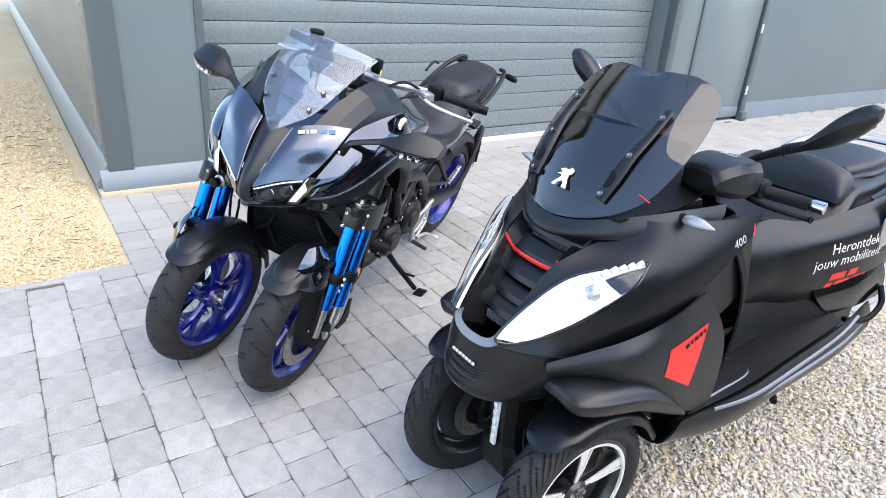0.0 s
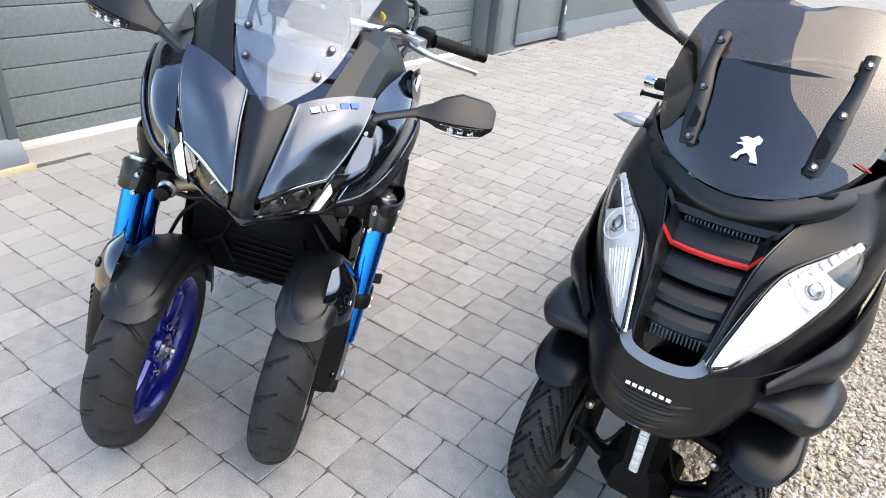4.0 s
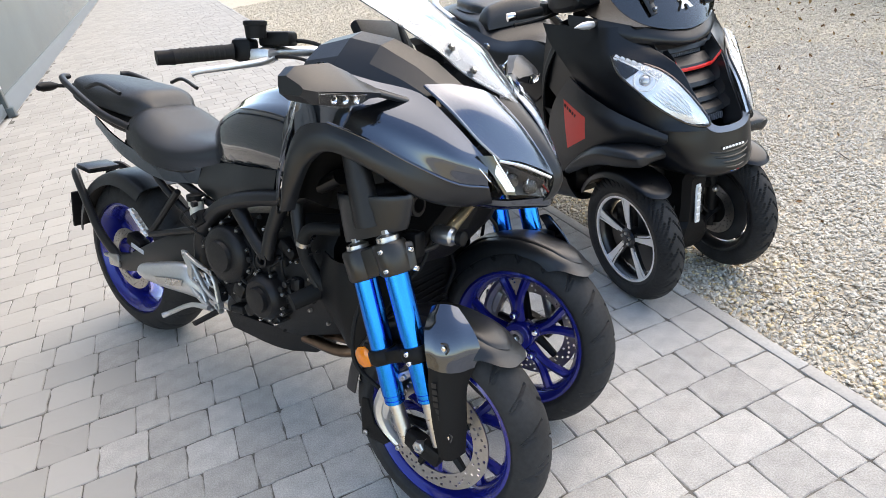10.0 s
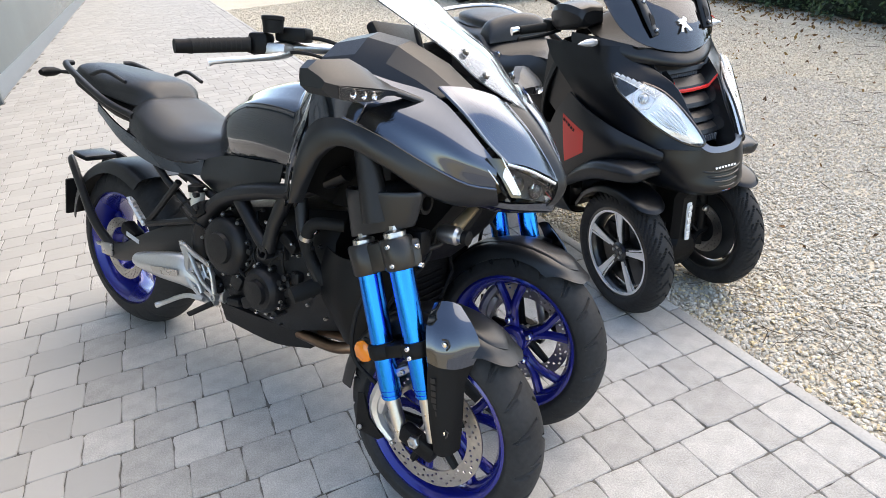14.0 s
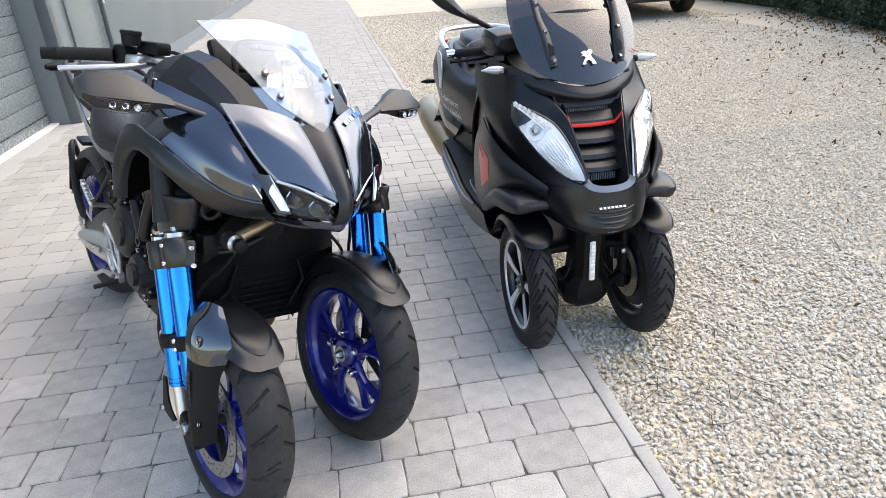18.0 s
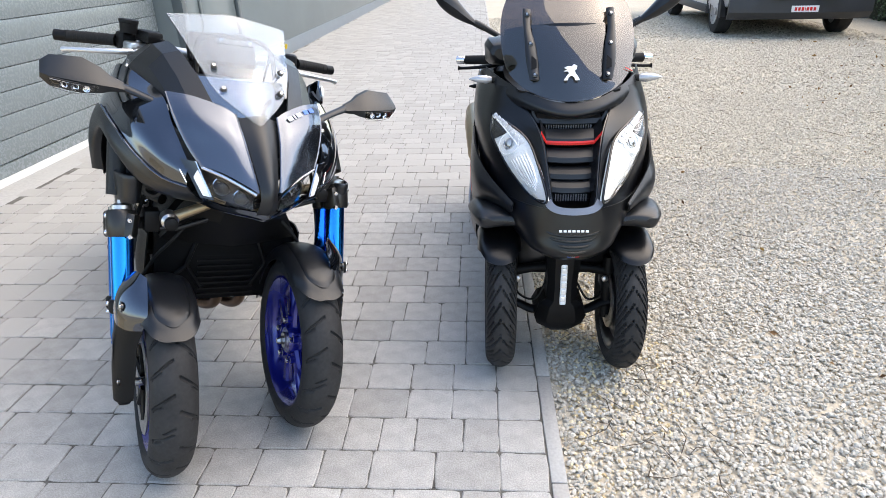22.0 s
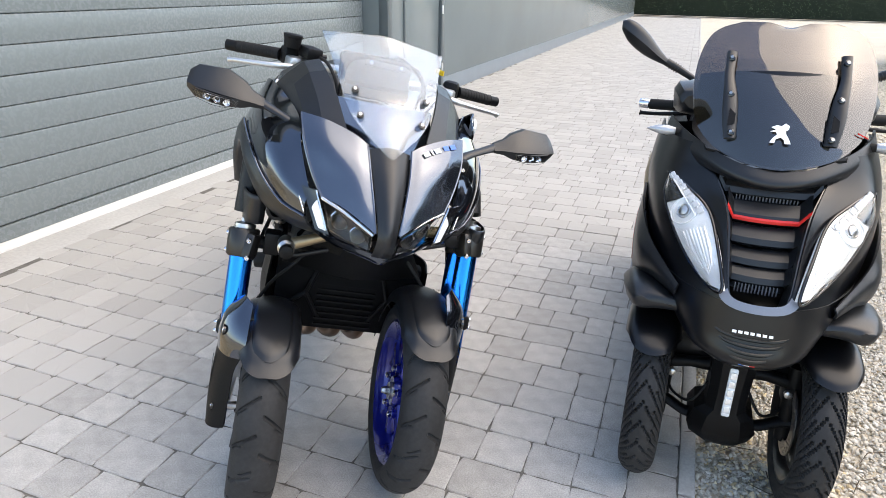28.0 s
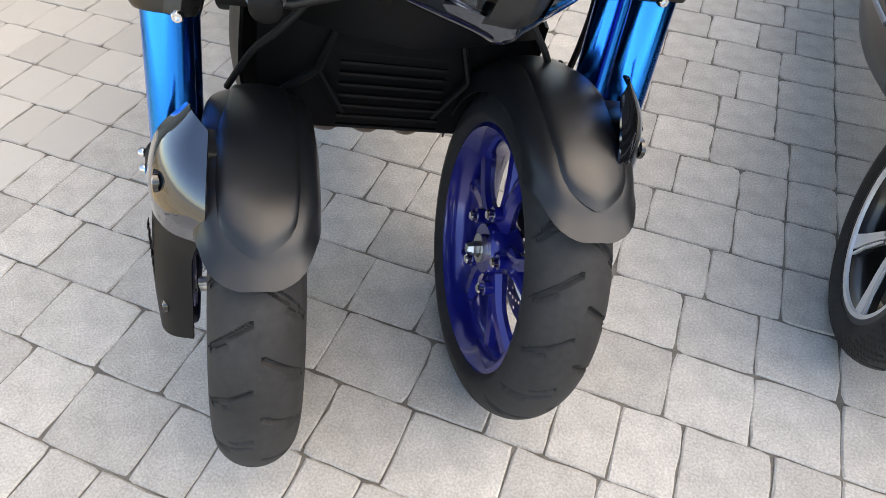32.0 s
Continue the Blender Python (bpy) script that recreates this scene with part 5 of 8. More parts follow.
for y in (-0.04, 0.04):
    part("bracket_bolt", lathe([(0, 0.006), (0.006, 0.006), (0.008, 0.003)], 8, "x", (-0.194, y, 1.160)), M_chrome, br)
part("sticker", box((-0.285, 0.175, 1.165), (0.035, 0.004, 0.014), 0.001, rot(0, 0, 20)), M_yellow, moto, "small yellow warning sticker")


for ob in moto.children:
    if ob not in before_fairing:
        ob.matrix_local = Matrix.Translation((0, 0, 0.012)) @ Matrix.Rotation(radians(4.5), 4, "Z")


def mirror_bm(s):
    """Faceted mirror head, a tapered loft from the stalk to the outer tip with a crease along its front."""
    secs = []
    for y, x, z, w, h in ((0.300, -0.116, 1.030, 0.018, 0.011), (0.330, -0.124, 1.036, 0.026, 0.018), (0.350, -0.130, 1.041, 0.037, 0.029), (0.392, -0.141, 1.048, 0.044, 0.041), (0.462, -0.160, 1.050, 0.040, 0.035), (0.482, -0.167, 1.050, 0.034, 0.018)):
        secs.append([(x + w * a, -y, z + h * b) for a, b in ((1.0, -0.30), (0.72, 0.12), (-0.30, 1.0), (-0.95, 0.94), (-1.0, 0.0), (-0.92, -0.85), (0.72, -1.0))])
    return loft(secs, True)


for s in (-1, 1):
    head = mirror_bm(s) if s < 0 else mirrored(mirror_bm(s))
    mir = part("mirror", head, M_matte, moto, "dark wing mirror with a built-in clear indicator", 26)
    part("stalk", tube([sy((-0.062, 0.200, 0.986), s), sy((-0.075, 0.215, 1.000), s), sy((-0.100, 0.265, 1.018), s), sy((-0.130, 0.325, 1.036), s)], [0.016, 0.014, 0.013, 0.018], 12, 16, 0.6), M_matte, mir)
    part("mount", box(sy((-0.058, 0.203, 0.980), s), (0.055, 0.035, 0.036), 0.008), M_black, mir)
    bolt(mir, sy((-0.030, 0.205, 0.975), s), 0.006, "x", 1, M_chrome, 0.006)
    part("glass", panel([[sy((-0.182, 0.365, 1.064), s), sy((-0.196, 0.42, 1.076), s), sy((-0.204, 0.465, 1.066), s)], [sy((-0.182, 0.365, 1.024), s), sy((-0.196, 0.42, 1.018), s), sy((-0.204, 0.462, 1.034), s)]][::s], 8, 6, 0.003), M_chrome, mir)
    lamp = part("indicator", panel([[sy((-0.093, 0.360, 1.030), s), sy((-0.100, 0.415, 1.033), s), sy((-0.117, 0.460, 1.037), s)], [sy((-0.101, 0.368, 1.011), s), sy((-0.109, 0.415, 1.010), s), sy((-0.124, 0.452, 1.017), s)]][::-s], 12, 6, 0.003), M_lampdark, mir, "clear indicator with three small lamps")
    for k in range(3):
        part("lamp_cell", lathe([(-0.002, 0.004), (0.004, 0.0080), (0.0020, 0.0080), (-0.002, 0.003)], 12, "x", sy((-0.095 - 0.007 * k, 0.384 + 0.024 * k, 1.020 + 0.0015 * k), s)), M_chrome, lamp)
    part("indicator_lens", panel([[sy((-0.087, 0.357, 1.028), s), sy((-0.094, 0.415, 1.030), s), sy((-0.112, 0.464, 1.035), s)], [sy((-0.095, 0.365, 1.008), s), sy((-0.103, 0.415, 1.006), s), sy((-0.119, 0.456, 1.013), s)]][::-s], 12, 6, 0.002), M_lens, lamp)

# handlebar
part("handlebar", tube([(-0.64, -0.43, 1.094), (-0.575, -0.27, 1.105), (-0.50, -0.16, 1.105), (-0.46, -0.09, 1.105), (-0.455, 0, 1.105), (-0.46, 0.09, 1.105), (-0.50, 0.16, 1.105), (-0.575, 0.27, 1.105), (-0.64, 0.43, 1.094)], 0.013, 14, 40), M_silver, moto, "silver handlebar")
part("triple_clamp", box((-0.45, 0, 1.075), (0.09, 0.20, 0.05), 0.012), M_engine, moto)
for s in (-1, 1):
    g = part("grip", tube([sy((-0.572, 0.285, 1.106), s), sy((-0.576, 0.292, 1.106), s), sy((-0.628, 0.415, 1.096), s)], [0.020, 0.0175, 0.0170], 18), M_rubber, moto, "black rubber grip")
    part("bar_end", tube([sy((-0.627, 0.412, 1.096), s), sy((-0.632, 0.422, 1.095), s), sy((-0.642, 0.447, 1.094), s)], [0.0185, 0.0165, 0.0165], 16), M_black, g)
    for k in range(9):
        a = k / 9
        part("grip_rib", tube([sy((-0.582 - 0.042 * a, 0.306 + 0.100 * a, 1.1052 - 0.008 * a), s), sy((-0.5835 - 0.042 * a, 0.3095 + 0.100 * a, 1.105 - 0.008 * a), s)], 0.0179, 16), M_rubber, g)
    sw = part("switch_box", box(sy((-0.560, 0.258, 1.110), s), (0.055, 0.05, 0.055), 0.012, rot(0, 0, 22 * -s)), M_black, moto, "black switch housing")
    part("switch_button", box(sy((-0.588, 0.250, 1.120), s), (0.014, 0.022, 0.016), 0.004), M_rubber, sw)
    part("lever_perch", box(sy((-0.525, 0.235, 1.098), s), (0.06, 0.06, 0.032), 0.008, rot(0, 0, 22 * -s)), M_silver, moto)
    part("lever", tube([sy((-0.505, 0.225, 1.090), s), sy((-0.490, 0.280, 1.082), s), sy((-0.505, 0.350, 1.074), s), sy((-0.535, 0.415, 1.066), s), sy((-0.545, 0.428, 1.062), s)], [0.011, 0.009, 0.0075, 0.007, 0.009], 10, 24), M_silver, moto, "silver brake or clutch lever")
    part("cable", tube([sy((-0.54, 0.23, 1.10), s), sy((-0.47, 0.17, 1.13), s), sy((-0.38, 0.13, 1.10), s), sy((-0.32, 0.10, 1.02), s)], 0.005, 8, 20), M_rubber, moto)
    part("cable", tube([sy((-0.55, 0.24, 1.09), s), sy((-0.44, 0.20, 1.09), s), sy((-0.36, 0.15, 1.05), s)], 0.004, 8, 16), M_rubber, moto)
res = part("fluid_reservoir", lathe([(-0.018, 0.024), (0.010, 0.026), (0.012, 0.028), (0.020, 0.028), (0.022, 0.024)], 20, "z", (-0.520, -0.255, 1.155)), M_black, moto, "black brake fluid reservoir")
part("reservoir_box", box((-0.505, -0.20, 1.135), (0.085, 0.05, 0.035), 0.008, rot(0, 0, 20)), M_black, res)
part("phone_mount", box((-0.445, 0.06, 1.155), (0.03, 0.035, 0.05), 0.006), M_black, moto)

# tank
def tank_sec(x, ztop, wtop, zmid, wmid, zlow, wlow):
    return [(x, 0, ztop), (x, wtop * 0.6, ztop - 0.008), (x, wtop, ztop - 0.035), (x, wmid, zmid), (x, wlow, zlow), (x, 0, zlow - 0.02), (x, -wlow, zlow), (x, -wmid, zmid), (x, -wtop, ztop - 0.035), (x, -wtop * 0.6, ztop - 0.008)]


part("fuel_tank", loft([tank_sec(-0.40, 0.985, 0.10, 0.90, 0.17, 0.80, 0.16), tank_sec(-0.47, 1.012, 0.13, 0.93, 0.205, 0.79, 0.19), tank_sec(-0.58, 1.022, 0.145, 0.935, 0.215, 0.78, 0.18), tank_sec(-0.70, 1.008, 0.14, 0.925, 0.205, 0.77, 0.16), tank_sec(-0.82, 0.972, 0.12, 0.89, 0.175, 0.76, 0.135), tank_sec(-0.91, 0.915, 0.085, 0.84, 0.125, 0.76, 0.11), tank_sec(-0.955, 0.86, 0.06, 0.81, 0.085, 0.76, 0.08)], True, 30, 30), M_tank, moto, "gloss dark fuel tank")
part("filler_cap", lathe([(0, 0.05), (0.008, 0.05), (0.012, 0.044), (0.012, 0.01)], 28, "z", (-0.60, 0, 1.018)), M_black, moto)
both("tank_emblem", lathe([(0, 0.026), (-0.006, 0.026), (-0.009, 0.020), (-0.009, 0.004)], 24, "y", (-0.282, -0.276, 1.046)), M_reflector, "round silver maker's disc")
both("tank_wing", panel([[(-0.25, -0.262, 1.075), (-0.30, -0.276, 1.085), (-0.38, -0.255, 1.045), (-0.47, -0.215, 0.985)], [(-0.24, -0.276, 1.030), (-0.31, -0.295, 1.020), (-0.40, -0.272, 0.985), (-0.48, -0.225, 0.94)], [(-0.30, -0.29, 0.985), (-0.35, -0.295, 0.965), (-0.43, -0.262, 0.93), (-0.50, -0.222, 0.885)]], 16, 12, 0.005), M_gun_dark, "gloss dark tank side wing")
# side cover under the tank and seat
both("side_cover", panel([[(-0.56, -0.195, 0.800), (-0.70, -0.185, 0.795), (-0.84, -0.150, 0.785), (-0.98, -0.130, 0.755)], [(-0.57, -0.200, 0.755), (-0.70, -0.195, 0.735), (-0.85, -0.168, 0.720), (-1.00, -0.140, 0.700)], [(-0.60, -0.185, 0.715), (-0.72, -0.180, 0.690), (-0.86, -0.160, 0.665), (-0.96, -0.135, 0.665)]], 16, 10, 0.006), M_matte, "matte dark side cover")
both("tail_panel", panel([[(-0.98, -0.135, 0.752), (-1.18, -0.160, 0.760), (-1.40, -0.155, 0.812), (-1.56, -0.140, 0.880)], [(-1.00, -0.140, 0.700), (-1.18, -0.158, 0.700), (-1.40, -0.150, 0.755), (-1.58, -0.130, 0.850)]], 16, 6, 0.006), M_gun_dark, "dark tail side panel")

# seats
before_tail = set(moto.children)
def seat_sec(x, ztop, w, zedge, wlow, zlow):
    return [(x, 0, ztop), (x, w * 0.55, ztop - 0.004), (x, w * 0.92, zedge), (x, w, zedge - 0.03), (x, wlow, zlow), (x, 0, zlow - 0.01), (x, -wlow, zlow), (x, -w, zedge - 0.03), (x, -w * 0.92, zedge), (x, -w * 0.55, ztop - 0.004)]


seat = part("seat", loft([seat_sec(-0.90, 0.845, 0.06, 0.825, 0.06, 0.77), seat_sec(-0.95, 0.838, 0.085, 0.815, 0.10, 0.75), seat_sec(-1.03, 0.828, 0.13, 0.800, 0.145, 0.735), seat_sec(-1.13, 0.840, 0.165, 0.805, 0.165, 0.735), seat_sec(-1.22, 0.878, 0.172, 0.835, 0.165, 0.750), seat_sec(-1.30, 0.915, 0.160, 0.870, 0.150, 0.775), seat_sec(-1.36, 0.915, 0.145, 0.870, 0.135, 0.79)], True, 32, 30), M_seat, moto, "black vinyl rider seat")
part("pillion_seat", loft([seat_sec(-1.25, 0.905, 0.08, 0.90, 0.10, 0.87), seat_sec(-1.29, 0.955, 0.110, 0.930, 0.12, 0.87), seat_sec(-1.36, 0.972, 0.130, 0.945, 0.13, 0.88), seat_sec(-1.48, 0.985, 0.135, 0.955, 0.13, 0.90), seat_sec(-1.62, 0.998, 0.125, 0.972, 0.12, 0.925), seat_sec(-1.72, 1.004, 0.100, 0.985, 0.09, 0.95), seat_sec(-1.765, 0.992, 0.06, 0.982, 0.05, 0.965)], True, 32, 28), M_seat, moto, "black vinyl pillion seat")
tail = part("tail_unit", loft([seat_sec(-1.30, 0.87, 0.12, 0.86, 0.10, 0.80), seat_sec(-1.50, 0.91, 0.13, 0.90, 0.10, 0.83), seat_sec(-1.70, 0.955, 0.11, 0.945, 0.07, 0.90), seat_sec(-1.80, 0.975, 0.07, 0.97, 0.04, 0.945)], True, 20, 14), M_black, moto)
part("tail_lamp", box((-1.80, 0, 0.955), (0.02, 0.12, 0.03), 0.008), M_redp, moto, "red tail lamp")
for s in (-1, 1):
    part("grab_rail", tube([sy((-1.28, 0.155, 0.845), s), sy((-1.42, 0.168, 0.885), s), sy((-1.60, 0.160, 0.955), s), sy((-1.72, 0.135, 0.995), s), sy((-1.74, 0.10, 1.0), s)], [0.013, 0.012, 0.012, 0.012, 0.010], 10, 26), M_frame, moto, "dark grab rail")
    part("grab_strut", tube([sy((-1.32, 0.150, 0.955), s), sy((-1.42, 0.160, 0.985), s), sy((-1.50, 0.165, 0.97), s)], 0.007, 8, 14), M_frame, moto)
    ind = part("rear_indicator", tube([sy((-1.79, 0.195, 0.960), s), sy((-1.80, 0.175, 0.962), s), sy((-1.805, 0.14, 0.964), s), sy((-1.81, 0.115, 0.965), s)], [0.010, 0.018, 0.017, 0.008], 12), M_black, moto, "black rear indicator")
    part("indicator_stem", tube([sy((-1.76, 0.06, 0.960), s), sy((-1.80, 0.12, 0.964), s)], 0.007, 8), M_rubber, ind)

for ob in moto.children:
    if ob not in before_tail and ob.name.split(".")[0] != "seat":
        ob.matrix_local = Matrix.Translation((-0.055, 0.012, 0.010))

# rear wheel, swingarm, hugger and plate
RW = (-1.58, 0.0, 0.322)
rw = part("rear_wheel", lathe([(-0.085, 0.226), (-0.088, 0.216), (-0.08, 0.205), (-0.03, 0.188), (0.03, 0.188), (0.08, 0.205), (0.088, 0.216), (0.085, 0.226), (0.05, 0.20), (-0.05, 0.20)], 64, "y", RW, True), M_rimblue, moto, "blue painted cast rear wheel")
part("tyre", tyre_bm(0.322, 0.094, 0.218, RW, sport_tread, 0.005, 400, 34), M_tyre, rw, "wide black rear tyre")
part("hub", lathe([(-0.06, 0.03), (-0.06, 0.055), (0.06, 0.055), (0.06, 0.03)], 28, "y", RW, True), M_rimblue, rw)
for k in range(5):
    a = radians(90 + 72 * k)
    for d in (-0.15, 0.15):
        part("spoke", tube([(RW[0] + 0.05 * math.cos(a), 0, RW[2] + 0.05 * math.sin(a)), (RW[0] + 0.12 * math.cos(a + d * 0.6), 0, RW[2] + 0.12 * math.sin(a + d * 0.6)), (RW[0] + 0.192 * math.cos(a + d * 1.4), 0, RW[2] + 0.192 * math.sin(a + d * 1.4))], [0.018, 0.014, 0.017], 8, 7), M_rimblue, rw)
part("brake_disc", ring_disc(0.085, 0.123, 0.005, (RW[0], -0.082, RW[2])), M_disc, rw, "drilled rear brake disc")
part("axle_nut", lathe([(-0.10, 0.02), (-0.128, 0.02), (-0.132, 0.014), (-0.14, 0.012), (-0.14, 0.004)], 6, "y", RW), M_steel, rw)
swing = part("swingarm", loft([[(x, y + w_ * b, z + h_ * a) for a, b in ((-1, 0.6), (-0.6, 1), (0.6, 1), (1, 0.6), (1, -0.6), (0.6, -1), (-0.6, -1), (-1, -0.6))] for x, y, z, w_, h_ in ((-0.96, -0.13, 0.47, 0.030, 0.085), (-1.10, -0.135, 0.455, 0.030, 0.072), (-1.26, -0.130, 0.415, 0.027, 0.058), (-1.40, -0.120, 0.370, 0.024, 0.045), (-1.52, -0.115, 0.330, 0.022, 0.034), (-1.64, -0.112, 0.318, 0.020, 0.026))], True, 0, 22), M_frame, moto, "black swingarm")
part("swingarm_leg", tube([(-0.98, 0.13, 0.42), (-1.12, 0.135, 0.41), (-1.32, 0.125, 0.37), (-1.50, 0.115, 0.335), (-1.62, 0.112, 0.322)], [0.05, 0.05, 0.042, 0.036, 0.026], 14, 20, 0.8), M_frame, swing)
part("swingarm_bridge", box((-1.10, 0, 0.44), (0.16, 0.26, 0.09), 0.02), M_frame, swing)
part("swingarm_label", box((-1.36, -0.173, 0.428), (0.075, 0.002, 0.016), 0.0005, rot(0, 14, 0)), M_greyprint, swing)
part("caliper", box((-1.50, -0.088, 0.405), (0.09, 0.05, 0.05), 0.012, rot(0, 25, 0)), M_black, swing)
part("axle_block", box((-1.60, -0.138, 0.330), (0.07, 0.014, 0.05), 0.006), M_steel, swing)
part("adjuster", tube([(-1.63, -0.13, 0.335), (-1.68, -0.128, 0.335)], 0.008, 8), M_steel, swing)
rows = []
for a in (60, 80, 100, 125, 148, 165):
    t = radians(a)
    rows.append([(RW[0] + (0.348 - d) * math.cos(t), 0.112 * v, RW[2] + (0.348 - d) * math.sin(t)) for v, d in ((-1, 0.05), (-0.8, 0.008), (0, 0), (0.8, 0.008), (1, 0.05))])
hug = part("rear_hugger", panel(rows, 16, 22, 0.004), M_matte, moto, "matte rear mudguard over the tyre")
for s in (-1, 1):
    part("hugger_arm", tube([sy((-1.58, 0.125, 0.330), s), sy((-1.69, 0.128, 0.42), s), sy((-1.775, 0.120, 0.54), s), sy((-1.845, 0.105, 0.62), s), sy((-1.905, 0.08, 0.63), s), sy((-1.94, 0.05, 0.55), s)], [0.016, 0.015, 0.014, 0.014, 0.012, 0.010], 10, 30, 1.4), M_frame, hug)
part("plate_holder", box((-1.958, 0, 0.47), (0.014, 0.19, 0.155), 0.006, rot(0, 12, 0)), M_black, hug, "black number plate holder")
part("number_plate", box((-1.968, 0, 0.468), (0.004, 0.17, 0.135), 0.001, rot(0, 12, 0)), M_white, hug, "white plate seen from behind only")
part("hugger_top", box((-1.875, 0, 0.645), (0.10, 0.13, 0.022), 0.008, rot(0, 8, 0)), M_matte, hug)

# engine and frame
eng = part("engine", loft([[(-0.40, y, z) for y, z in ((-0.10, 0.32), (0.10, 0.32), (0.17, 0.45), (0.16, 0.60), (0.10, 0.68), (-0.10, 0.68), (-0.16, 0.60), (-0.17, 0.45))],
                           [(-0.62, y, z) for y, z in ((-0.13, 0.27), (0.13, 0.27), (0.19, 0.38), (0.19, 0.58), (0.12, 0.66), (-0.12, 0.66), (-0.19, 0.58), (-0.19, 0.38))],
                           [(-0.85, y, z) for y, z in ((-0.12, 0.28), (0.12, 0.28), (0.18, 0.38), (0.18, 0.56), (0.12, 0.62), (-0.12, 0.62), (-0.18, 0.56), (-0.18, 0.38))],
                           [(-1.02, y, z) for y, z in ((-0.10, 0.33), (0.10, 0.33), (0.13, 0.42), (0.13, 0.54), (0.09, 0.58), (-0.09, 0.58), (-0.13, 0.54), (-0.13, 0.42))]], True), M_engine, moto, "black three-cylinder engine")
def cover(x, z, r, y, depth, n, s=-1, inner=0.55):
    c = part("engine_cover", lathe([(s * y, r), (s * (y + depth * 0.55), r), (s * (y + depth * 0.8), r * 0.93), (s * (y + depth), r * 0.8), (s * (y + depth), r * inner), (s * (y + depth * 1.25), r * (inner - 0.04)), (s * (y + depth * 1.3), r * 0.05)], 28, "y", (x, 0, z)), M_engine, eng)
    for k in range(n):
        a = 2 * math.pi * k / n + 0.3
        q = (x + r * 1.06 * math.cos(a), s * (y + depth * 0.35), z + r * 1.06 * math.sin(a))
        part("bolt_boss", lathe([(s * (y - 0.01), 0.011), (s * (y + depth * 0.4), 0.010)], 8, "y", (q[0], 0, q[2])), M_engine, eng)
        bolt(eng, (q[0], s * (y + depth * 0.4), q[2]), 0.0058, "y", s, M_steel, 0.006)


cover(-0.815, 0.515, 0.092, 0.175, 0.045, 9)
cover(-0.640, 0.420, 0.070, 0.185, 0.050, 7)
cover(-0.815, 0.460, 0.085, 0.175, 0.040, 8, 1)
cover(-0.620, 0.420, 0.080, 0.180, 0.045, 8, 1)
r8 = random.Random(8)
for k in range(26):
    x, z = r8.uniform(-0.98, -0.42), r8.uniform(0.31, 0.64)
    bolt(eng, (x, -(0.185 - 0.12 * abs(z - 0.47)), z), 0.006, "y", -1, M_steel, 0.010)
    if k % 2:
        bolt(eng, (x, 0.185 - 0.12 * abs(z - 0.47), z), 0.006, "y", 1, M_steel, 0.010)
for k in range(14):
    x, z = r8.uniform(-0.95, -0.45), r8.uniform(0.33, 0.62)
    add = part("engine_fitting", box((x, -0.178, z), (r8.uniform(0.03, 0.07), r8.uniform(0.03, 0.06), r8.uniform(0.02, 0.06)), 0.008, rot(0, r8.uniform(-40, 40), 0)), r8.choice([M_engine, M_black, M_frame]), eng)
frame_ob = part("frame", tube([(-0.36, -0.16, 0.80), (-0.50, -0.185, 0.735), (-0.66, -0.195, 0.71), (-0.84, -0.175, 0.655), (-0.97, -0.15, 0.55), (-1.00, -0.14, 0.43)], [0.030, 0.032, 0.034, 0.036, 0.040, 0.045], 12, 26, 0.7), M_frame, moto, "dark cast frame beam")
part("frame_beam", tube([(-0.36, 0.16, 0.80), (-0.50, 0.185, 0.735), (-0.66, 0.195, 0.71), (-0.84, 0.175, 0.655), (-0.97, 0.15, 0.55), (-1.00, 0.14, 0.43)], [0.030, 0.032, 0.034, 0.036, 0.040, 0.045], 12, 26, 0.7), M_frame, frame_ob)
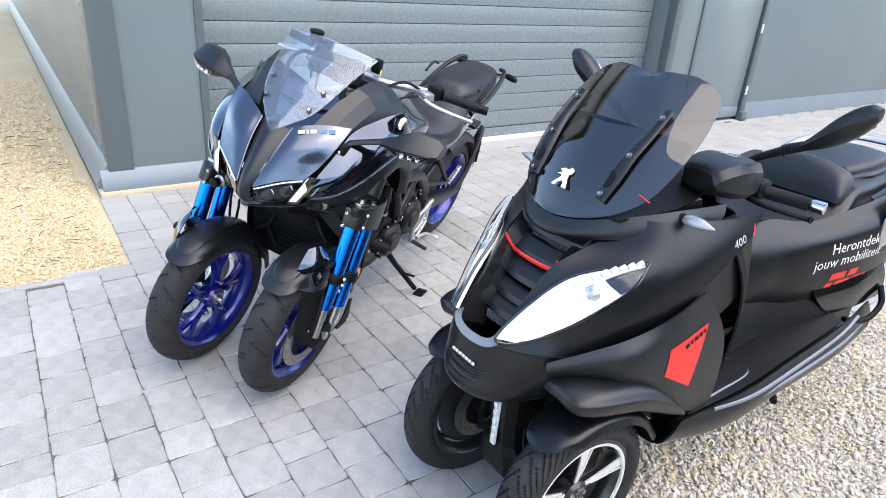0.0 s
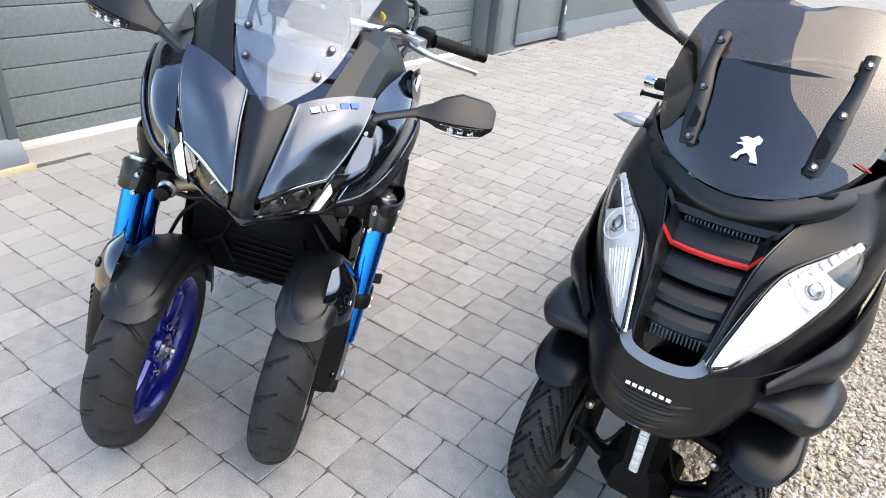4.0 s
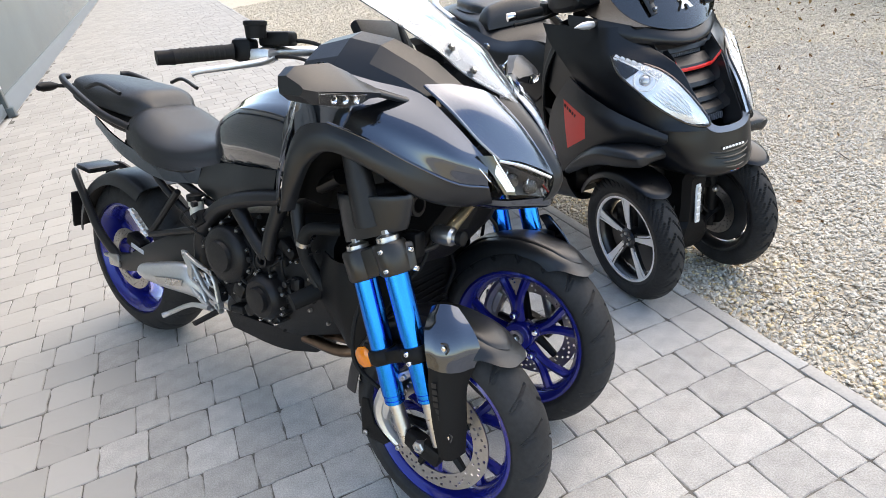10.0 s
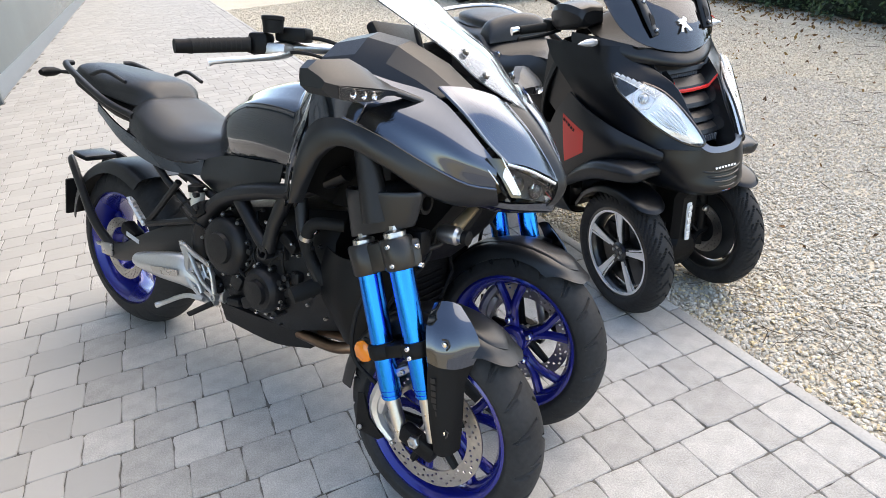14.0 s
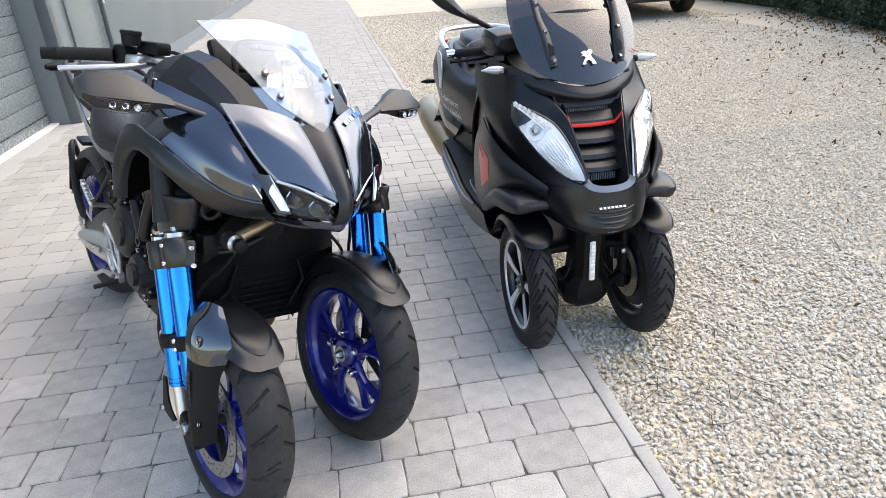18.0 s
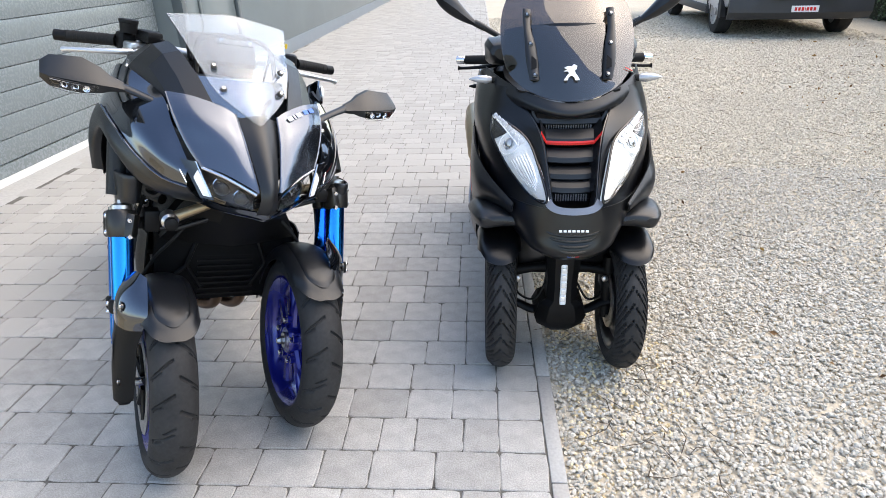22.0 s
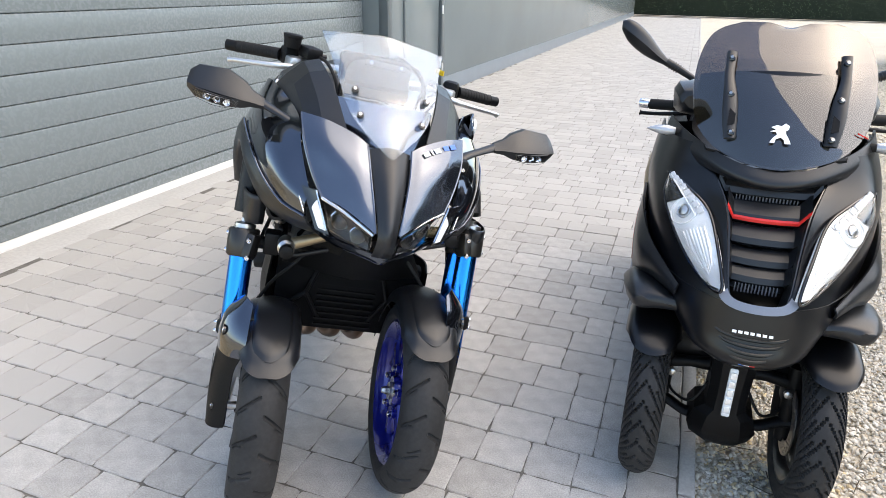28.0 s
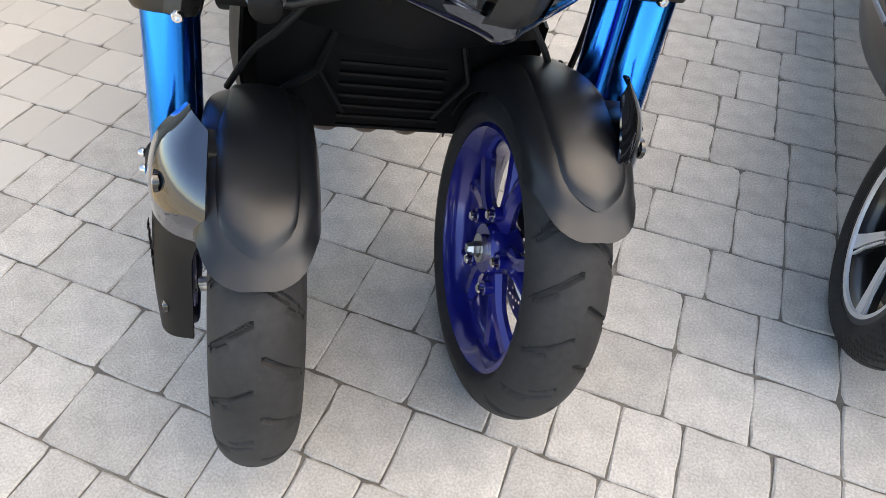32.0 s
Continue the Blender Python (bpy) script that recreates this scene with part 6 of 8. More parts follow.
for s in (-1, 1):
    part("frame_brace", tube([sy((-0.76, 0.185, 0.68), s), sy((-0.68, 0.20, 0.60), s), sy((-0.62, 0.205, 0.545), s)], [0.024, 0.02, 0.022], 10), M_frame, frame_ob)
    part("frame_brace", tube([sy((-0.55, 0.19, 0.72), s), sy((-0.60, 0.20, 0.62), s), sy((-0.62, 0.205, 0.545), s)], [0.024, 0.02, 0.022], 10), M_frame, frame_ob)
    part("engine_mount", lathe([(s * 0.17, 0.022), (s * 0.225, 0.022), (s * 0.225, 0.015), (s * 0.205, 0.013)], 18, "y", (-0.625, 0, 0.54)), M_frame, frame_ob)
    part("frame_brace", tube([sy((-0.50, 0.19, 0.72), s), sy((-0.47, 0.205, 0.60), s), sy((-0.42, 0.20, 0.50), s)], [0.020, 0.018, 0.020], 10, 10), M_frame, frame_ob)
    part("slider_stub", tube([sy((-0.40, 0.13, 0.50), s), sy((-0.46, 0.27, 0.465), s)], 0.024, 16), M_rubber, frame_ob)
    part("subframe_tube", tube([sy((-0.93, 0.13, 0.63), s), sy((-1.10, 0.135, 0.70), s), sy((-1.40, 0.12, 0.80), s)], 0.014, 10), M_frame, frame_ob)
    part("subframe_tube", tube([sy((-1.00, 0.13, 0.53), s), sy((-1.18, 0.14, 0.66), s), sy((-1.32, 0.13, 0.77), s)], 0.012, 10), M_frame, frame_ob)
    part("pillion_bracket", tube([sy((-1.10, 0.150, 0.665), s), sy((-1.20, 0.165, 0.56), s), sy((-1.26, 0.175, 0.50), s)], [0.012, 0.011, 0.012], 8), M_frame, frame_ob)
    part("pillion_bracket", tube([sy((-1.00, 0.150, 0.555), s), sy((-1.14, 0.165, 0.525), s), sy((-1.26, 0.175, 0.50), s)], [0.014, 0.011, 0.012], 8), M_frame, frame_ob)
    part("pillion_peg", tube([sy((-1.262, 0.180, 0.495), s), sy((-1.30, 0.20, 0.575), s), sy((-1.305, 0.203, 0.59), s)], [0.016, 0.014, 0.008], 8, 0, 0.6), M_silver, moto, "folded silver pillion footpeg")
    for k in range(6):
        part("peg_tooth", box(sy((-1.268 - 0.006 * k, 0.186 + 0.003 * k, 0.508 + 0.0145 * k), s), (0.034, 0.018, 0.005), 0.001, rot(0, 25, 0)), M_silver, moto)
    hp = part("footrest_bracket", side_plate([(-1.035, 0.492), (-1.012, 0.492), (-0.985, 0.452), (-1.000, 0.375), (-1.018, 0.380), (-1.008, 0.440), (-1.030, 0.470)], s * 0.205, 0.012, 0.003), M_silver, moto, "silver cast lattice footrest bracket")
    for pts, r in ((((-1.02, 0.484), (-0.960, 0.458), (-0.905, 0.442), (-0.882, 0.415), (-0.872, 0.335)), 0.0085), (((-1.01, 0.380), (-0.975, 0.345), (-0.905, 0.310), (-0.865, 0.318)), 0.011), (((-0.985, 0.455), (-0.955, 0.405), (-0.925, 0.370), (-0.875, 0.345)), 0.008), (((-1.005, 0.40), (-0.960, 0.378), (-0.935, 0.335)), 0.008), (((-0.925, 0.435), (-0.905, 0.400), (-0.885, 0.395)), 0.006)):
        part("bracket_strut", tube([sy((x, 0.205, z), s) for x, z in pts], r, 8, 14, 0.8), M_silver, hp)
    part("bracket_eye", lathe([(s * 0.196, 0.014), (s * 0.214, 0.014), (s * 0.214, 0.008), (s * 0.205, 0.007)], 16, "y", (-0.875, 0, 0.335)), M_silver, hp)
    for x, z in ((-1.022, 0.482), (-0.972, 0.400), (-0.890, 0.420), (-0.965, 0.345)):
        bolt(hp, sy((x, 0.209, z), s), 0.0065, "y", s, M_steel, 0.006)
    part("heel_guard", side_plate([(-0.985, 0.455), (-1.012, 0.485), (-1.004, 0.395), (-0.965, 0.378)], s * 0.199, 0.004, 0.001), M_silver, hp)
    part("footpeg", tube([sy((-0.880, 0.20, 0.315), s), sy((-0.890, 0.29, 0.300), s)], [0.014, 0.012], 10, 0, 0.6), M_rubber, moto, "black rubber footpeg")
    part("pedal", tube([sy((-0.905, 0.222, 0.325), s), sy((-0.99, 0.228, 0.318), s), sy((-1.09, 0.236, 0.272), s), sy((-1.118, 0.255, 0.258), s)], [0.009, 0.008, 0.008, 0.010], 8, 14), M_silver, moto, "silver foot lever")
    # radiator side shroud
    part("radiator_shroud", panel([[sy((-0.40, 0.190, 0.60), s), sy((-0.31, 0.235, 0.60), s), sy((-0.21, 0.225, 0.60), s)], [sy((-0.42, 0.200, 0.48), s), sy((-0.31, 0.245, 0.48), s), sy((-0.215, 0.230, 0.48), s)], [sy((-0.36, 0.180, 0.36), s), sy((-0.29, 0.225, 0.36), s), sy((-0.225, 0.215, 0.375), s)]][::-s], 12, 10, 0.005), M_black, moto, "black radiator side shroud")
    part("hose", tube([sy((-0.36, 0.17, 0.66), s), sy((-0.43, 0.215, 0.66), s), sy((-0.455, 0.215, 0.60), s), sy((-0.44, 0.205, 0.54), s), sy((-0.37, 0.20, 0.48), s)], 0.017, 12, 22), M_rubber, moto, "black radiator hose")
    part("hose_clip", tube([sy((-0.452, 0.216, 0.625), s), sy((-0.456, 0.216, 0.613), s)], 0.0195, 14), M_steel, moto)
# radiator with bars
rad = part("radiator", box((-0.235, 0, 0.49), (0.04, 0.42, 0.25), 0.008, rot(0, 8, 0)), M_mesh, moto, "black radiator behind its guard")
for k in range(11):
    part("fin", box((-0.208 - 0.012 * (k - 5) * 0.2, 0, 0.40 + 0.018 * k), (0.006, 0.17, 0.005)), M_black, rad)
for s in (-1, 1):
    part("guard_bar", tube([sy((-0.200, 0.09, 0.585), s), sy((-0.195, 0.12, 0.50), s), sy((-0.205, 0.075, 0.42), s)], 0.007, 8), M_black, rad)
    part("guard_bar", tube([sy((-0.195, 0.12, 0.50), s), sy((-0.205, 0.20, 0.43), s)], 0.007, 8), M_black, rad)
part("headstock", tube([(-0.20, 0, 0.66), (-0.34, 0, 0.98)], [0.06, 0.05], 16), M_frame, moto)
part("airbox", box((-0.36, 0, 0.80), (0.24, 0.26, 0.22), 0.03), M_black, moto)
# exhaust
for k, y in enumerate((-0.07, 0.0, 0.07)):
    part("exhaust_header", tube([(-0.36, y * 1.2, 0.44), (-0.315, y * 1.15, 0.38), (-0.335, y * 1.1, 0.305), (-0.43, y * 1.2 - 0.03, 0.262), (-0.62, y * 0.8 - 0.03, 0.245)], 0.018, 14, 26), M_bronze, moto, "heat-tinted exhaust header pipe")
part("exhaust_box", loft([[(-0.58, y, z) for y, z in ((-0.08, 0.20), (0.08, 0.20), (0.09, 0.24), (0.08, 0.27), (-0.08, 0.27), (-0.09, 0.24))], [(-0.72, y, z) for y, z in ((-0.11, 0.19), (0.09, 0.19), (0.10, 0.24), (0.09, 0.285), (-0.11, 0.285), (-0.12, 0.24))], [(-0.92, y, z) for y, z in ((-0.13, 0.22), (0.08, 0.22), (0.09, 0.26), (0.08, 0.30), (-0.13, 0.30), (-0.14, 0.26))]], True, 18, 10), M_engine, moto)
part("silencer", loft([[(x, y + w * b, z + h * a) for a, b in ((-1, 0.5), (-0.3, 1), (0.6, 0.9), (1, 0.2), (0.9, -0.6), (0.1, -1), (-0.8, -0.7))] for x, y, z, w, h in ((-0.90, -0.13, 0.31, 0.026, 0.028), (-0.96, -0.158, 0.352, 0.036, 0.046), (-1.03, -0.182, 0.383, 0.042, 0.054), (-1.12, -0.198, 0.385, 0.042, 0.047), (-1.21, -0.208, 0.382, 0.036, 0.033), (-1.262, -0.212, 0.382, 0.028, 0.022))], True, 24, 20), M_silver, moto, "short tapered silver exhaust silencer")
part("heat_shield", panel([[(-1.02, -0.232, 0.398), (-1.08, -0.243, 0.396), (-1.145, -0.248, 0.390)], [(-1.03, -0.230, 0.374), (-1.08, -0.242, 0.372), (-1.135, -0.246, 0.370)]], 8, 6, 0.003), M_steel, moto)
part("tail_pipe", lathe([(0, 0.020), (-0.012, 0.020), (-0.012, 0.015), (0.01, 0.014)], 20, "x", (-1.258, -0.212, 0.382)), M_black, moto)
fr = part("rear_reservoir", lathe([(0, 0.022), (0.05, 0.024), (0.052, 0.026), (0.065, 0.026), (0.067, 0.02)], 18, "z", (-0.985, -0.165, 0.605)), M_resv, moto, "milky rear brake fluid reservoir")
part("reservoir_cap", lathe([(0.050, 0.027), (0.068, 0.027), (0.070, 0.022)], 18, "z", (-0.985, -0.165, 0.605)), M_black, fr)
part("shock", tube([(-1.02, 0, 0.44), (-1.10, 0, 0.70)], 0.035, 14), M_engine, moto)
# side stand
st = part("side_stand", tube([(-0.74, 0.14, 0.30), (-0.78, 0.20, 0.22), (-0.85, 0.305, 0.098)], [0.016, 0.013, 0.012], 10), M_black, moto, "black side stand resting on the pavers")
part("stand_foot", box((-0.868, 0.330, 0.080), (0.065, 0.05, 0.010), 0.003, rot(12.5, 0, 0)), M_black, st)
part("stand_spur", tube([(-0.80, 0.235, 0.18), (-0.81, 0.30, 0.185)], 0.006, 8), M_black, st)
# small bolts and fittings over the engine side
for k in range(46):
    x, z = r8.uniform(-0.98, -0.40), r8.uniform(0.30, 0.70)
    q = (x, -(0.205 + 0.02 * math.sin(9 * x) - 0.10 * abs(z - 0.47)), z)
    bolt(eng, q, r8.uniform(0.004, 0.0065), "y", -1, r8.choice([M_steel, M_chrome, M_frame]), 0.010)
for k in range(12):
    x, z = r8.uniform(-0.95, -0.42), r8.uniform(0.34, 0.66)
    part("hose_clip", lathe([(-0.198, 0.010), (-0.212, 0.010), (-0.214, 0.006)], 8, "y", (x, 0, z)), r8.choice([M_steel, M_rubber, M_frame]), eng)
# belly wires
for k in range(10):
    x, z = r8.uniform(-1.05, -0.5), r8.uniform(0.5, 0.68)
    part("cable", tube([(x, -0.175, z), (x + r8.uniform(-0.06, 0.06), -0.205, z - 0.05), (x + r8.uniform(-0.08, 0.08), -0.18, z - 0.11)], 0.004, 6, 10), M_rubber, eng)
# ---- three-wheeled scooter ----
MS = Matrix.Translation((0.032, 0.13, 0)) @ Matrix.Rotation(radians(-90), 4, "Z")
scoot = thing("scooter", MS, "matte black three-wheeled scooter with red accents parked upright", "scooter")
M_rimblack = mat("black_wheel_paint", (0.012, 0.012, 0.013), 0.3, coat=0.4, grain=0.08, scale=300)
M_polish = mat("polished_spoke", (0.88, 0.88, 0.89), 0.42, metal=0.6, grain=0.08, scale=200)
M_trimgrey = mat("grey_trim_paint", (0.20, 0.215, 0.25), 0.35, metal=0.3, grain=0.08, scale=300)


def waisted(bm, s):
    """Draws the flank in where the rider's leg passes."""
    for v in bm.verts:
        pts = ((-2.0, 1.0), (-1.70, 1.03), (-1.45, 1.08), (-1.20, 0.98), (-0.95, 0.83), (-0.80, 0.74), (-0.64, 0.82), (-0.40, 1.0), (0.0, 1.0))
        for (x0, f0), (x1, f1) in zip(pts, pts[1:]):
            if x0 <= v.co.x <= x1:
                v.co.y *= f0 + (f1 - f0) * (v.co.x - x0) / (x1 - x0)
                break
    return bm


def pair(name, bm, material, label="", smooth=40):
    m = mirrored(bm)
    return part(name, bm, material, scoot, label, smooth), part(name, m, material, scoot, label, smooth)


def scooter_wheel(cx, cy, cz, R, half, rr, s, name, label):
    w = part(name, lathe([(cy - half * 0.78, rr + 0.006), (cy - half * 0.82, rr - 0.004), (cy - half * 0.7, rr - 0.012), (cy - 0.015, rr - 0.026), (cy + 0.015, rr - 0.026), (cy + half * 0.7, rr - 0.012), (cy + half * 0.82, rr - 0.004), (cy + half * 0.78, rr + 0.006), (cy + 0.03, rr - 0.014), (cy - 0.03, rr - 0.014)], 64, "y", (cx, 0, cz), True), M_rimblack, scoot, label)
    part("tyre", tyre_bm(R, half, rr - 0.002, (cx, cy, cz), chevron_tread, 0.0085, 700, 44), M_tyre, w, "black scooter tyre with a chevron tread")
    yo = cy + s * half * 0.66
    part("rim_lip", lathe([(yo, rr - 0.002), (yo + s * 0.007, rr - 0.003), (yo + s * 0.006, rr - 0.014), (yo, rr - 0.015)], 64, "y", (cx, 0, cz), True), M_polish, w)
    part("hub", lathe([(yo - s * 0.05, 0.035), (yo - s * 0.012, 0.038), (yo - s * 0.004, 0.030), (yo - s * 0.004, 0.012), (yo, 0.010), (yo, 0.002)], 24, "y", (cx, 0, cz)), M_rimblack, w)
    for k in range(5):
        a = radians(72 * k + 20)
        ca, sa = math.cos(a), math.sin(a)
        r2 = rr - 0.008
        # broad blade: a dark cast body with a split bright face
        for nm, m_, o, edges in (("spoke", M_rimblack, -0.004, ((0.034, -0.40, 0.40), (0.075, -0.22, 0.20), (0.12, -0.155, 0.13), (r2, -0.15, 0.15))),
                                 ("spoke_face", M_polish, 0.0, ((0.040, -0.30, 0.04), (0.075, -0.19, 0.035), (0.12, -0.150, 0.04), (r2, -0.150, 0.055))),
                                 ("spoke_face", M_polish, 0.0, ((0.058, 0.07, 0.16), (0.085, 0.07, 0.14), (0.12, 0.075, 0.115), (r2, 0.095, 0.135)))):
            secs = []
            for i, (rad_, d0, d1) in enumerate(edges):
                yy = yo + s * (o - (0.012, 0.007, 0.003, 0.0)[i])
                P_ = lambda d, y_: Vector((cx + rad_ * math.cos(a + d), y_, cz + rad_ * math.sin(a + d)))
                secs.append([P_(d0, yy), P_(d1, yy), P_(d1, yy - s * 0.012), P_(d0, yy - s * 0.012)])
            part(nm, add_loft(bmesh.new(), secs), m_, w, "polished spoke face" if o == 0 else "", 20)
        part("wheel_nut", lathe([(yo - s * 0.004, 0.006), (yo + s * 0.001, 0.006), (yo + s * 0.002, 0.003)], 6, "y", (cx + 0.021 * ca, 0, cz + 0.021 * sa)), M_steel, w)
    part("inner_dish", lathe([(cy - s * 0.022, 0.030), (cy - s * 0.030, 0.060), (cy - s * 0.026, 0.110), (cy - s * 0.014, 0.138), (cy - s * 0.010, 0.138), (cy - s * 0.020, 0.105), (cy - s * 0.022, 0.060)], 40, "y", (cx, 0, cz), True), M_rimblack, w)
    part("brake_disc", ring_disc(0.06, 0.10, 0.004, (cx, cy - s * 0.040, cz), seg=96), M_disc, w, "drilled brake disc inside the wheel")
    return w


for s in (-1, 1):
    scooter_wheel(0.0, s * 0.21, 0.242, 0.242, 0.050, 0.170, s, "front_wheel", "black wheel with five polished spokes")
    # mudguard that rides with the wheel
    rows = []
    for a in (52, 58, 70, 88, 108, 130, 150):
        wd = 0.070 if a < 120 else 0.064
        k = 0.268 if a < 55 else 0.273
        rows.append([((k - d) * math.cos(t), s * 0.215 + wd * v, 0.242 + (k - d) * math.sin(t)) for v, d in ((-1.05, 0.030), (-0.92, 0.010), (-0.6, 0.001), (0, -0.002), (0.6, 0.001), (0.92, 0.010), (1.05, 0.030)) for t in (radians(a + 17 * abs(v) ** 3 * max(0.0, (90 - a) / 38)),)])
    part("front_mudguard", panel(rows, 24, 30, 0.004), M_satin, scoot, "satin black mudguard over the wheel")
    # broad fixed visor above it
    q = lambda x, y, z: (x, s * y, z)
    secs = []
    for x, y0, y1, zb, zt in ((0.112, 0.165, 0.262, 0.572, 0.594), (0.098, 0.140, 0.284, 0.556, 0.606), (0.040, 0.150, 0.306, 0.545, 0.615), (-0.070, 0.190, 0.320, 0.527, 0.602), (-0.160, 0.225, 0.320, 0.488, 0.560), (-0.235, 0.250, 0.314, 0.448, 0.502), (-0.285, 0.262, 0.304, 0.420, 0.448)):
        secs.append([q(x, y, z) for y, z in ((y0, zt - 0.012), ((y0 + y1) / 2, zt), (y1 - 0.022, zt - 0.006), (y1 - 0.004, (zt + zb) / 2 + 0.012), (y1, (zt + zb) / 2), (y1 - 0.018, zb), ((y0 + y1) / 2, zb + 0.006), (y0, zb + 0.010))])
    part("side_fin", loft(secs, True, 28, 26), M_matte, scoot, "dark grey visor fin over the front mudguard")
    # wing with the red sticker, running forward into the nose
    rows = [[q(0.118, 0.174, 0.648), q(0.020, 0.236, 0.692), q(-0.050, 0.270, 0.722), q(-0.150, 0.294, 0.765), q(-0.236, 0.298, 0.806)],
            [q(0.124, 0.178, 0.636), q(0.030, 0.246, 0.664), q(-0.040, 0.290, 0.680), q(-0.160, 0.306, 0.700), q(-0.322, 0.306, 0.710)],
            [q(0.112, 0.178, 0.622), q(0.025, 0.240, 0.630), q(-0.045, 0.284, 0.625), q(-0.175, 0.306, 0.620), q(-0.375, 0.304, 0.610)],
            [q(0.060, 0.190, 0.604), q(-0.020, 0.230, 0.590), q(-0.080, 0.264, 0.565), q(-0.200, 0.298, 0.530), q(-0.395, 0.298, 0.480)],
            [q(-0.020, 0.195, 0.575), q(-0.080, 0.225, 0.555), q(-0.140, 0.250, 0.520), q(-0.240, 0.284, 0.460), q(-0.400, 0.284, 0.392)]]
    wing = part("leg_wing", panel(rows[::s], 30, 22, 0.006), M_matte, scoot, "dark grey side wing with a red sticker")
    bm = bmesh.new()
    corners = ((-0.135, 0.684), (-0.264, 0.724), (-0.254, 0.540), (-0.142, 0.606))
    grid = [[bm.verts.new((0, 0, 0)) for _ in range(9)] for _ in range(9)]
    for i_ in range(9):
        for j_ in range(9):
            a_, b_ = i_ / 8, j_ / 8
            p_ = [(corners[0][k_] * (1 - a_) + corners[1][k_] * a_) * (1 - b_) + (corners[3][k_] * (1 - a_) + corners[2][k_] * a_) * b_ for k_ in (0, 1)]
            grid[i_][j_].co = (p_[0], 0, p_[1])
    for i_ in range(8):
        for j_ in range(8):
            bm.faces.new((grid[i_][j_], grid[i_ + 1][j_], grid[i_ + 1][j_ + 1], grid[i_][j_ + 1]))
    part("red_sticker", drape(bm, wing, s), M_redp, wing, "red sticker with dark marks")
    m = basis((-0.222, s * 0.3125, 0.692), (-1.0, 0.0, 0.42), (0.42, 0, 1)) if s > 0 else basis((-0.222, -0.3125, 0.692), (1.0, 0, -0.42), (0.42, 0, 1))
    lb = print_bars(wing, m, 0.075, 0.012, M_black, (0.7, 0.4, 0.7, 0.5, 0.4), 0.3, "lettering_bar")
    bm = bmesh.new()
    bm.from_mesh(lb.data)
    drape(bm, wing, s, 0.0028).to_mesh(lb.data)
    bm.free()

# front cowl, split at the grille
rows = []
for z, pts in ((0.965, ((-0.090, 0.150), (-0.105, 0.178), (-0.140, 0.216), (-0.205, 0.240), (-0.310, 0.268), (-0.430, 0.278))),
               (0.905, ((-0.047, 0.130), (-0.066, 0.170), (-0.108, 0.228), (-0.175, 0.260), (-0.265, 0.284), (-0.365, 0.292))),
               (0.845, ((0.058, 0.093), (0.016, 0.137), (-0.042, 0.222), (-0.115, 0.262), (-0.190, 0.284), (-0.270, 0.296))),
               (0.770, ((0.116, 0.079), (0.092, 0.112), (0.040, 0.186), (-0.040, 0.244), (-0.120, 0.272), (-0.190, 0.284))),
               (0.700, ((0.172, 0.070), (0.166, 0.088), (0.110, 0.142), (0.020, 0.212), (-0.070, 0.252), (-0.160, 0.272))),
               (0.655, ((0.198, 0.062), (0.186, 0.086), (0.125, 0.155), (0.040, 0.202), (-0.050, 0.240), (-0.150, 0.262)))):
    rows.append([(x, y, z) for x, y in pts])
cowl = pair("front_cowl", panel(rows, 28, 22, 0.005), M_satin, "satin black front cowl")
# lower nose under the grille
rows = []
for z, pts in ((0.660, ((0.204, 0), (0.199, 0.058), (0.182, 0.092), (0.122, 0.158), (-0.015, 0.232), (-0.200, 0.282), (-0.420, 0.294))),
               (0.620, ((0.212, 0), (0.206, 0.058), (0.176, 0.114), (0.105, 0.174), (-0.018, 0.222), (-0.180, 0.262), (-0.400, 0.28))),
               (0.575, ((0.222, 0), (0.214, 0.060), (0.176, 0.122), (0.100, 0.168), (-0.010, 0.200), (-0.160, 0.235), (-0.370, 0.26))),
               (0.530, ((0.238, 0), (0.226, 0.062), (0.180, 0.116), (0.090, 0.150), (-0.010, 0.170), (-0.140, 0.200), (-0.340, 0.23))),
               (0.505, ((0.216, 0), (0.204, 0.055), (0.150, 0.098), (0.060, 0.126), (-0.030, 0.140), (-0.140, 0.17), (-0.330, 0.20)))):
    rows.append([(x, -y, z) for x, y in reversed(pts)] + [(x, y, z) for x, y in pts[1:]])
part("nose", panel(rows, 40, 18, 0.005), M_satin, scoot, "satin black lower nose")
# V-shaped edge under the grille; its bright gloss highlight is put in as grey
part("grille_chin", panel([[(0.150, -0.076, 0.722), (0.186, -0.066, 0.682), (0.200, -0.045, 0.668), (0.206, 0, 0.665), (0.200, 0.045, 0.668), (0.186, 0.066, 0.682), (0.150, 0.076, 0.722)], [(0.158, -0.084, 0.716), (0.186, -0.088, 0.676), (0.206, -0.060, 0.652), (0.215, 0, 0.646), (0.206, 0.060, 0.652), (0.186, 0.088, 0.676), (0.158, 0.084, 0.716)]], 24, 6, 0.004), M_trimgrey, scoot, "edge under the grille, grey for its gloss highlight")
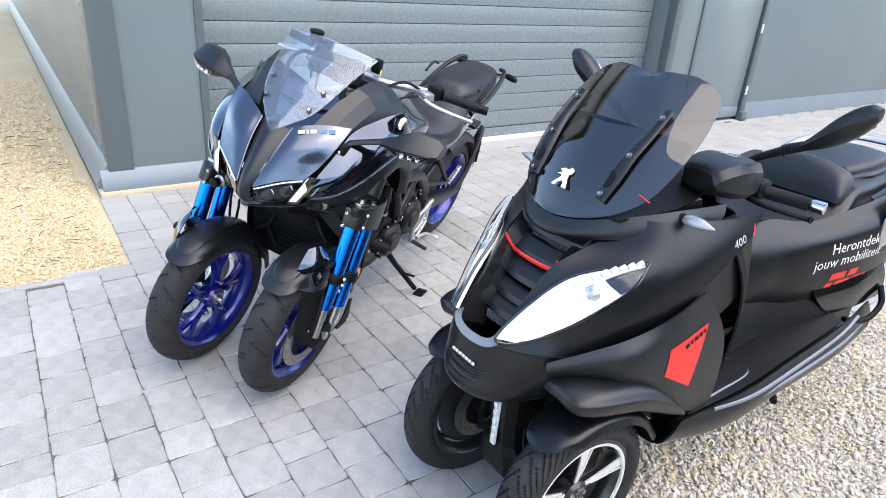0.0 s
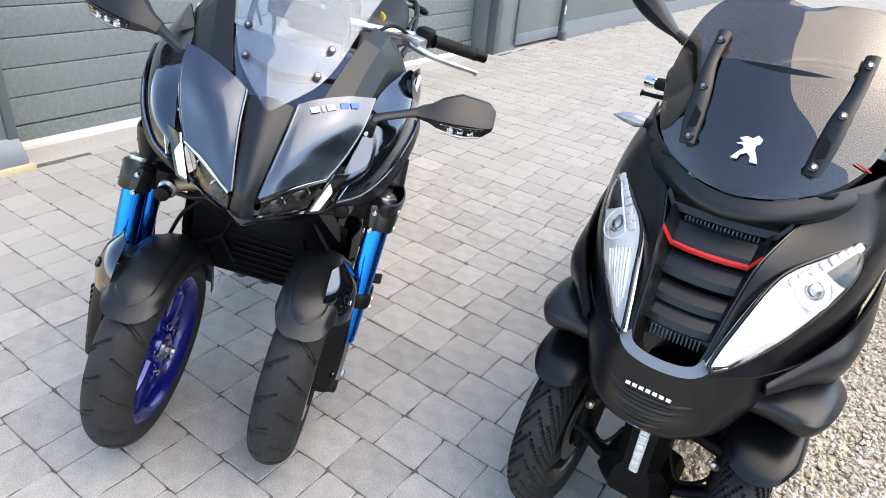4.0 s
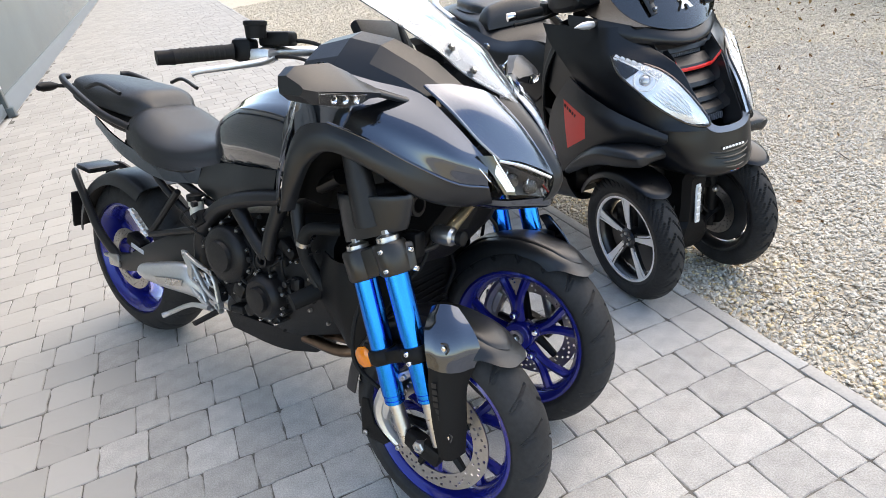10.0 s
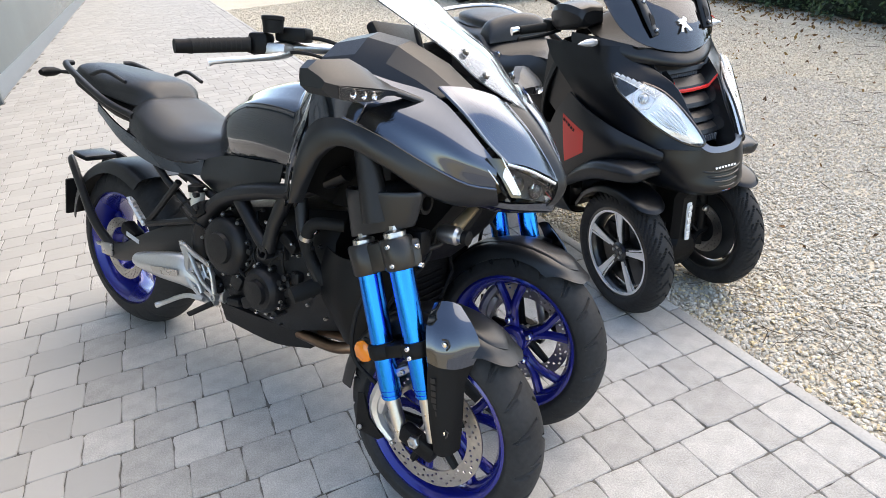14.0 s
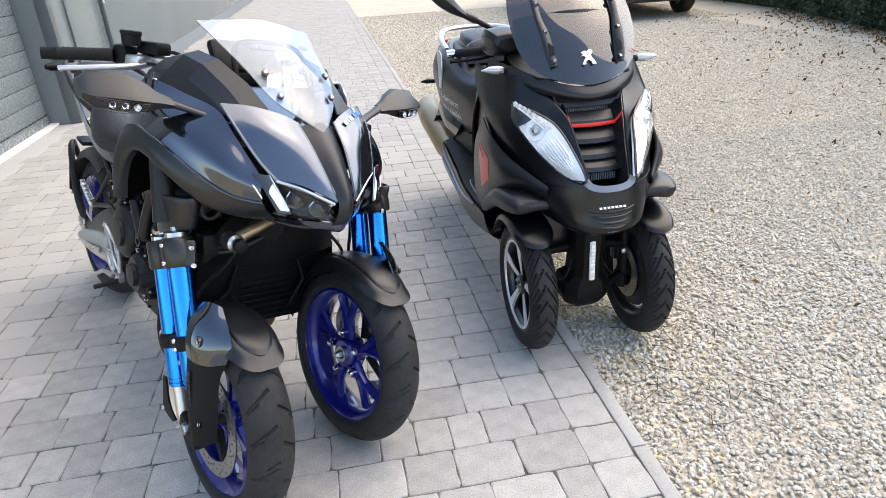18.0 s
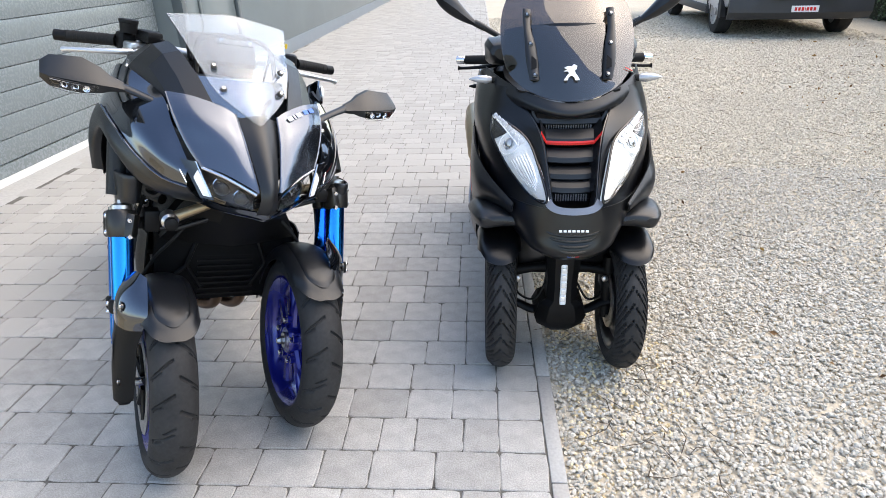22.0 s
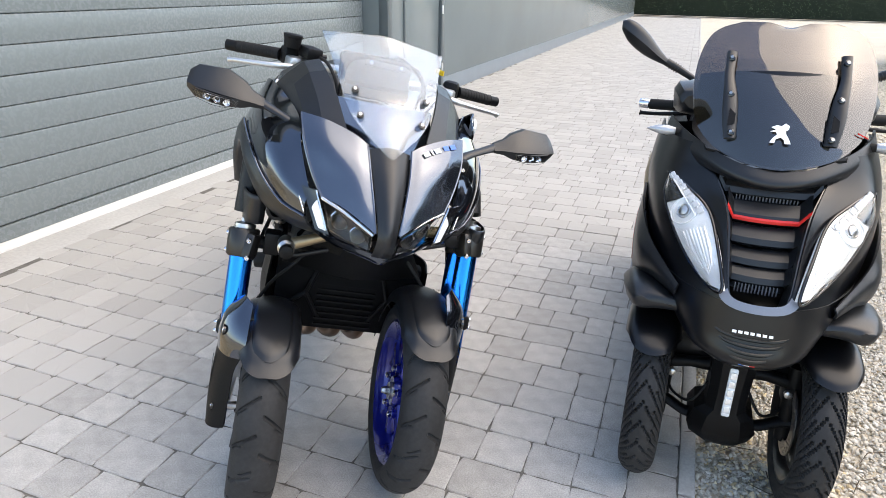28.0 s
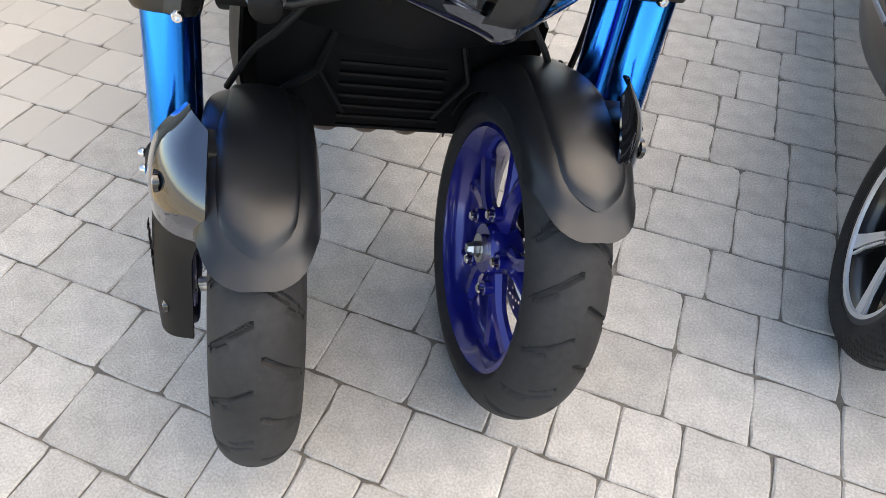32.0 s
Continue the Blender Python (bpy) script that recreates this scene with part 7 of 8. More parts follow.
# lower intake ribs, brand bar and small flag
for k in range(4):
    z, w = 0.588 - 0.016 * k, 0.100 - 0.012 * k
    part("intake_rib", tube([(0.186 + 0.008 * k, -w, z + 0.010), (0.216 + 0.006 * k, -w * 0.6, z - 0.002), (0.226 + 0.006 * k, 0, z - 0.005), (0.216 + 0.006 * k, w * 0.6, z - 0.002), (0.186 + 0.008 * k, w, z + 0.010)], 0.0045, 8, 20), M_satin, scoot)
print_bars(scoot, basis((0.2245, 0, 0.599), (0, 1, 0), (-0.5, 0, 0.9)), 0.088, 0.0068, M_white, (1, 1, 1, 1, 1, 1, 1), 0.45, "brand_bar")
for y, m_ in ((-0.012, M_redp), (0.0, M_white), (0.012, M_blue_print)):
    part("flag_stripe", box((0.238, -y, 0.522), (0.003, 0.0115, 0.005), 0.0004), m_, scoot)

# grille: dark back, sharp-edged louvres, side cheeks and red stripe
part("grille_back", panel([[(-0.095, -0.14, 0.915), (-0.095, 0, 0.915), (-0.095, 0.14, 0.915)], [(-0.02, -0.10, 0.79), (-0.02, 0, 0.79), (-0.02, 0.10, 0.79)], [(0.07, -0.075, 0.645), (0.07, 0, 0.645), (0.07, 0.075, 0.645)]], 8, 12, 0.004), M_rimblack, scoot)
for s in (-1, 1):
    edge = [(-0.047, s * 0.130, 0.905), (0.058, s * 0.093, 0.845), (0.116, s * 0.079, 0.770), (0.172, s * 0.070, 0.700), (0.198, s * 0.060, 0.660)]
    part("grille_cheek", panel([edge, [(x - 0.075, y * 0.97, z - 0.028) for x, y, z in edge]][::s], 20, 6, 0.003), M_rimblack, scoot)
LIPS = ((-0.012, 0.868, 0.100, -0.020, 0.898, 0.118), (0.034, 0.816, 0.074, 0.048, 0.852, 0.093), (0.062, 0.764, 0.070, 0.078, 0.790, 0.084), (0.090, 0.719, 0.064, 0.108, 0.746, 0.077), (0.118, 0.684, 0.058, 0.140, 0.706, 0.073))
for k, (xc, zc, yk, xe, ze, ye) in enumerate(LIPS):
    st = [(xe, -ye, ze), (xc - 0.002, -yk, zc + 0.001), (xc + 0.004, -yk * 0.5, zc), (xc + 0.005, 0, zc - 0.0005), (xc + 0.004, yk * 0.5, zc), (xc - 0.002, yk, zc + 0.001), (xe, ye, ze)]
    hh = 0.037 if k < 3 else 0.030
    secs = [[(x, y, z), (x - 0.004, y, z - 0.004), (x - 0.050, y, z + 0.004), (x - 0.060, y, z + hh * 0.8), (x - 0.036, y * 1.02, z + hh), (x - 0.006, y, z + 0.014)] for x, y, z in st]
    lv = part("louvre", add_loft(bmesh.new(), secs), M_matte, scoot, "matte black grille louvre", 25)
    if k == 1:
        bm = bmesh.new()
        add_loft(bm, [[(x + 0.003, y, z + 0.009), (x + 0.005, y, z + 0.004), (x + 0.004, y, z - 0.003), (x - 0.004, y, z - 0.0045)] for x, y, z in st])
        part("red_stripe", bm, M_redp, lv, "red grille stripe", 25)
for n_, x, z, h_ in ((19, -0.022, 0.856, 0.012), (13, 0.120, 0.668, 0.022)):
    for j in range(n_):
        part("grille_tooth", box((x, (j - (n_ - 1) / 2) * 0.0078, z), (0.006, 0.0026, h_)), M_trimgrey, scoot)

# headlights: bright backing, lamp rings, light row, ribbed reflector and a proud clear lens
for s in (-1, 1):
    q = lambda x, y, z: (x, s * y, z)
    nrm = Vector((0.70, s * 0.52, 0.48)).normalized()
    inner = [q(-0.093, 0.231, 0.880), q(-0.026, 0.180, 0.860), q(0.045, 0.128, 0.827), q(0.128, 0.099, 0.764), q(0.196, 0.078, 0.684)]
    outer = [q(-0.093, 0.233, 0.874), q(-0.050, 0.240, 0.832), q(0.014, 0.213, 0.778), q(0.080, 0.168, 0.720), q(0.150, 0.112, 0.676)]
    mid = [tuple((Vector(a) + Vector(b)) / 2 + nrm * (0.001 if i in (0, 4) else 0.004)) for i, (a, b) in enumerate(zip(inner, outer))]
    off = lambda rows_, d: [[tuple(Vector(p) + nrm * d) for p in r] for r in rows_]
    h = part("headlight", panel(off([inner, mid, outer], 0.007)[::s], 30, 12, 0.010), M_reflector, scoot, "large clear headlight with bright reflector")
    L_ = off([inner], 0.011) + off([mid], 0.026) + off([outer], 0.011)
    ln = part("lens_cover", panel(L_[::s], 30, 14, 0.002), M_lens, h, "clear headlight lens")
    ln.visible_shadow = False
    part("lamp_rim", tube([tuple(Vector(p) + nrm * 0.008) for p in inner + outer[::-1] + inner[:1]], 0.0040, 8, 70), M_gloss, h)
    tan = (Vector(mid[3]) - Vector(mid[1])).normalized()
    side = nrm.cross(tan).normalized()
    def at(a, b, d):
        """A point on the lamp: a along it, b from inner to outer edge, d before its face."""
        i = min(3, int(a * 4)); f = a * 4 - i
        p = Vector(inner[i]).lerp(Vector(inner[i + 1]), f)
        o = Vector(outer[i]).lerp(Vector(outer[i + 1]), f)
        return p.lerp(o, b) + nrm * (d + 0.004 * math.sin(math.pi * b))
    # dark wedge behind the light row
    part("lamp_mask", panel([[tuple(at(a, b, 0.010)) for b in (0.35, 0.65, 0.96)] for a in (0.03, 0.14, 0.26, 0.34)][::s], 8, 10, 0.001), M_gloss, h)
    for k in range(8):
        p = at(0.05 + 0.062 * k, 0.17, 0.012)
        part("lamp_cell", box((0, 0, 0), (0.006, 0.0175, 0.017), 0.003), M_paleguide, h).matrix_local = basis(p, nrm, tan)
    part("light_row_edge", tube([tuple(at(0.04 + 0.06 * k, 0.34, 0.012)) for k in range(9)], 0.002, 6, 20), M_drl, h)
    # one round bowl with its bulb, then flutes running down the reflector
    c = at(0.45, 0.56, 0.009)
    for r, w_, m_ in ((0.036, 0.0022, M_drl), (0.017, 0.0025, M_steel)):
        part("lamp_bowl", tube([c + (tan * math.cos(t) + side * math.sin(t)) * r for t in [2 * math.pi * i / 24 for i in range(25)]], w_, 6), m_, h)
    part("bulb_cap", tube([c - nrm * 0.003, c + nrm * 0.004, c + nrm * 0.008], [0.013, 0.012, 0.004], 18), M_steel, h)
    for k in range(7):
        b0 = 0.22 + 0.095 * k
        part("reflector_flute", tube([at(0.60, b0, 0.007), at(0.74, b0, 0.009), at(0.92 - 0.02 * abs(k - 3), 0.5 + (b0 - 0.5) * 0.8, 0.007)], [0.0022, 0.0034, 0.0018], 6, 8), M_drl if k % 2 else M_reflector, h)

# grey shroud round the screen foot and the screen
rows = [[(-0.300, -0.255, 1.000), (-0.190, -0.225, 0.990), (-0.090, -0.165, 0.968), (-0.018, -0.080, 0.942), (0.000, 0, 0.932), (-0.018, 0.080, 0.942), (-0.090, 0.165, 0.968), (-0.190, 0.225, 0.990), (-0.300, 0.255, 1.000)],
        [(-0.290, -0.262, 0.975), (-0.165, -0.228, 0.960), (-0.070, -0.165, 0.938), (0.002, -0.080, 0.915), (0.022, 0, 0.905), (0.002, 0.080, 0.915), (-0.070, 0.165, 0.938), (-0.165, 0.228, 0.960), (-0.290, 0.262, 0.975)],
        [(-0.270, -0.262, 0.950), (-0.150, -0.222, 0.930), (-0.060, -0.155, 0.916), (-0.008, -0.078, 0.902), (0.010, 0, 0.894), (-0.008, 0.078, 0.902), (-0.060, 0.155, 0.916), (-0.150, 0.222, 0.930), (-0.270, 0.262, 0.950)]]
part("screen_shroud", panel(rows, 40, 12, 0.005), M_matte, scoot, "dark grey shroud round the screen foot")
part("dash", panel([[(-0.06, -0.16, 0.965), (-0.02, 0, 0.945), (-0.06, 0.16, 0.965)], [(-0.22, -0.20, 0.985), (-0.20, 0, 1.00), (-0.22, 0.20, 0.985)], [(-0.34, -0.19, 1.02), (-0.32, 0, 1.06), (-0.34, 0.19, 1.02)], [(-0.40, -0.18, 0.96), (-0.38, 0, 0.98), (-0.40, 0.18, 0.96)]], 14, 14, 0.006), M_black, scoot)
rows = []
for z, x0, w in ((0.940, -0.006, 0.015), (0.950, -0.012, 0.080), (0.978, -0.026, 0.150), (1.025, -0.052, 0.195), (1.095, -0.100, 0.213), (1.160, -0.160, 0.213), (1.215, -0.222, 0.198), (1.248, -0.262, 0.168), (1.266, -0.282, 0.112)):
    rows.append([(x0 + 0.014 - 1.75 * (w * v) ** 2, w * v, z - 0.10 * (w * v) ** 2 - (0.012 * max(0, 1 - abs(v) * 2.2) if z > 1.26 else 0)) for v in (-1, -0.7, -0.4, 0, 0.4, 0.7, 1)])
lin = []
for z, x0, w in ((0.945, -0.010, 0.030), (0.955, -0.016, 0.085), (0.980, -0.028, 0.145), (1.025, -0.053, 0.186), (1.090, -0.097, 0.200), (1.135, -0.138, 0.200)):
    lin.append([(x0 - 0.001 - 1.75 * (w * v) ** 2, w * v, z - 0.10 * (w * v) ** 2 + (0.022 * (1 - v * v) if z > 1.13 else 0)) for v in (-1, -0.7, -0.4, 0, 0.4, 0.7, 1)])
part("screen_lining", panel(lin, 24, 20, 0.004), M_satin, scoot, "black lining behind the lower screen")
ws = part("windscreen", panel(rows, 26, 30, 0.004), M_smoke, scoot, "tall smoked acrylic windscreen")
ws.visible_shadow = False


def on_screen(y, z):
    """A point just before the screen's face at this y and z."""
    xs = ((0.94, -0.006), (0.95, -0.012), (0.978, -0.026), (1.025, -0.052), (1.095, -0.100), (1.160, -0.160), (1.215, -0.222), (1.266, -0.282))
    for (z0, a), (z1, b) in zip(xs, xs[1:]):
        if z <= z1:
            x = a + (b - a) * (z - z0) / (z1 - z0)
            break
    return Vector((x + 0.014 - 1.75 * y * y, y, z))


for s in (-1, 1):
    bar = [on_screen(s * 0.112, 0.995) + Vector((0.009, 0, 0.004)), on_screen(s * 0.119, 1.045) + Vector((0.010, 0, 0.005)), on_screen(s * 0.124, 1.09) + Vector((0.010, 0, 0.006)), on_screen(s * 0.132, 1.135) + Vector((0.010, 0, 0.007)), on_screen(s * 0.132, 1.185) + Vector((0.010, 0, 0.008))]
    b = part("screen_bracket", tube(bar, [0.015, 0.019, 0.017, 0.012, 0.013], 10, 24, 0.45), M_matte, scoot, "dark screen mounting bar")
    for y, z in ((0.111, 1.005), (0.123, 1.090), (0.131, 1.170)):
        p = on_screen(s * y, z) + Vector((0.016, 0, 0.010))
        d = Vector((0.78, s * 0.25, 0.55)).normalized()
        part("bracket_screw", tube([p - d * 0.004, p + d * 0.003, p + d * 0.005], [0.008, 0.008, 0.005], 14), M_gloss, b)
        part("screw_head", tube([p + d * 0.004, p + d * 0.0065], [0.0045, 0.004], 6), M_steel, b)
    p = on_screen(s * 0.115, 1.038) + Vector((0.016, 0, 0.010))
    part("bracket_recess", plate([(-0.008, -0.022), (0.009, -0.016), (0.009, 0.010), (-0.006, 0.024)], 0.002, basis(p, (0, 1, 0), (-0.5, 0, 0.85))), M_black, b)
# maker's emblem as a plain rearing shape
emb = basis(on_screen(0.0, 1.018) + Vector((0.006, 0, 0.004)), (0, 1, 0), (-0.62, 0, 0.78))
shape = [(-0.022, 0.016), (-0.010, 0.022), (0.000, 0.020), (0.008, 0.028), (0.018, 0.022), (0.016, 0.012), (0.010, 0.008), (0.012, -0.002), (0.018, -0.012), (0.024, -0.026), (0.010, -0.026), (0.008, -0.016), (0.000, -0.010), (-0.010, -0.016), (-0.012, -0.026), (-0.024, -0.026), (-0.016, -0.012), (-0.008, -0.002), (-0.012, 0.004), (-0.024, 0.004), (-0.012, 0.010)]
part("emblem", plate(shape, 0.002, emb), M_white, scoot, "small white maker's shape", smooth=0)
part("red_mark", box(on_screen(0.185, 1.02) + Vector((0.004, 0.002, 0)), (0.002, 0.030, 0.003), 0.0005, rot(-25, 0, 20)), M_redp, scoot)

# indicators
body_side = {}
for s in (-1, 1):
    q = lambda x, y, z: (x, s * y, z)
    ind = part("indicator", tube([q(-0.185, 0.218, 0.976), q(-0.180, 0.245, 0.977)], [0.011, 0.011], 12), M_rubber, scoot, "front indicator with a clear pointed lens")
    part("indicator_lens", tube([q(-0.180, 0.243, 0.977), q(-0.178, 0.262, 0.978), q(-0.177, 0.290, 0.980), q(-0.176, 0.318, 0.980)], [0.012, 0.017, 0.013, 0.002], 16, 0, 0.9), M_clearlens, ind, "clear indicator lens")
    # handlebar, grip, lever, mirror
    bar = part("handlebar", tube([q(-0.44, 0.0, 1.02), q(-0.46, 0.12, 1.015), q(-0.50, 0.21, 0.995), q(-0.535, 0.36, 0.990)], 0.012, 12, 20), M_black, scoot)
    g = part("grip", tube([q(-0.505, 0.225, 0.994), q(-0.508, 0.232, 0.994), q(-0.530, 0.335, 0.991)], [0.020, 0.017, 0.0165], 18), M_rubber, scoot, "black rubber grip")
    part("bar_end", tube([q(-0.530, 0.334, 0.991), q(-0.533, 0.342, 0.991), q(-0.538, 0.368, 0.990)], [0.012, 0.0155, 0.0155], 10), M_chrome, g)
    box_ = part("brake_housing", loft([[q(x, y0, z0), q(x, y0, z1), q(x, (y0 + y1) / 2, z1 + 0.006), q(x, y1 - 0.012, z1), q(x, y1, z1 - 0.020), q(x, y1 - 0.004, z0 + 0.016), q(x, y1 - 0.020, z0), q(x, (y0 + y1) / 2, z0 - 0.006)] for x, y0, y1, z0, z1 in ((-0.268, 0.150, 0.236, 1.030, 1.062), (-0.285, 0.142, 0.250, 1.016, 1.078), (-0.345, 0.136, 0.264, 1.002, 1.090), (-0.410, 0.140, 0.262, 0.995, 1.084), (-0.455, 0.158, 0.244, 0.998, 1.066), (-0.470, 0.172, 0.230, 1.005, 1.050))], True, 0, 18), M_matte, scoot, "dark brake fluid housing at the bar", 30)
    tx = moved(text_bm("ABS", 0.026), basis(q(-0.365, 0.176 if s > 0 else 0.222, 1.0955), (0, 1, 0), (-1, 0, 0)))
    part("lettering", tx, M_greyprint, box_, "", 0)
    part("switch_box", box(q(-0.500, 0.212, 0.998), (0.055, 0.05, 0.05), 0.010), M_black, scoot, "black switch housing")
    part("lever", tube([q(-0.46, 0.20, 0.985), q(-0.455, 0.25, 0.978), q(-0.475, 0.31, 0.970), q(-0.495, 0.355, 0.966), q(-0.497, 0.362, 0.966)], [0.008, 0.007, 0.006, 0.006, 0.010], 10, 22), M_black, scoot, "black lever with a ball end")
    mir = part("mirror", loft([[q(x + dx * a, y, z + h * b) for a, b in ((1, 0), (0.6, 0.8), (0, 1), (-0.8, 0.75), (-1, 0), (-0.8, -0.75), (0, -1), (0.6, -0.8))] for x, y, z, dx, h in ((-0.478, 0.296, 1.128, 0.012, 0.010), (-0.478, 0.325, 1.148, 0.024, 0.020), (-0.472, 0.360, 1.176, 0.030, 0.033), (-0.466, 0.395, 1.202, 0.031, 0.038), (-0.462, 0.425, 1.222, 0.026, 0.032), (-0.460, 0.446, 1.236, 0.012, 0.014))], True, 24, 16), M_matte, scoot, "dark oval mirror on a ribbed stalk")
    part("stalk", tube([q(-0.470, 0.190, 1.055), q(-0.475, 0.200, 1.075), q(-0.478, 0.250, 1.105), q(-0.478, 0.302, 1.132)], [0.014, 0.010, 0.011, 0.013], 12, 16), M_matte, mir)
    for k in range(4):
        a = k / 4
        part("stalk_rib", tube([q(-0.478, 0.262 + 0.03 * a, 1.111 + 0.0155 * a), q(-0.478, 0.265 + 0.03 * a, 1.1126 + 0.0155 * a)], 0.0145, 14), M_matte, mir)
    part("glass", panel([[q(-0.500, 0.340, 1.180), q(-0.500, 0.385, 1.222), q(-0.490, 0.428, 1.240)], [q(-0.502, 0.340, 1.148), q(-0.503, 0.390, 1.172), q(-0.492, 0.432, 1.205)]][::s], 8, 6, 0.003), M_chrome, mir)
    # recessed flank behind the cowl, leg shield, floor, sill and body side
    part("inner_flank", panel([[q(-0.425, 0.262, 0.955), q(-0.345, 0.274, 0.900), q(-0.255, 0.278, 0.840), q(-0.165, 0.268, 0.765), q(-0.140, 0.258, 0.690)], [q(-0.445, 0.282, 0.780), q(-0.400, 0.284, 0.740), q(-0.320, 0.280, 0.690), q(-0.220, 0.270, 0.640), q(-0.180, 0.258, 0.600)]][::-s], 18, 8, 0.004), M_satin, scoot)
    part("leg_shield", panel([[q(-0.36, 0.16, 0.98), q(-0.36, 0.25, 0.97), q(-0.30, 0.262, 0.965)], [q(-0.43, 0.17, 0.80), q(-0.44, 0.28, 0.78), q(-0.40, 0.302, 0.78)], [q(-0.44, 0.16, 0.60), q(-0.45, 0.27, 0.58), q(-0.42, 0.300, 0.56)], [q(-0.40, 0.14, 0.44), q(-0.42, 0.26, 0.42), q(-0.34, 0.286, 0.38)]][::s], 12, 16, 0.006), M_black, scoot)
    fl = part("floorboard", panel([[q(-0.33, 0.116, 0.440), q(-0.33, 0.212, 0.425), q(-0.33, 0.289, 0.400)], [q(-0.55, 0.125, 0.430), q(-0.55, 0.222, 0.428), q(-0.55, 0.307, 0.420)], [q(-0.80, 0.130, 0.445), q(-0.80, 0.223, 0.450), q(-0.80, 0.299, 0.440)], [q(-1.10, 0.140, 0.500), q(-1.10, 0.223, 0.500), q(-1.10, 0.296, 0.480)]][::-s], 12, 16, 0.010), M_black, scoot, "black floorboard with grey edging")
    part("foot_pad", panel([[q(-0.37, 0.193, 0.431), q(-0.37, 0.265, 0.419)], [q(-0.50, 0.198, 0.434), q(-0.50, 0.275, 0.427)], [q(-0.62, 0.205, 0.437), q(-0.62, 0.265, 0.433)]][::-s], 8, 10, 0.002), M_gloss, fl)
    part("pad_edge", tube([q(-0.365, 0.188, 0.434), q(-0.365, 0.270, 0.421), q(-0.50, 0.282, 0.429), q(-0.625, 0.272, 0.436), q(-0.62, 0.200, 0.440)], 0.0035, 8, 30), M_trimgrey, fl)
    part("sill", panel([[q(-0.30, 0.289, 0.402), q(-0.55, 0.311, 0.421), q(-0.80, 0.303, 0.440), q(-1.10, 0.299, 0.478), q(-1.30, 0.279, 0.505)], [q(-0.27, 0.285, 0.360), q(-0.54, 0.315, 0.355), q(-0.80, 0.311, 0.375), q(-1.12, 0.305, 0.400), q(-1.36, 0.281, 0.430)], [q(-0.26, 0.253, 0.318), q(-0.52, 0.280, 0.285), q(-0.80, 0.279, 0.300), q(-1.12, 0.279, 0.320), q(-1.38, 0.265, 0.36)], [q(-0.28, 0.145, 0.290), q(-0.52, 0.154, 0.250), q(-0.80, 0.149, 0.260), q(-1.10, 0.149, 0.28), q(-1.36, 0.140, 0.32)]][::s], 24, 14, 0.006), M_satin, scoot, "satin black sill under the floorboard")
    part("sill_line", tube([q(-0.42, 0.307, 0.402), q(-0.60, 0.322, 0.395), q(-0.85, 0.316, 0.412), q(-1.08, 0.312, 0.445), q(-1.20, 0.303, 0.482)], 0.0065, 8, 24), M_trimgrey, scoot)
    part("sill_line", tube([q(-0.66, 0.316, 0.365), q(-0.90, 0.318, 0.385), q(-1.15, 0.309, 0.405), q(-1.34, 0.286, 0.440)], 0.0065, 8, 24), M_trimgrey, scoot)
    body_side[s] = part("side_panel", waisted(panel([[q(-0.60, 0.125, 0.800), q(-0.78, 0.163, 0.830), q(-0.95, 0.209, 0.815), q(-1.15, 0.223, 0.850), q(-1.40, 0.209, 0.890), q(-1.70, 0.158, 0.900)],
                                     [q(-0.62, 0.163, 0.735), q(-0.80, 0.237, 0.765), q(-0.95, 0.268, 0.775), q(-1.15, 0.272, 0.795), q(-1.40, 0.256, 0.830), q(-1.74, 0.186, 0.850)],
                                     [q(-0.64, 0.186, 0.660), q(-0.80, 0.260, 0.690), q(-0.95, 0.279, 0.700), q(-1.15, 0.281, 0.715), q(-1.40, 0.265, 0.755), q(-1.75, 0.191, 0.800)],
                                     [q(-0.70, 0.205, 0.600), q(-0.85, 0.256, 0.615), q(-0.98, 0.272, 0.625), q(-1.15, 0.272, 0.640), q(-1.38, 0.256, 0.685), q(-1.72, 0.181, 0.755)],
                                     [q(-0.78, 0.200, 0.560), q(-0.90, 0.232, 0.548), q(-1.02, 0.244, 0.542), q(-1.18, 0.250, 0.545), q(-1.38, 0.234, 0.585), q(-1.68, 0.158, 0.720)]][::s], 30, 22, 0.006), s), M_satin, scoot, "satin black rear side panel with white slogan")
    part("tunnel_side", waisted(panel([[q(-0.40, 0.097, 0.74), q(-0.55, 0.111, 0.80), q(-0.75, 0.126, 0.825), q(-0.90, 0.149, 0.80)], [q(-0.42, 0.145, 0.60), q(-0.58, 0.164, 0.66), q(-0.76, 0.191, 0.67), q(-0.92, 0.219, 0.64)], [q(-0.38, 0.164, 0.50), q(-0.58, 0.193, 0.50), q(-0.82, 0.233, 0.51), q(-1.02, 0.256, 0.56)], [q(-0.36, 0.174, 0.435), q(-0.58, 0.217, 0.43), q(-0.84, 0.256, 0.45), q(-1.08, 0.274, 0.50)]][::s], 20, 16, 0.006), s), M_satin, scoot)
    part("lower_panel", waisted(panel([[q(-0.98, 0.260, 0.605), q(-1.15, 0.268, 0.620), q(-1.34, 0.251, 0.650)], [q(-1.00, 0.279, 0.560), q(-1.18, 0.283, 0.570), q(-1.36, 0.265, 0.590)], [q(-1.08, 0.279, 0.500), q(-1.22, 0.279, 0.510), q(-1.38, 0.265, 0.520)]][::s], 12, 10, 0.006), s), M_gloss, scoot)
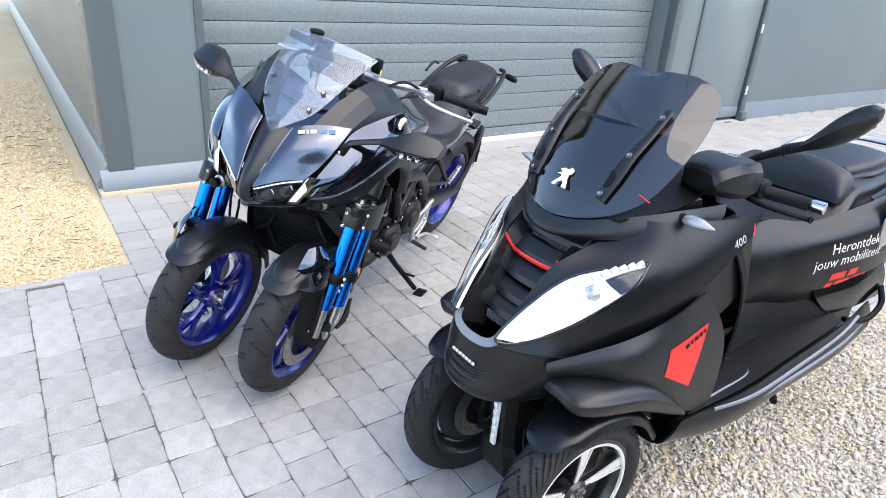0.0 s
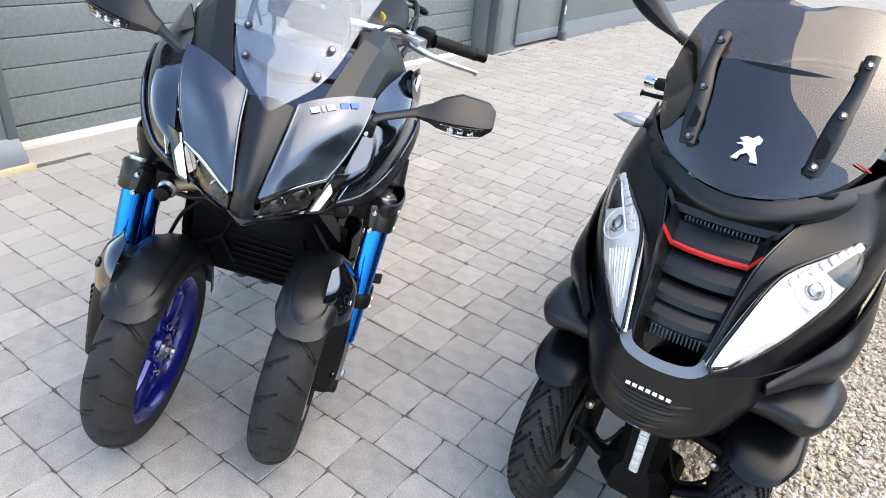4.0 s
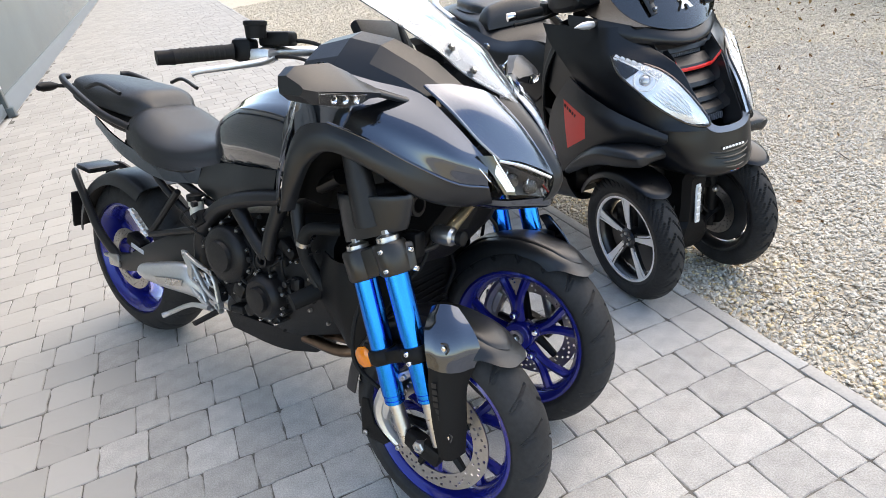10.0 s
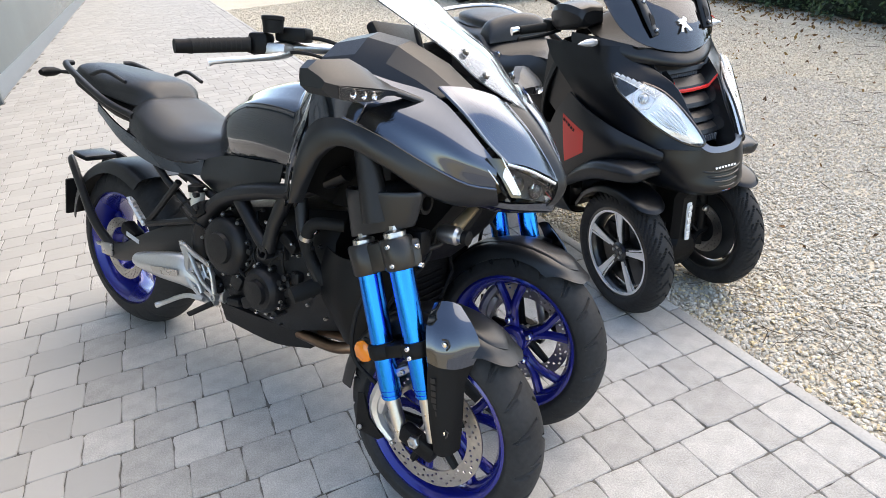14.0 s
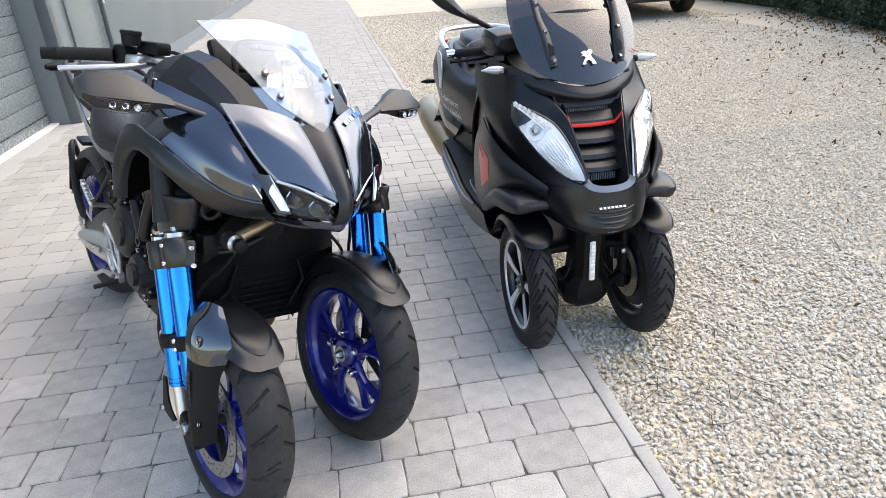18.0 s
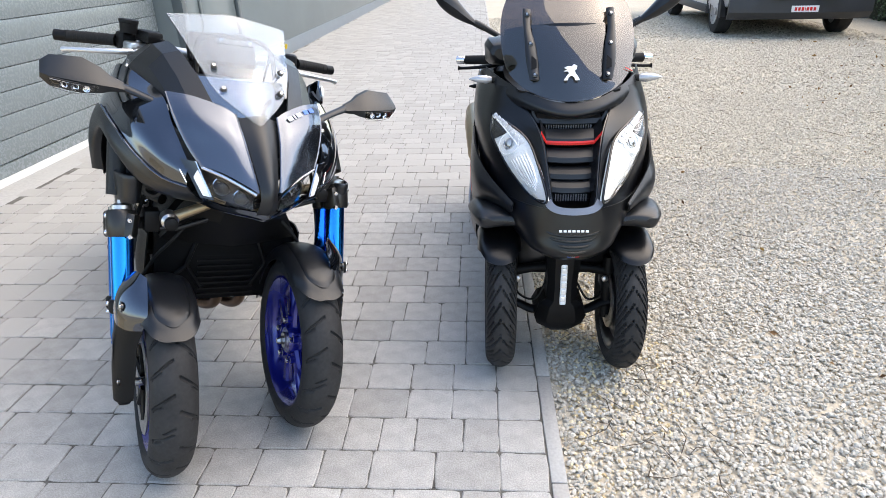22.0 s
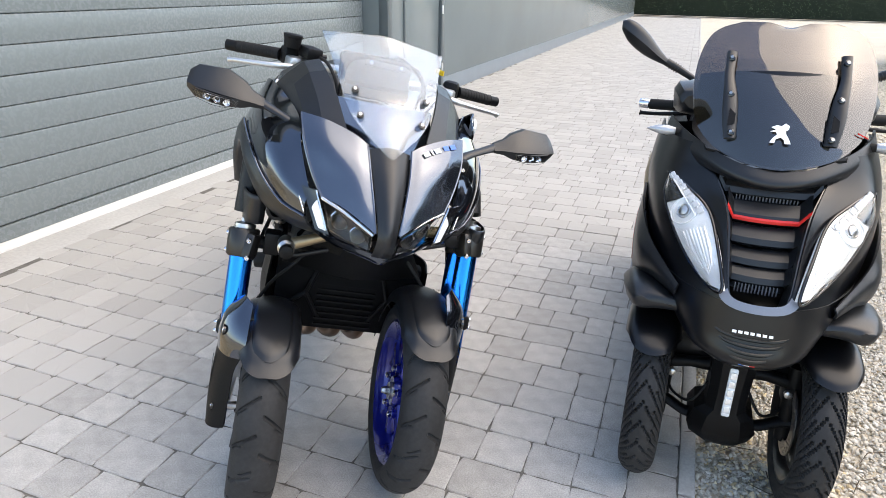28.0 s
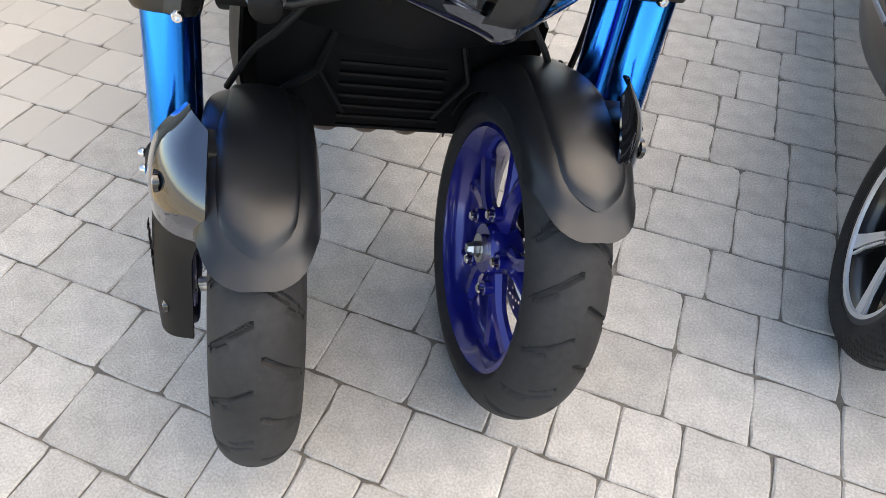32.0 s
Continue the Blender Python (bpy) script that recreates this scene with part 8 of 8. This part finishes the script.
    part("pillion_footrest", tube([q(-1.16, 0.279, 0.470), q(-1.26, 0.307, 0.455), q(-1.33, 0.312, 0.50), q(-1.34, 0.288, 0.56)], 0.010, 8, 18), M_black, scoot, "black pillion footrest")
    part("tail_trim", waisted(panel([[q(-1.24, 0.268, 0.885), q(-1.31, 0.260, 0.895), q(-1.38, 0.249, 0.885)], [q(-1.20, 0.281, 0.800), q(-1.24, 0.281, 0.810), q(-1.27, 0.279, 0.815)], [q(-1.21, 0.285, 0.725), q(-1.23, 0.285, 0.725), q(-1.25, 0.283, 0.730)]][::s], 10, 12, 0.004), s), M_silver, scoot, "silver curved trim at the tail")
    part("tail_lamp", panel([[q(-1.60, 0.200, 0.872), q(-1.70, 0.177, 0.885), q(-1.78, 0.130, 0.885)], [q(-1.58, 0.223, 0.845), q(-1.70, 0.195, 0.855), q(-1.79, 0.140, 0.858)]][::s], 10, 6, 0.006), M_redp, scoot, "red tail lamp")
    part("rear_indicator", tube([q(-1.55, 0.237, 0.70), q(-1.56, 0.307, 0.70), q(-1.56, 0.335, 0.70)], [0.010, 0.012, 0.004], 10), M_black, scoot)
# slogans
def slogan(words, size, at, way, out):
    bm = text_bm(words, size, 0.0)
    bmesh.ops.triangulate(bm, faces=bm.faces)
    bmesh.ops.subdivide_edges(bm, edges=bm.edges, cuts=1)
    moved(bm, basis(at, way, (0.06, 0, 1)))
    part("lettering", drape(bm, body_side[out], out), M_white, scoot, "white slogan lettering", 0)


slogan("Herontdek", 0.050, (-0.985, 0.3, 0.742), (-1, 0, 0.075), 1)
slogan("jouw mobiliteit", 0.050, (-0.928, 0.3, 0.692), (-1, 0, 0.075), 1)
slogan("Redécouvrez", 0.046, (-1.232, -0.3, 0.692), (1, 0, -0.05), -1)
slogan("votre mobilité", 0.046, (-1.236, -0.3, 0.642), (1, 0, -0.05), -1)


def slogan_bars(at, way, w, widths, out):
    ob = print_bars(scoot, basis(at, way, (0.06, 0, 1)), w, 0.026, M_redp, widths, 0.2, "slogan_bar")
    bm = bmesh.new()
    bm.from_mesh(ob.data)
    drape(bm, body_side[out], out).to_mesh(ob.data)
    bm.free()


slogan_bars((-1.09, 0.3, 0.645), (-1, 0, 0.075), 0.13, (1, 0.6), 1)
slogan_bars((-1.12, 0.3, 0.612), (-1, 0, 0.075), 0.20, (0.5, 1, 1), 1)
slogan_bars((-1.24, -0.3, 0.606), (1, 0, 0.0), 0.17, (1, 1, 0.7), -1)
slogan_bars((-1.25, -0.3, 0.574), (1, 0, 0.0), 0.15, (1, 0.7), -1)
model = moved(text_bm("400", 0.030, 0.0), basis((-0.318, 0.30, 0.905), (-1, 0, 0.30), (0.30, 0, 1)))
part("lettering", drape(model, cowl[0], 1), M_greyprint, scoot, "", 0)
mark = box((-0.392, 0.30, 0.934), (0.006, 0.0, 0.026), 0, rot(0, -14, 0))
part("red_mark", drape(mark, cowl[0], 1, 0.0015), M_redp, scoot)

# seat, backrest pad, tail
def s_sec(x, zt, w, ze, wl, zl):
    return [(x, 0, zt), (x, w * 0.6, zt - 0.004), (x, w * 0.95, ze), (x, w, ze - 0.03), (x, wl, zl), (x, 0, zl - 0.01), (x, -wl, zl), (x, -w, ze - 0.03), (x, -w * 0.95, ze), (x, -w * 0.6, zt - 0.004)]


part("seat", loft([s_sec(-0.62, 0.800, 0.09, 0.780, 0.11, 0.72), s_sec(-0.72, 0.792, 0.13, 0.770, 0.15, 0.72), s_sec(-0.88, 0.785, 0.18, 0.765, 0.20, 0.72), s_sec(-1.03, 0.800, 0.205, 0.780, 0.21, 0.74), s_sec(-1.13, 0.860, 0.195, 0.835, 0.20, 0.76), s_sec(-1.20, 0.900, 0.180, 0.880, 0.19, 0.80), s_sec(-1.35, 0.905, 0.175, 0.885, 0.18, 0.83), s_sec(-1.55, 0.915, 0.150, 0.895, 0.16, 0.85), s_sec(-1.68, 0.905, 0.110, 0.890, 0.12, 0.86)], True, 34, 40), M_seat, scoot, "black dual seat with a rider backrest")
part("backrest_pad", loft([[(x, y, z) for x, y, z in ((-1.10, yy, 0.85), (-1.115, yy, 0.85 + h * 0.6), (-1.15, yy, 0.85 + h), (-1.20, yy, 0.85 + h * 0.9), (-1.22, yy, 0.85))] for yy, h in ((-0.165, 0.04), (-0.14, 0.085), (-0.07, 0.105), (0, 0.11), (0.07, 0.105), (0.14, 0.085), (0.165, 0.04))], True, 20, 20), M_seat, scoot, "padded rider backrest")
part("pillion_pad", loft([s_sec(-1.27, 0.935, 0.10, 0.925, 0.11, 0.90), s_sec(-1.38, 0.955, 0.125, 0.940, 0.13, 0.90), s_sec(-1.52, 0.962, 0.115, 0.948, 0.12, 0.905), s_sec(-1.62, 0.945, 0.08, 0.935, 0.09, 0.91)], True, 28, 18), M_seat, scoot)
part("grab_rail", tube([(-1.38, -0.215, 0.885), (-1.55, -0.215, 0.925), (-1.72, -0.15, 0.945), (-1.77, 0, 0.948), (-1.72, 0.15, 0.945), (-1.55, 0.215, 0.925), (-1.38, 0.215, 0.885)], 0.016, 10, 36, 0.7), M_silver, scoot, "silver grab rail round the pillion seat")
part("tail", loft([s_sec(-1.30, 0.875, 0.21, 0.84, 0.20, 0.70), s_sec(-1.55, 0.885, 0.195, 0.855, 0.17, 0.72), s_sec(-1.75, 0.895, 0.14, 0.875, 0.12, 0.78), s_sec(-1.83, 0.89, 0.08, 0.88, 0.07, 0.84)], True, 24, 16), M_satin, scoot)
part("tunnel", loft([[(-0.38, y, z) for y, z in ((-0.12, 0.42), (-0.11, 0.62), (-0.08, 0.74), (0.08, 0.74), (0.11, 0.62), (0.12, 0.42))], [(-0.55, y, z) for y, z in ((-0.16, 0.40), (-0.14, 0.66), (-0.09, 0.80), (0.09, 0.80), (0.14, 0.66), (0.16, 0.40))], [(-0.85, y, z) for y, z in ((-0.15, 0.42), (-0.135, 0.66), (-0.10, 0.79), (0.10, 0.79), (0.135, 0.66), (0.15, 0.42))]], True), M_satin, scoot, "satin black centre tunnel")
for s in (-1, 1):
    part("red_stitch", tube([(-0.62, s * 0.104, 0.800), (-0.71, s * 0.128, 0.776), (-0.76, s * 0.152, 0.735)], 0.0015, 6, 14), M_redp, scoot)
# centre column with the day lamp, lower housing, arms
col = part("centre_column", loft([[(x0 + dx * a, w * b, z) for a, b in ((1, -0.55), (1, 0.55), (0.6, 1), (-1, 1), (-1, -1), (0.6, -1))] for z, x0, dx, w in ((0.52, 0.06, 0.09, 0.060), (0.44, 0.035, 0.055, 0.056), (0.34, 0.030, 0.055, 0.050), (0.275, 0.025, 0.058, 0.052), (0.255, 0.020, 0.068, 0.076), (0.205, 0.005, 0.082, 0.090), (0.165, -0.005, 0.075, 0.078), (0.140, -0.01, 0.055, 0.050))], True), M_black, scoot, "black centre column with a vertical day lamp", 30)
lampb = part("day_lamp", box((0.0905, 0, 0.345), (0.010, 0.022, 0.150), 0.005, rot(0, -2, 0)), M_drl, col, "white vertical day lamp")
for k in range(5):
    part("lamp_cell", box((0.0965, 0, 0.292 + 0.027 * k), (0.003, 0.016, 0.020), 0.002), M_reflector, lampb)
for s in (-1, 1):
    q = lambda x, y, z: (x, s * y, z)
    arm = part("suspension_arm", tube([q(0.00, 0.03, 0.215), q(0.01, 0.09, 0.205), q(-0.005, 0.15, 0.225), q(-0.01, 0.19, 0.235)], [0.028, 0.020, 0.020, 0.026], 12, 14, 0.7), M_black, scoot, "black lower suspension arm")
    part("suspension_arm", tube([q(-0.02, 0.03, 0.36), q(-0.02, 0.10, 0.355), q(-0.02, 0.165, 0.345)], [0.022, 0.016, 0.020], 12), M_black, scoot)
    part("knuckle", tube([q(-0.012, 0.170, 0.17), q(-0.015, 0.170, 0.30), q(-0.02, 0.168, 0.40)], [0.022, 0.026, 0.020], 12), M_black, scoot)
    part("brake_caliper", box(q(-0.085, 0.178, 0.29), (0.05, 0.05, 0.075), 0.012), M_engine, scoot)
    part("cable", tube([q(0.03, 0.05, 0.33), q(0.05, 0.09, 0.27), q(0.0, 0.14, 0.26), q(-0.05, 0.16, 0.29)], 0.004, 8, 18), M_rubber, scoot)
    part("ball_nut", lathe([(0, 0.011), (0.012, 0.011), (0.016, 0.005)], 10, "x", q(0.018, 0.150, 0.335)), M_steel, scoot)
part("inner_shell", box((-0.19, 0, 0.515), (0.32, 0.36, 0.37), 0.05), M_rimblack, scoot)
part("underbody", box((-0.75, 0, 0.33), (0.75, 0.40, 0.14), 0.04), M_rimblack, scoot)
part("engine", box((-1.30, 0, 0.38), (0.55, 0.34, 0.26), 0.05), M_engine, scoot)
scooter_wheel(-1.5, 0.0, 0.276, 0.276, 0.070, 0.178, -1, "rear_wheel", "black rear wheel")
part("silencer", tube([(-1.02, -0.24, 0.40), (-1.15, -0.275, 0.44), (-1.50, -0.29, 0.50), (-1.68, -0.29, 0.53), (-1.70, -0.29, 0.533)], [0.035, 0.062, 0.070, 0.066, 0.05], 20), M_tan, scoot, "tan-tinted exhaust silencer")
part("centre_stand", tube([(-1.05, 0.10, 0.28), (-1.15, 0.13, 0.12), (-1.20, 0.14, 0.02)], 0.014, 8), M_black, scoot)
# ---- parked van at the far side of the gravel ----
MV = Matrix.Translation((5.02, 10.2, -0.012)) @ Matrix.Rotation(radians(-94), 4, "Z") @ Matrix.Scale(1.14, 4)
van = thing("van", MV, "white van with dark grey bumper parked on gravel by a hedge", "van")
M_vanwhite = mat("white_van_paint", (0.62, 0.63, 0.64), 0.3, coat=0.5, grain=0.04, scale=60, blotch=0.08, blotch_scale=2)
M_bumper = mat("grey_bumper_plastic", (0.035, 0.037, 0.04), 0.5, grain=0.15, scale=150, bump=0.2, bump_scale=500)
M_wheelgrey = mat("grey_steel_wheel", (0.30, 0.30, 0.31), 0.4, metal=0.6, grain=0.1, scale=80)
M_glass = mat("dark_vehicle_glass", (0.01, 0.012, 0.014), 0.05, coat=0.5, grain=0.05, scale=20)


def v_sec(x, w, z0, z1, top):
    return [(x, -w * 0.96, z0), (x, -w, z0 + 0.12), (x, -w, z1), (x, -w * 0.86, top - 0.06), (x, -w * 0.7, top), (x, w * 0.7, top), (x, w * 0.86, top - 0.06), (x, w, z1), (x, w, z0 + 0.12), (x, w * 0.96, z0)]


part("body", add_loft(bmesh.new(), [v_sec(0.78, 0.80, 0.58, 0.80, 0.98), v_sec(0.70, 0.92, 0.50, 0.95, 1.10), v_sec(0.10, 0.97, 0.34, 1.15, 1.28), v_sec(-0.55, 0.98, 0.30, 1.75, 2.05), v_sec(-0.9, 0.98, 0.30, 1.9, 2.25), v_sec(-4.3, 0.98, 0.32, 1.9, 2.28), v_sec(-4.4, 0.95, 0.36, 1.85, 2.2)]), M_vanwhite, van, "white van body", 30)
part("bumper", loft([[(x, y, z) for x, z in ((0.72, 0.26), (0.86 - abs(y) * 0.16, 0.27), (0.94 - abs(y) * 0.17, 0.36), (0.93 - abs(y) * 0.17, 0.66), (0.86 - abs(y) * 0.15, 0.75), (0.72, 0.75))] for y in (-0.97, -0.85, -0.45, 0, 0.45, 0.85, 0.97)], True, 0, 20), M_bumper, van, "dark grey plastic front bumper", 30)
gr = part("grille", box((0.84, 0, 0.83), (0.06, 0.90, 0.15), 0.02), M_bumper, van)
for k in range(4):
    part("grille_slat", box((0.875, 0, 0.785 + 0.032 * k), (0.012, 0.84, 0.012), 0.003), M_gloss, gr)
part("bumper_intake", box((0.925, 0, 0.600), (0.03, 0.86, 0.13), 0.02), M_gloss, van)
pl = part("number_plate", box((0.944, 0, 0.415), (0.012, 0.36, 0.085), 0.003), M_white, van, "white number plate")
print_bars(pl, basis((0.9505, 0, 0.415), (0, 1, 0), (0, 0, 1)), 0.28, 0.045, M_redp, (0.8, 0.8, 0.8, 0.2, 0.8, 0.8, 0.8), 0.3, "plate_bar")
for s in (-1, 1):
    q = lambda x, y, z: (x, s * y, z)
    part("headlight", box(q(0.70, 0.72, 0.90), (0.16, 0.30, 0.24), 0.05, rot(0, 0, -18 * s)), M_drl, van, "clear van headlight")
    for nm, x in (("front_wheel", 0.0), ("rear_wheel", -3.3)):
        w = part(nm, lathe([(s * 0.78, 0.20), (s * 0.965, 0.20), (s * 0.955, 0.14), (s * 0.93, 0.07), (s * 0.955, 0.05), (s * 0.955, 0.01)], 36, "y", (x, 0, 0.335)), M_wheelgrey, van, "grey steel van wheel")
        part("tyre", lathe([(s * 0.74, 0.22), (s * 0.75, 0.30), (s * 0.78, 0.335), (s * 0.92, 0.335), (s * 0.955, 0.315), (s * 0.970, 0.26), (s * 0.955, 0.20), (s * 0.80, 0.20)], 48, "y", (x, 0, 0.335), True), M_tyre, w)
        for k in range(10):
            a = radians(36 * k)
            part("wheel_slot", box((x + 0.16 * math.cos(a), s * 0.952, 0.335 + 0.16 * math.sin(a)), (0.03, 0.014, 0.03), 0.006, rot(0, 0, 0)), M_gloss, w)
        part("wheel_arch", panel([[(x + r * math.cos(t), s * yy, 0.335 + r * math.sin(t)) for yy, r in ((0.90, 0.375), (0.99, 0.385), (0.985, 0.43))] for t in [radians(a) for a in (-10, 30, 60, 90, 120, 150, 190)]][::-s], 6, 26, 0.01), M_bumper, van)
    part("side_moulding", box(q(-1.65, 0.985, 0.50), (2.45, 0.03, 0.09), 0.01), M_bumper, van, "dark side moulding")
    part("sill", box(q(-1.65, 0.965, 0.335), (2.45, 0.06, 0.12), 0.02), M_bumper, van)
    part("door_line", box(q(-0.35, 0.988, 1.0), (0.006, 0.006, 1.1)), M_gloss, van)
    part("side_window", box(q(-0.62, 0.955, 1.55), (0.75, 0.03, 0.48), 0.02, rot(-7 * s, 0, 0)), M_glass, van)
part("windscreen", panel([[(0.13, -0.78, 1.24), (0.16, 0, 1.26), (0.13, 0.78, 1.24)], [(-0.50, -0.78, 1.95), (-0.46, 0, 1.97), (-0.50, 0.78, 1.95)]], 10, 8, 0.01), M_glass, van, "dark van windscreen")
part("underbody", box((-1.7, 0, 0.32), (4.6, 1.5, 0.14), 0.03), M_rubber, van)
# ---- single pavers nearest the bikes ----
for cx, y, z, w, k in near_list:
    key = (w, k)
    if key not in meshes:
        v, f = shapes[w][k]
        meshes[key] = from_arrays("paver", v, f, M_paver)
    o = new("paver", meshes[key])
    o.parent, o.location = paving, (cx, y, z)
    o.rotation_euler = (0, 0, float(rs.choice([0, math.pi])) + float(rs.normal(0, 0.013)))
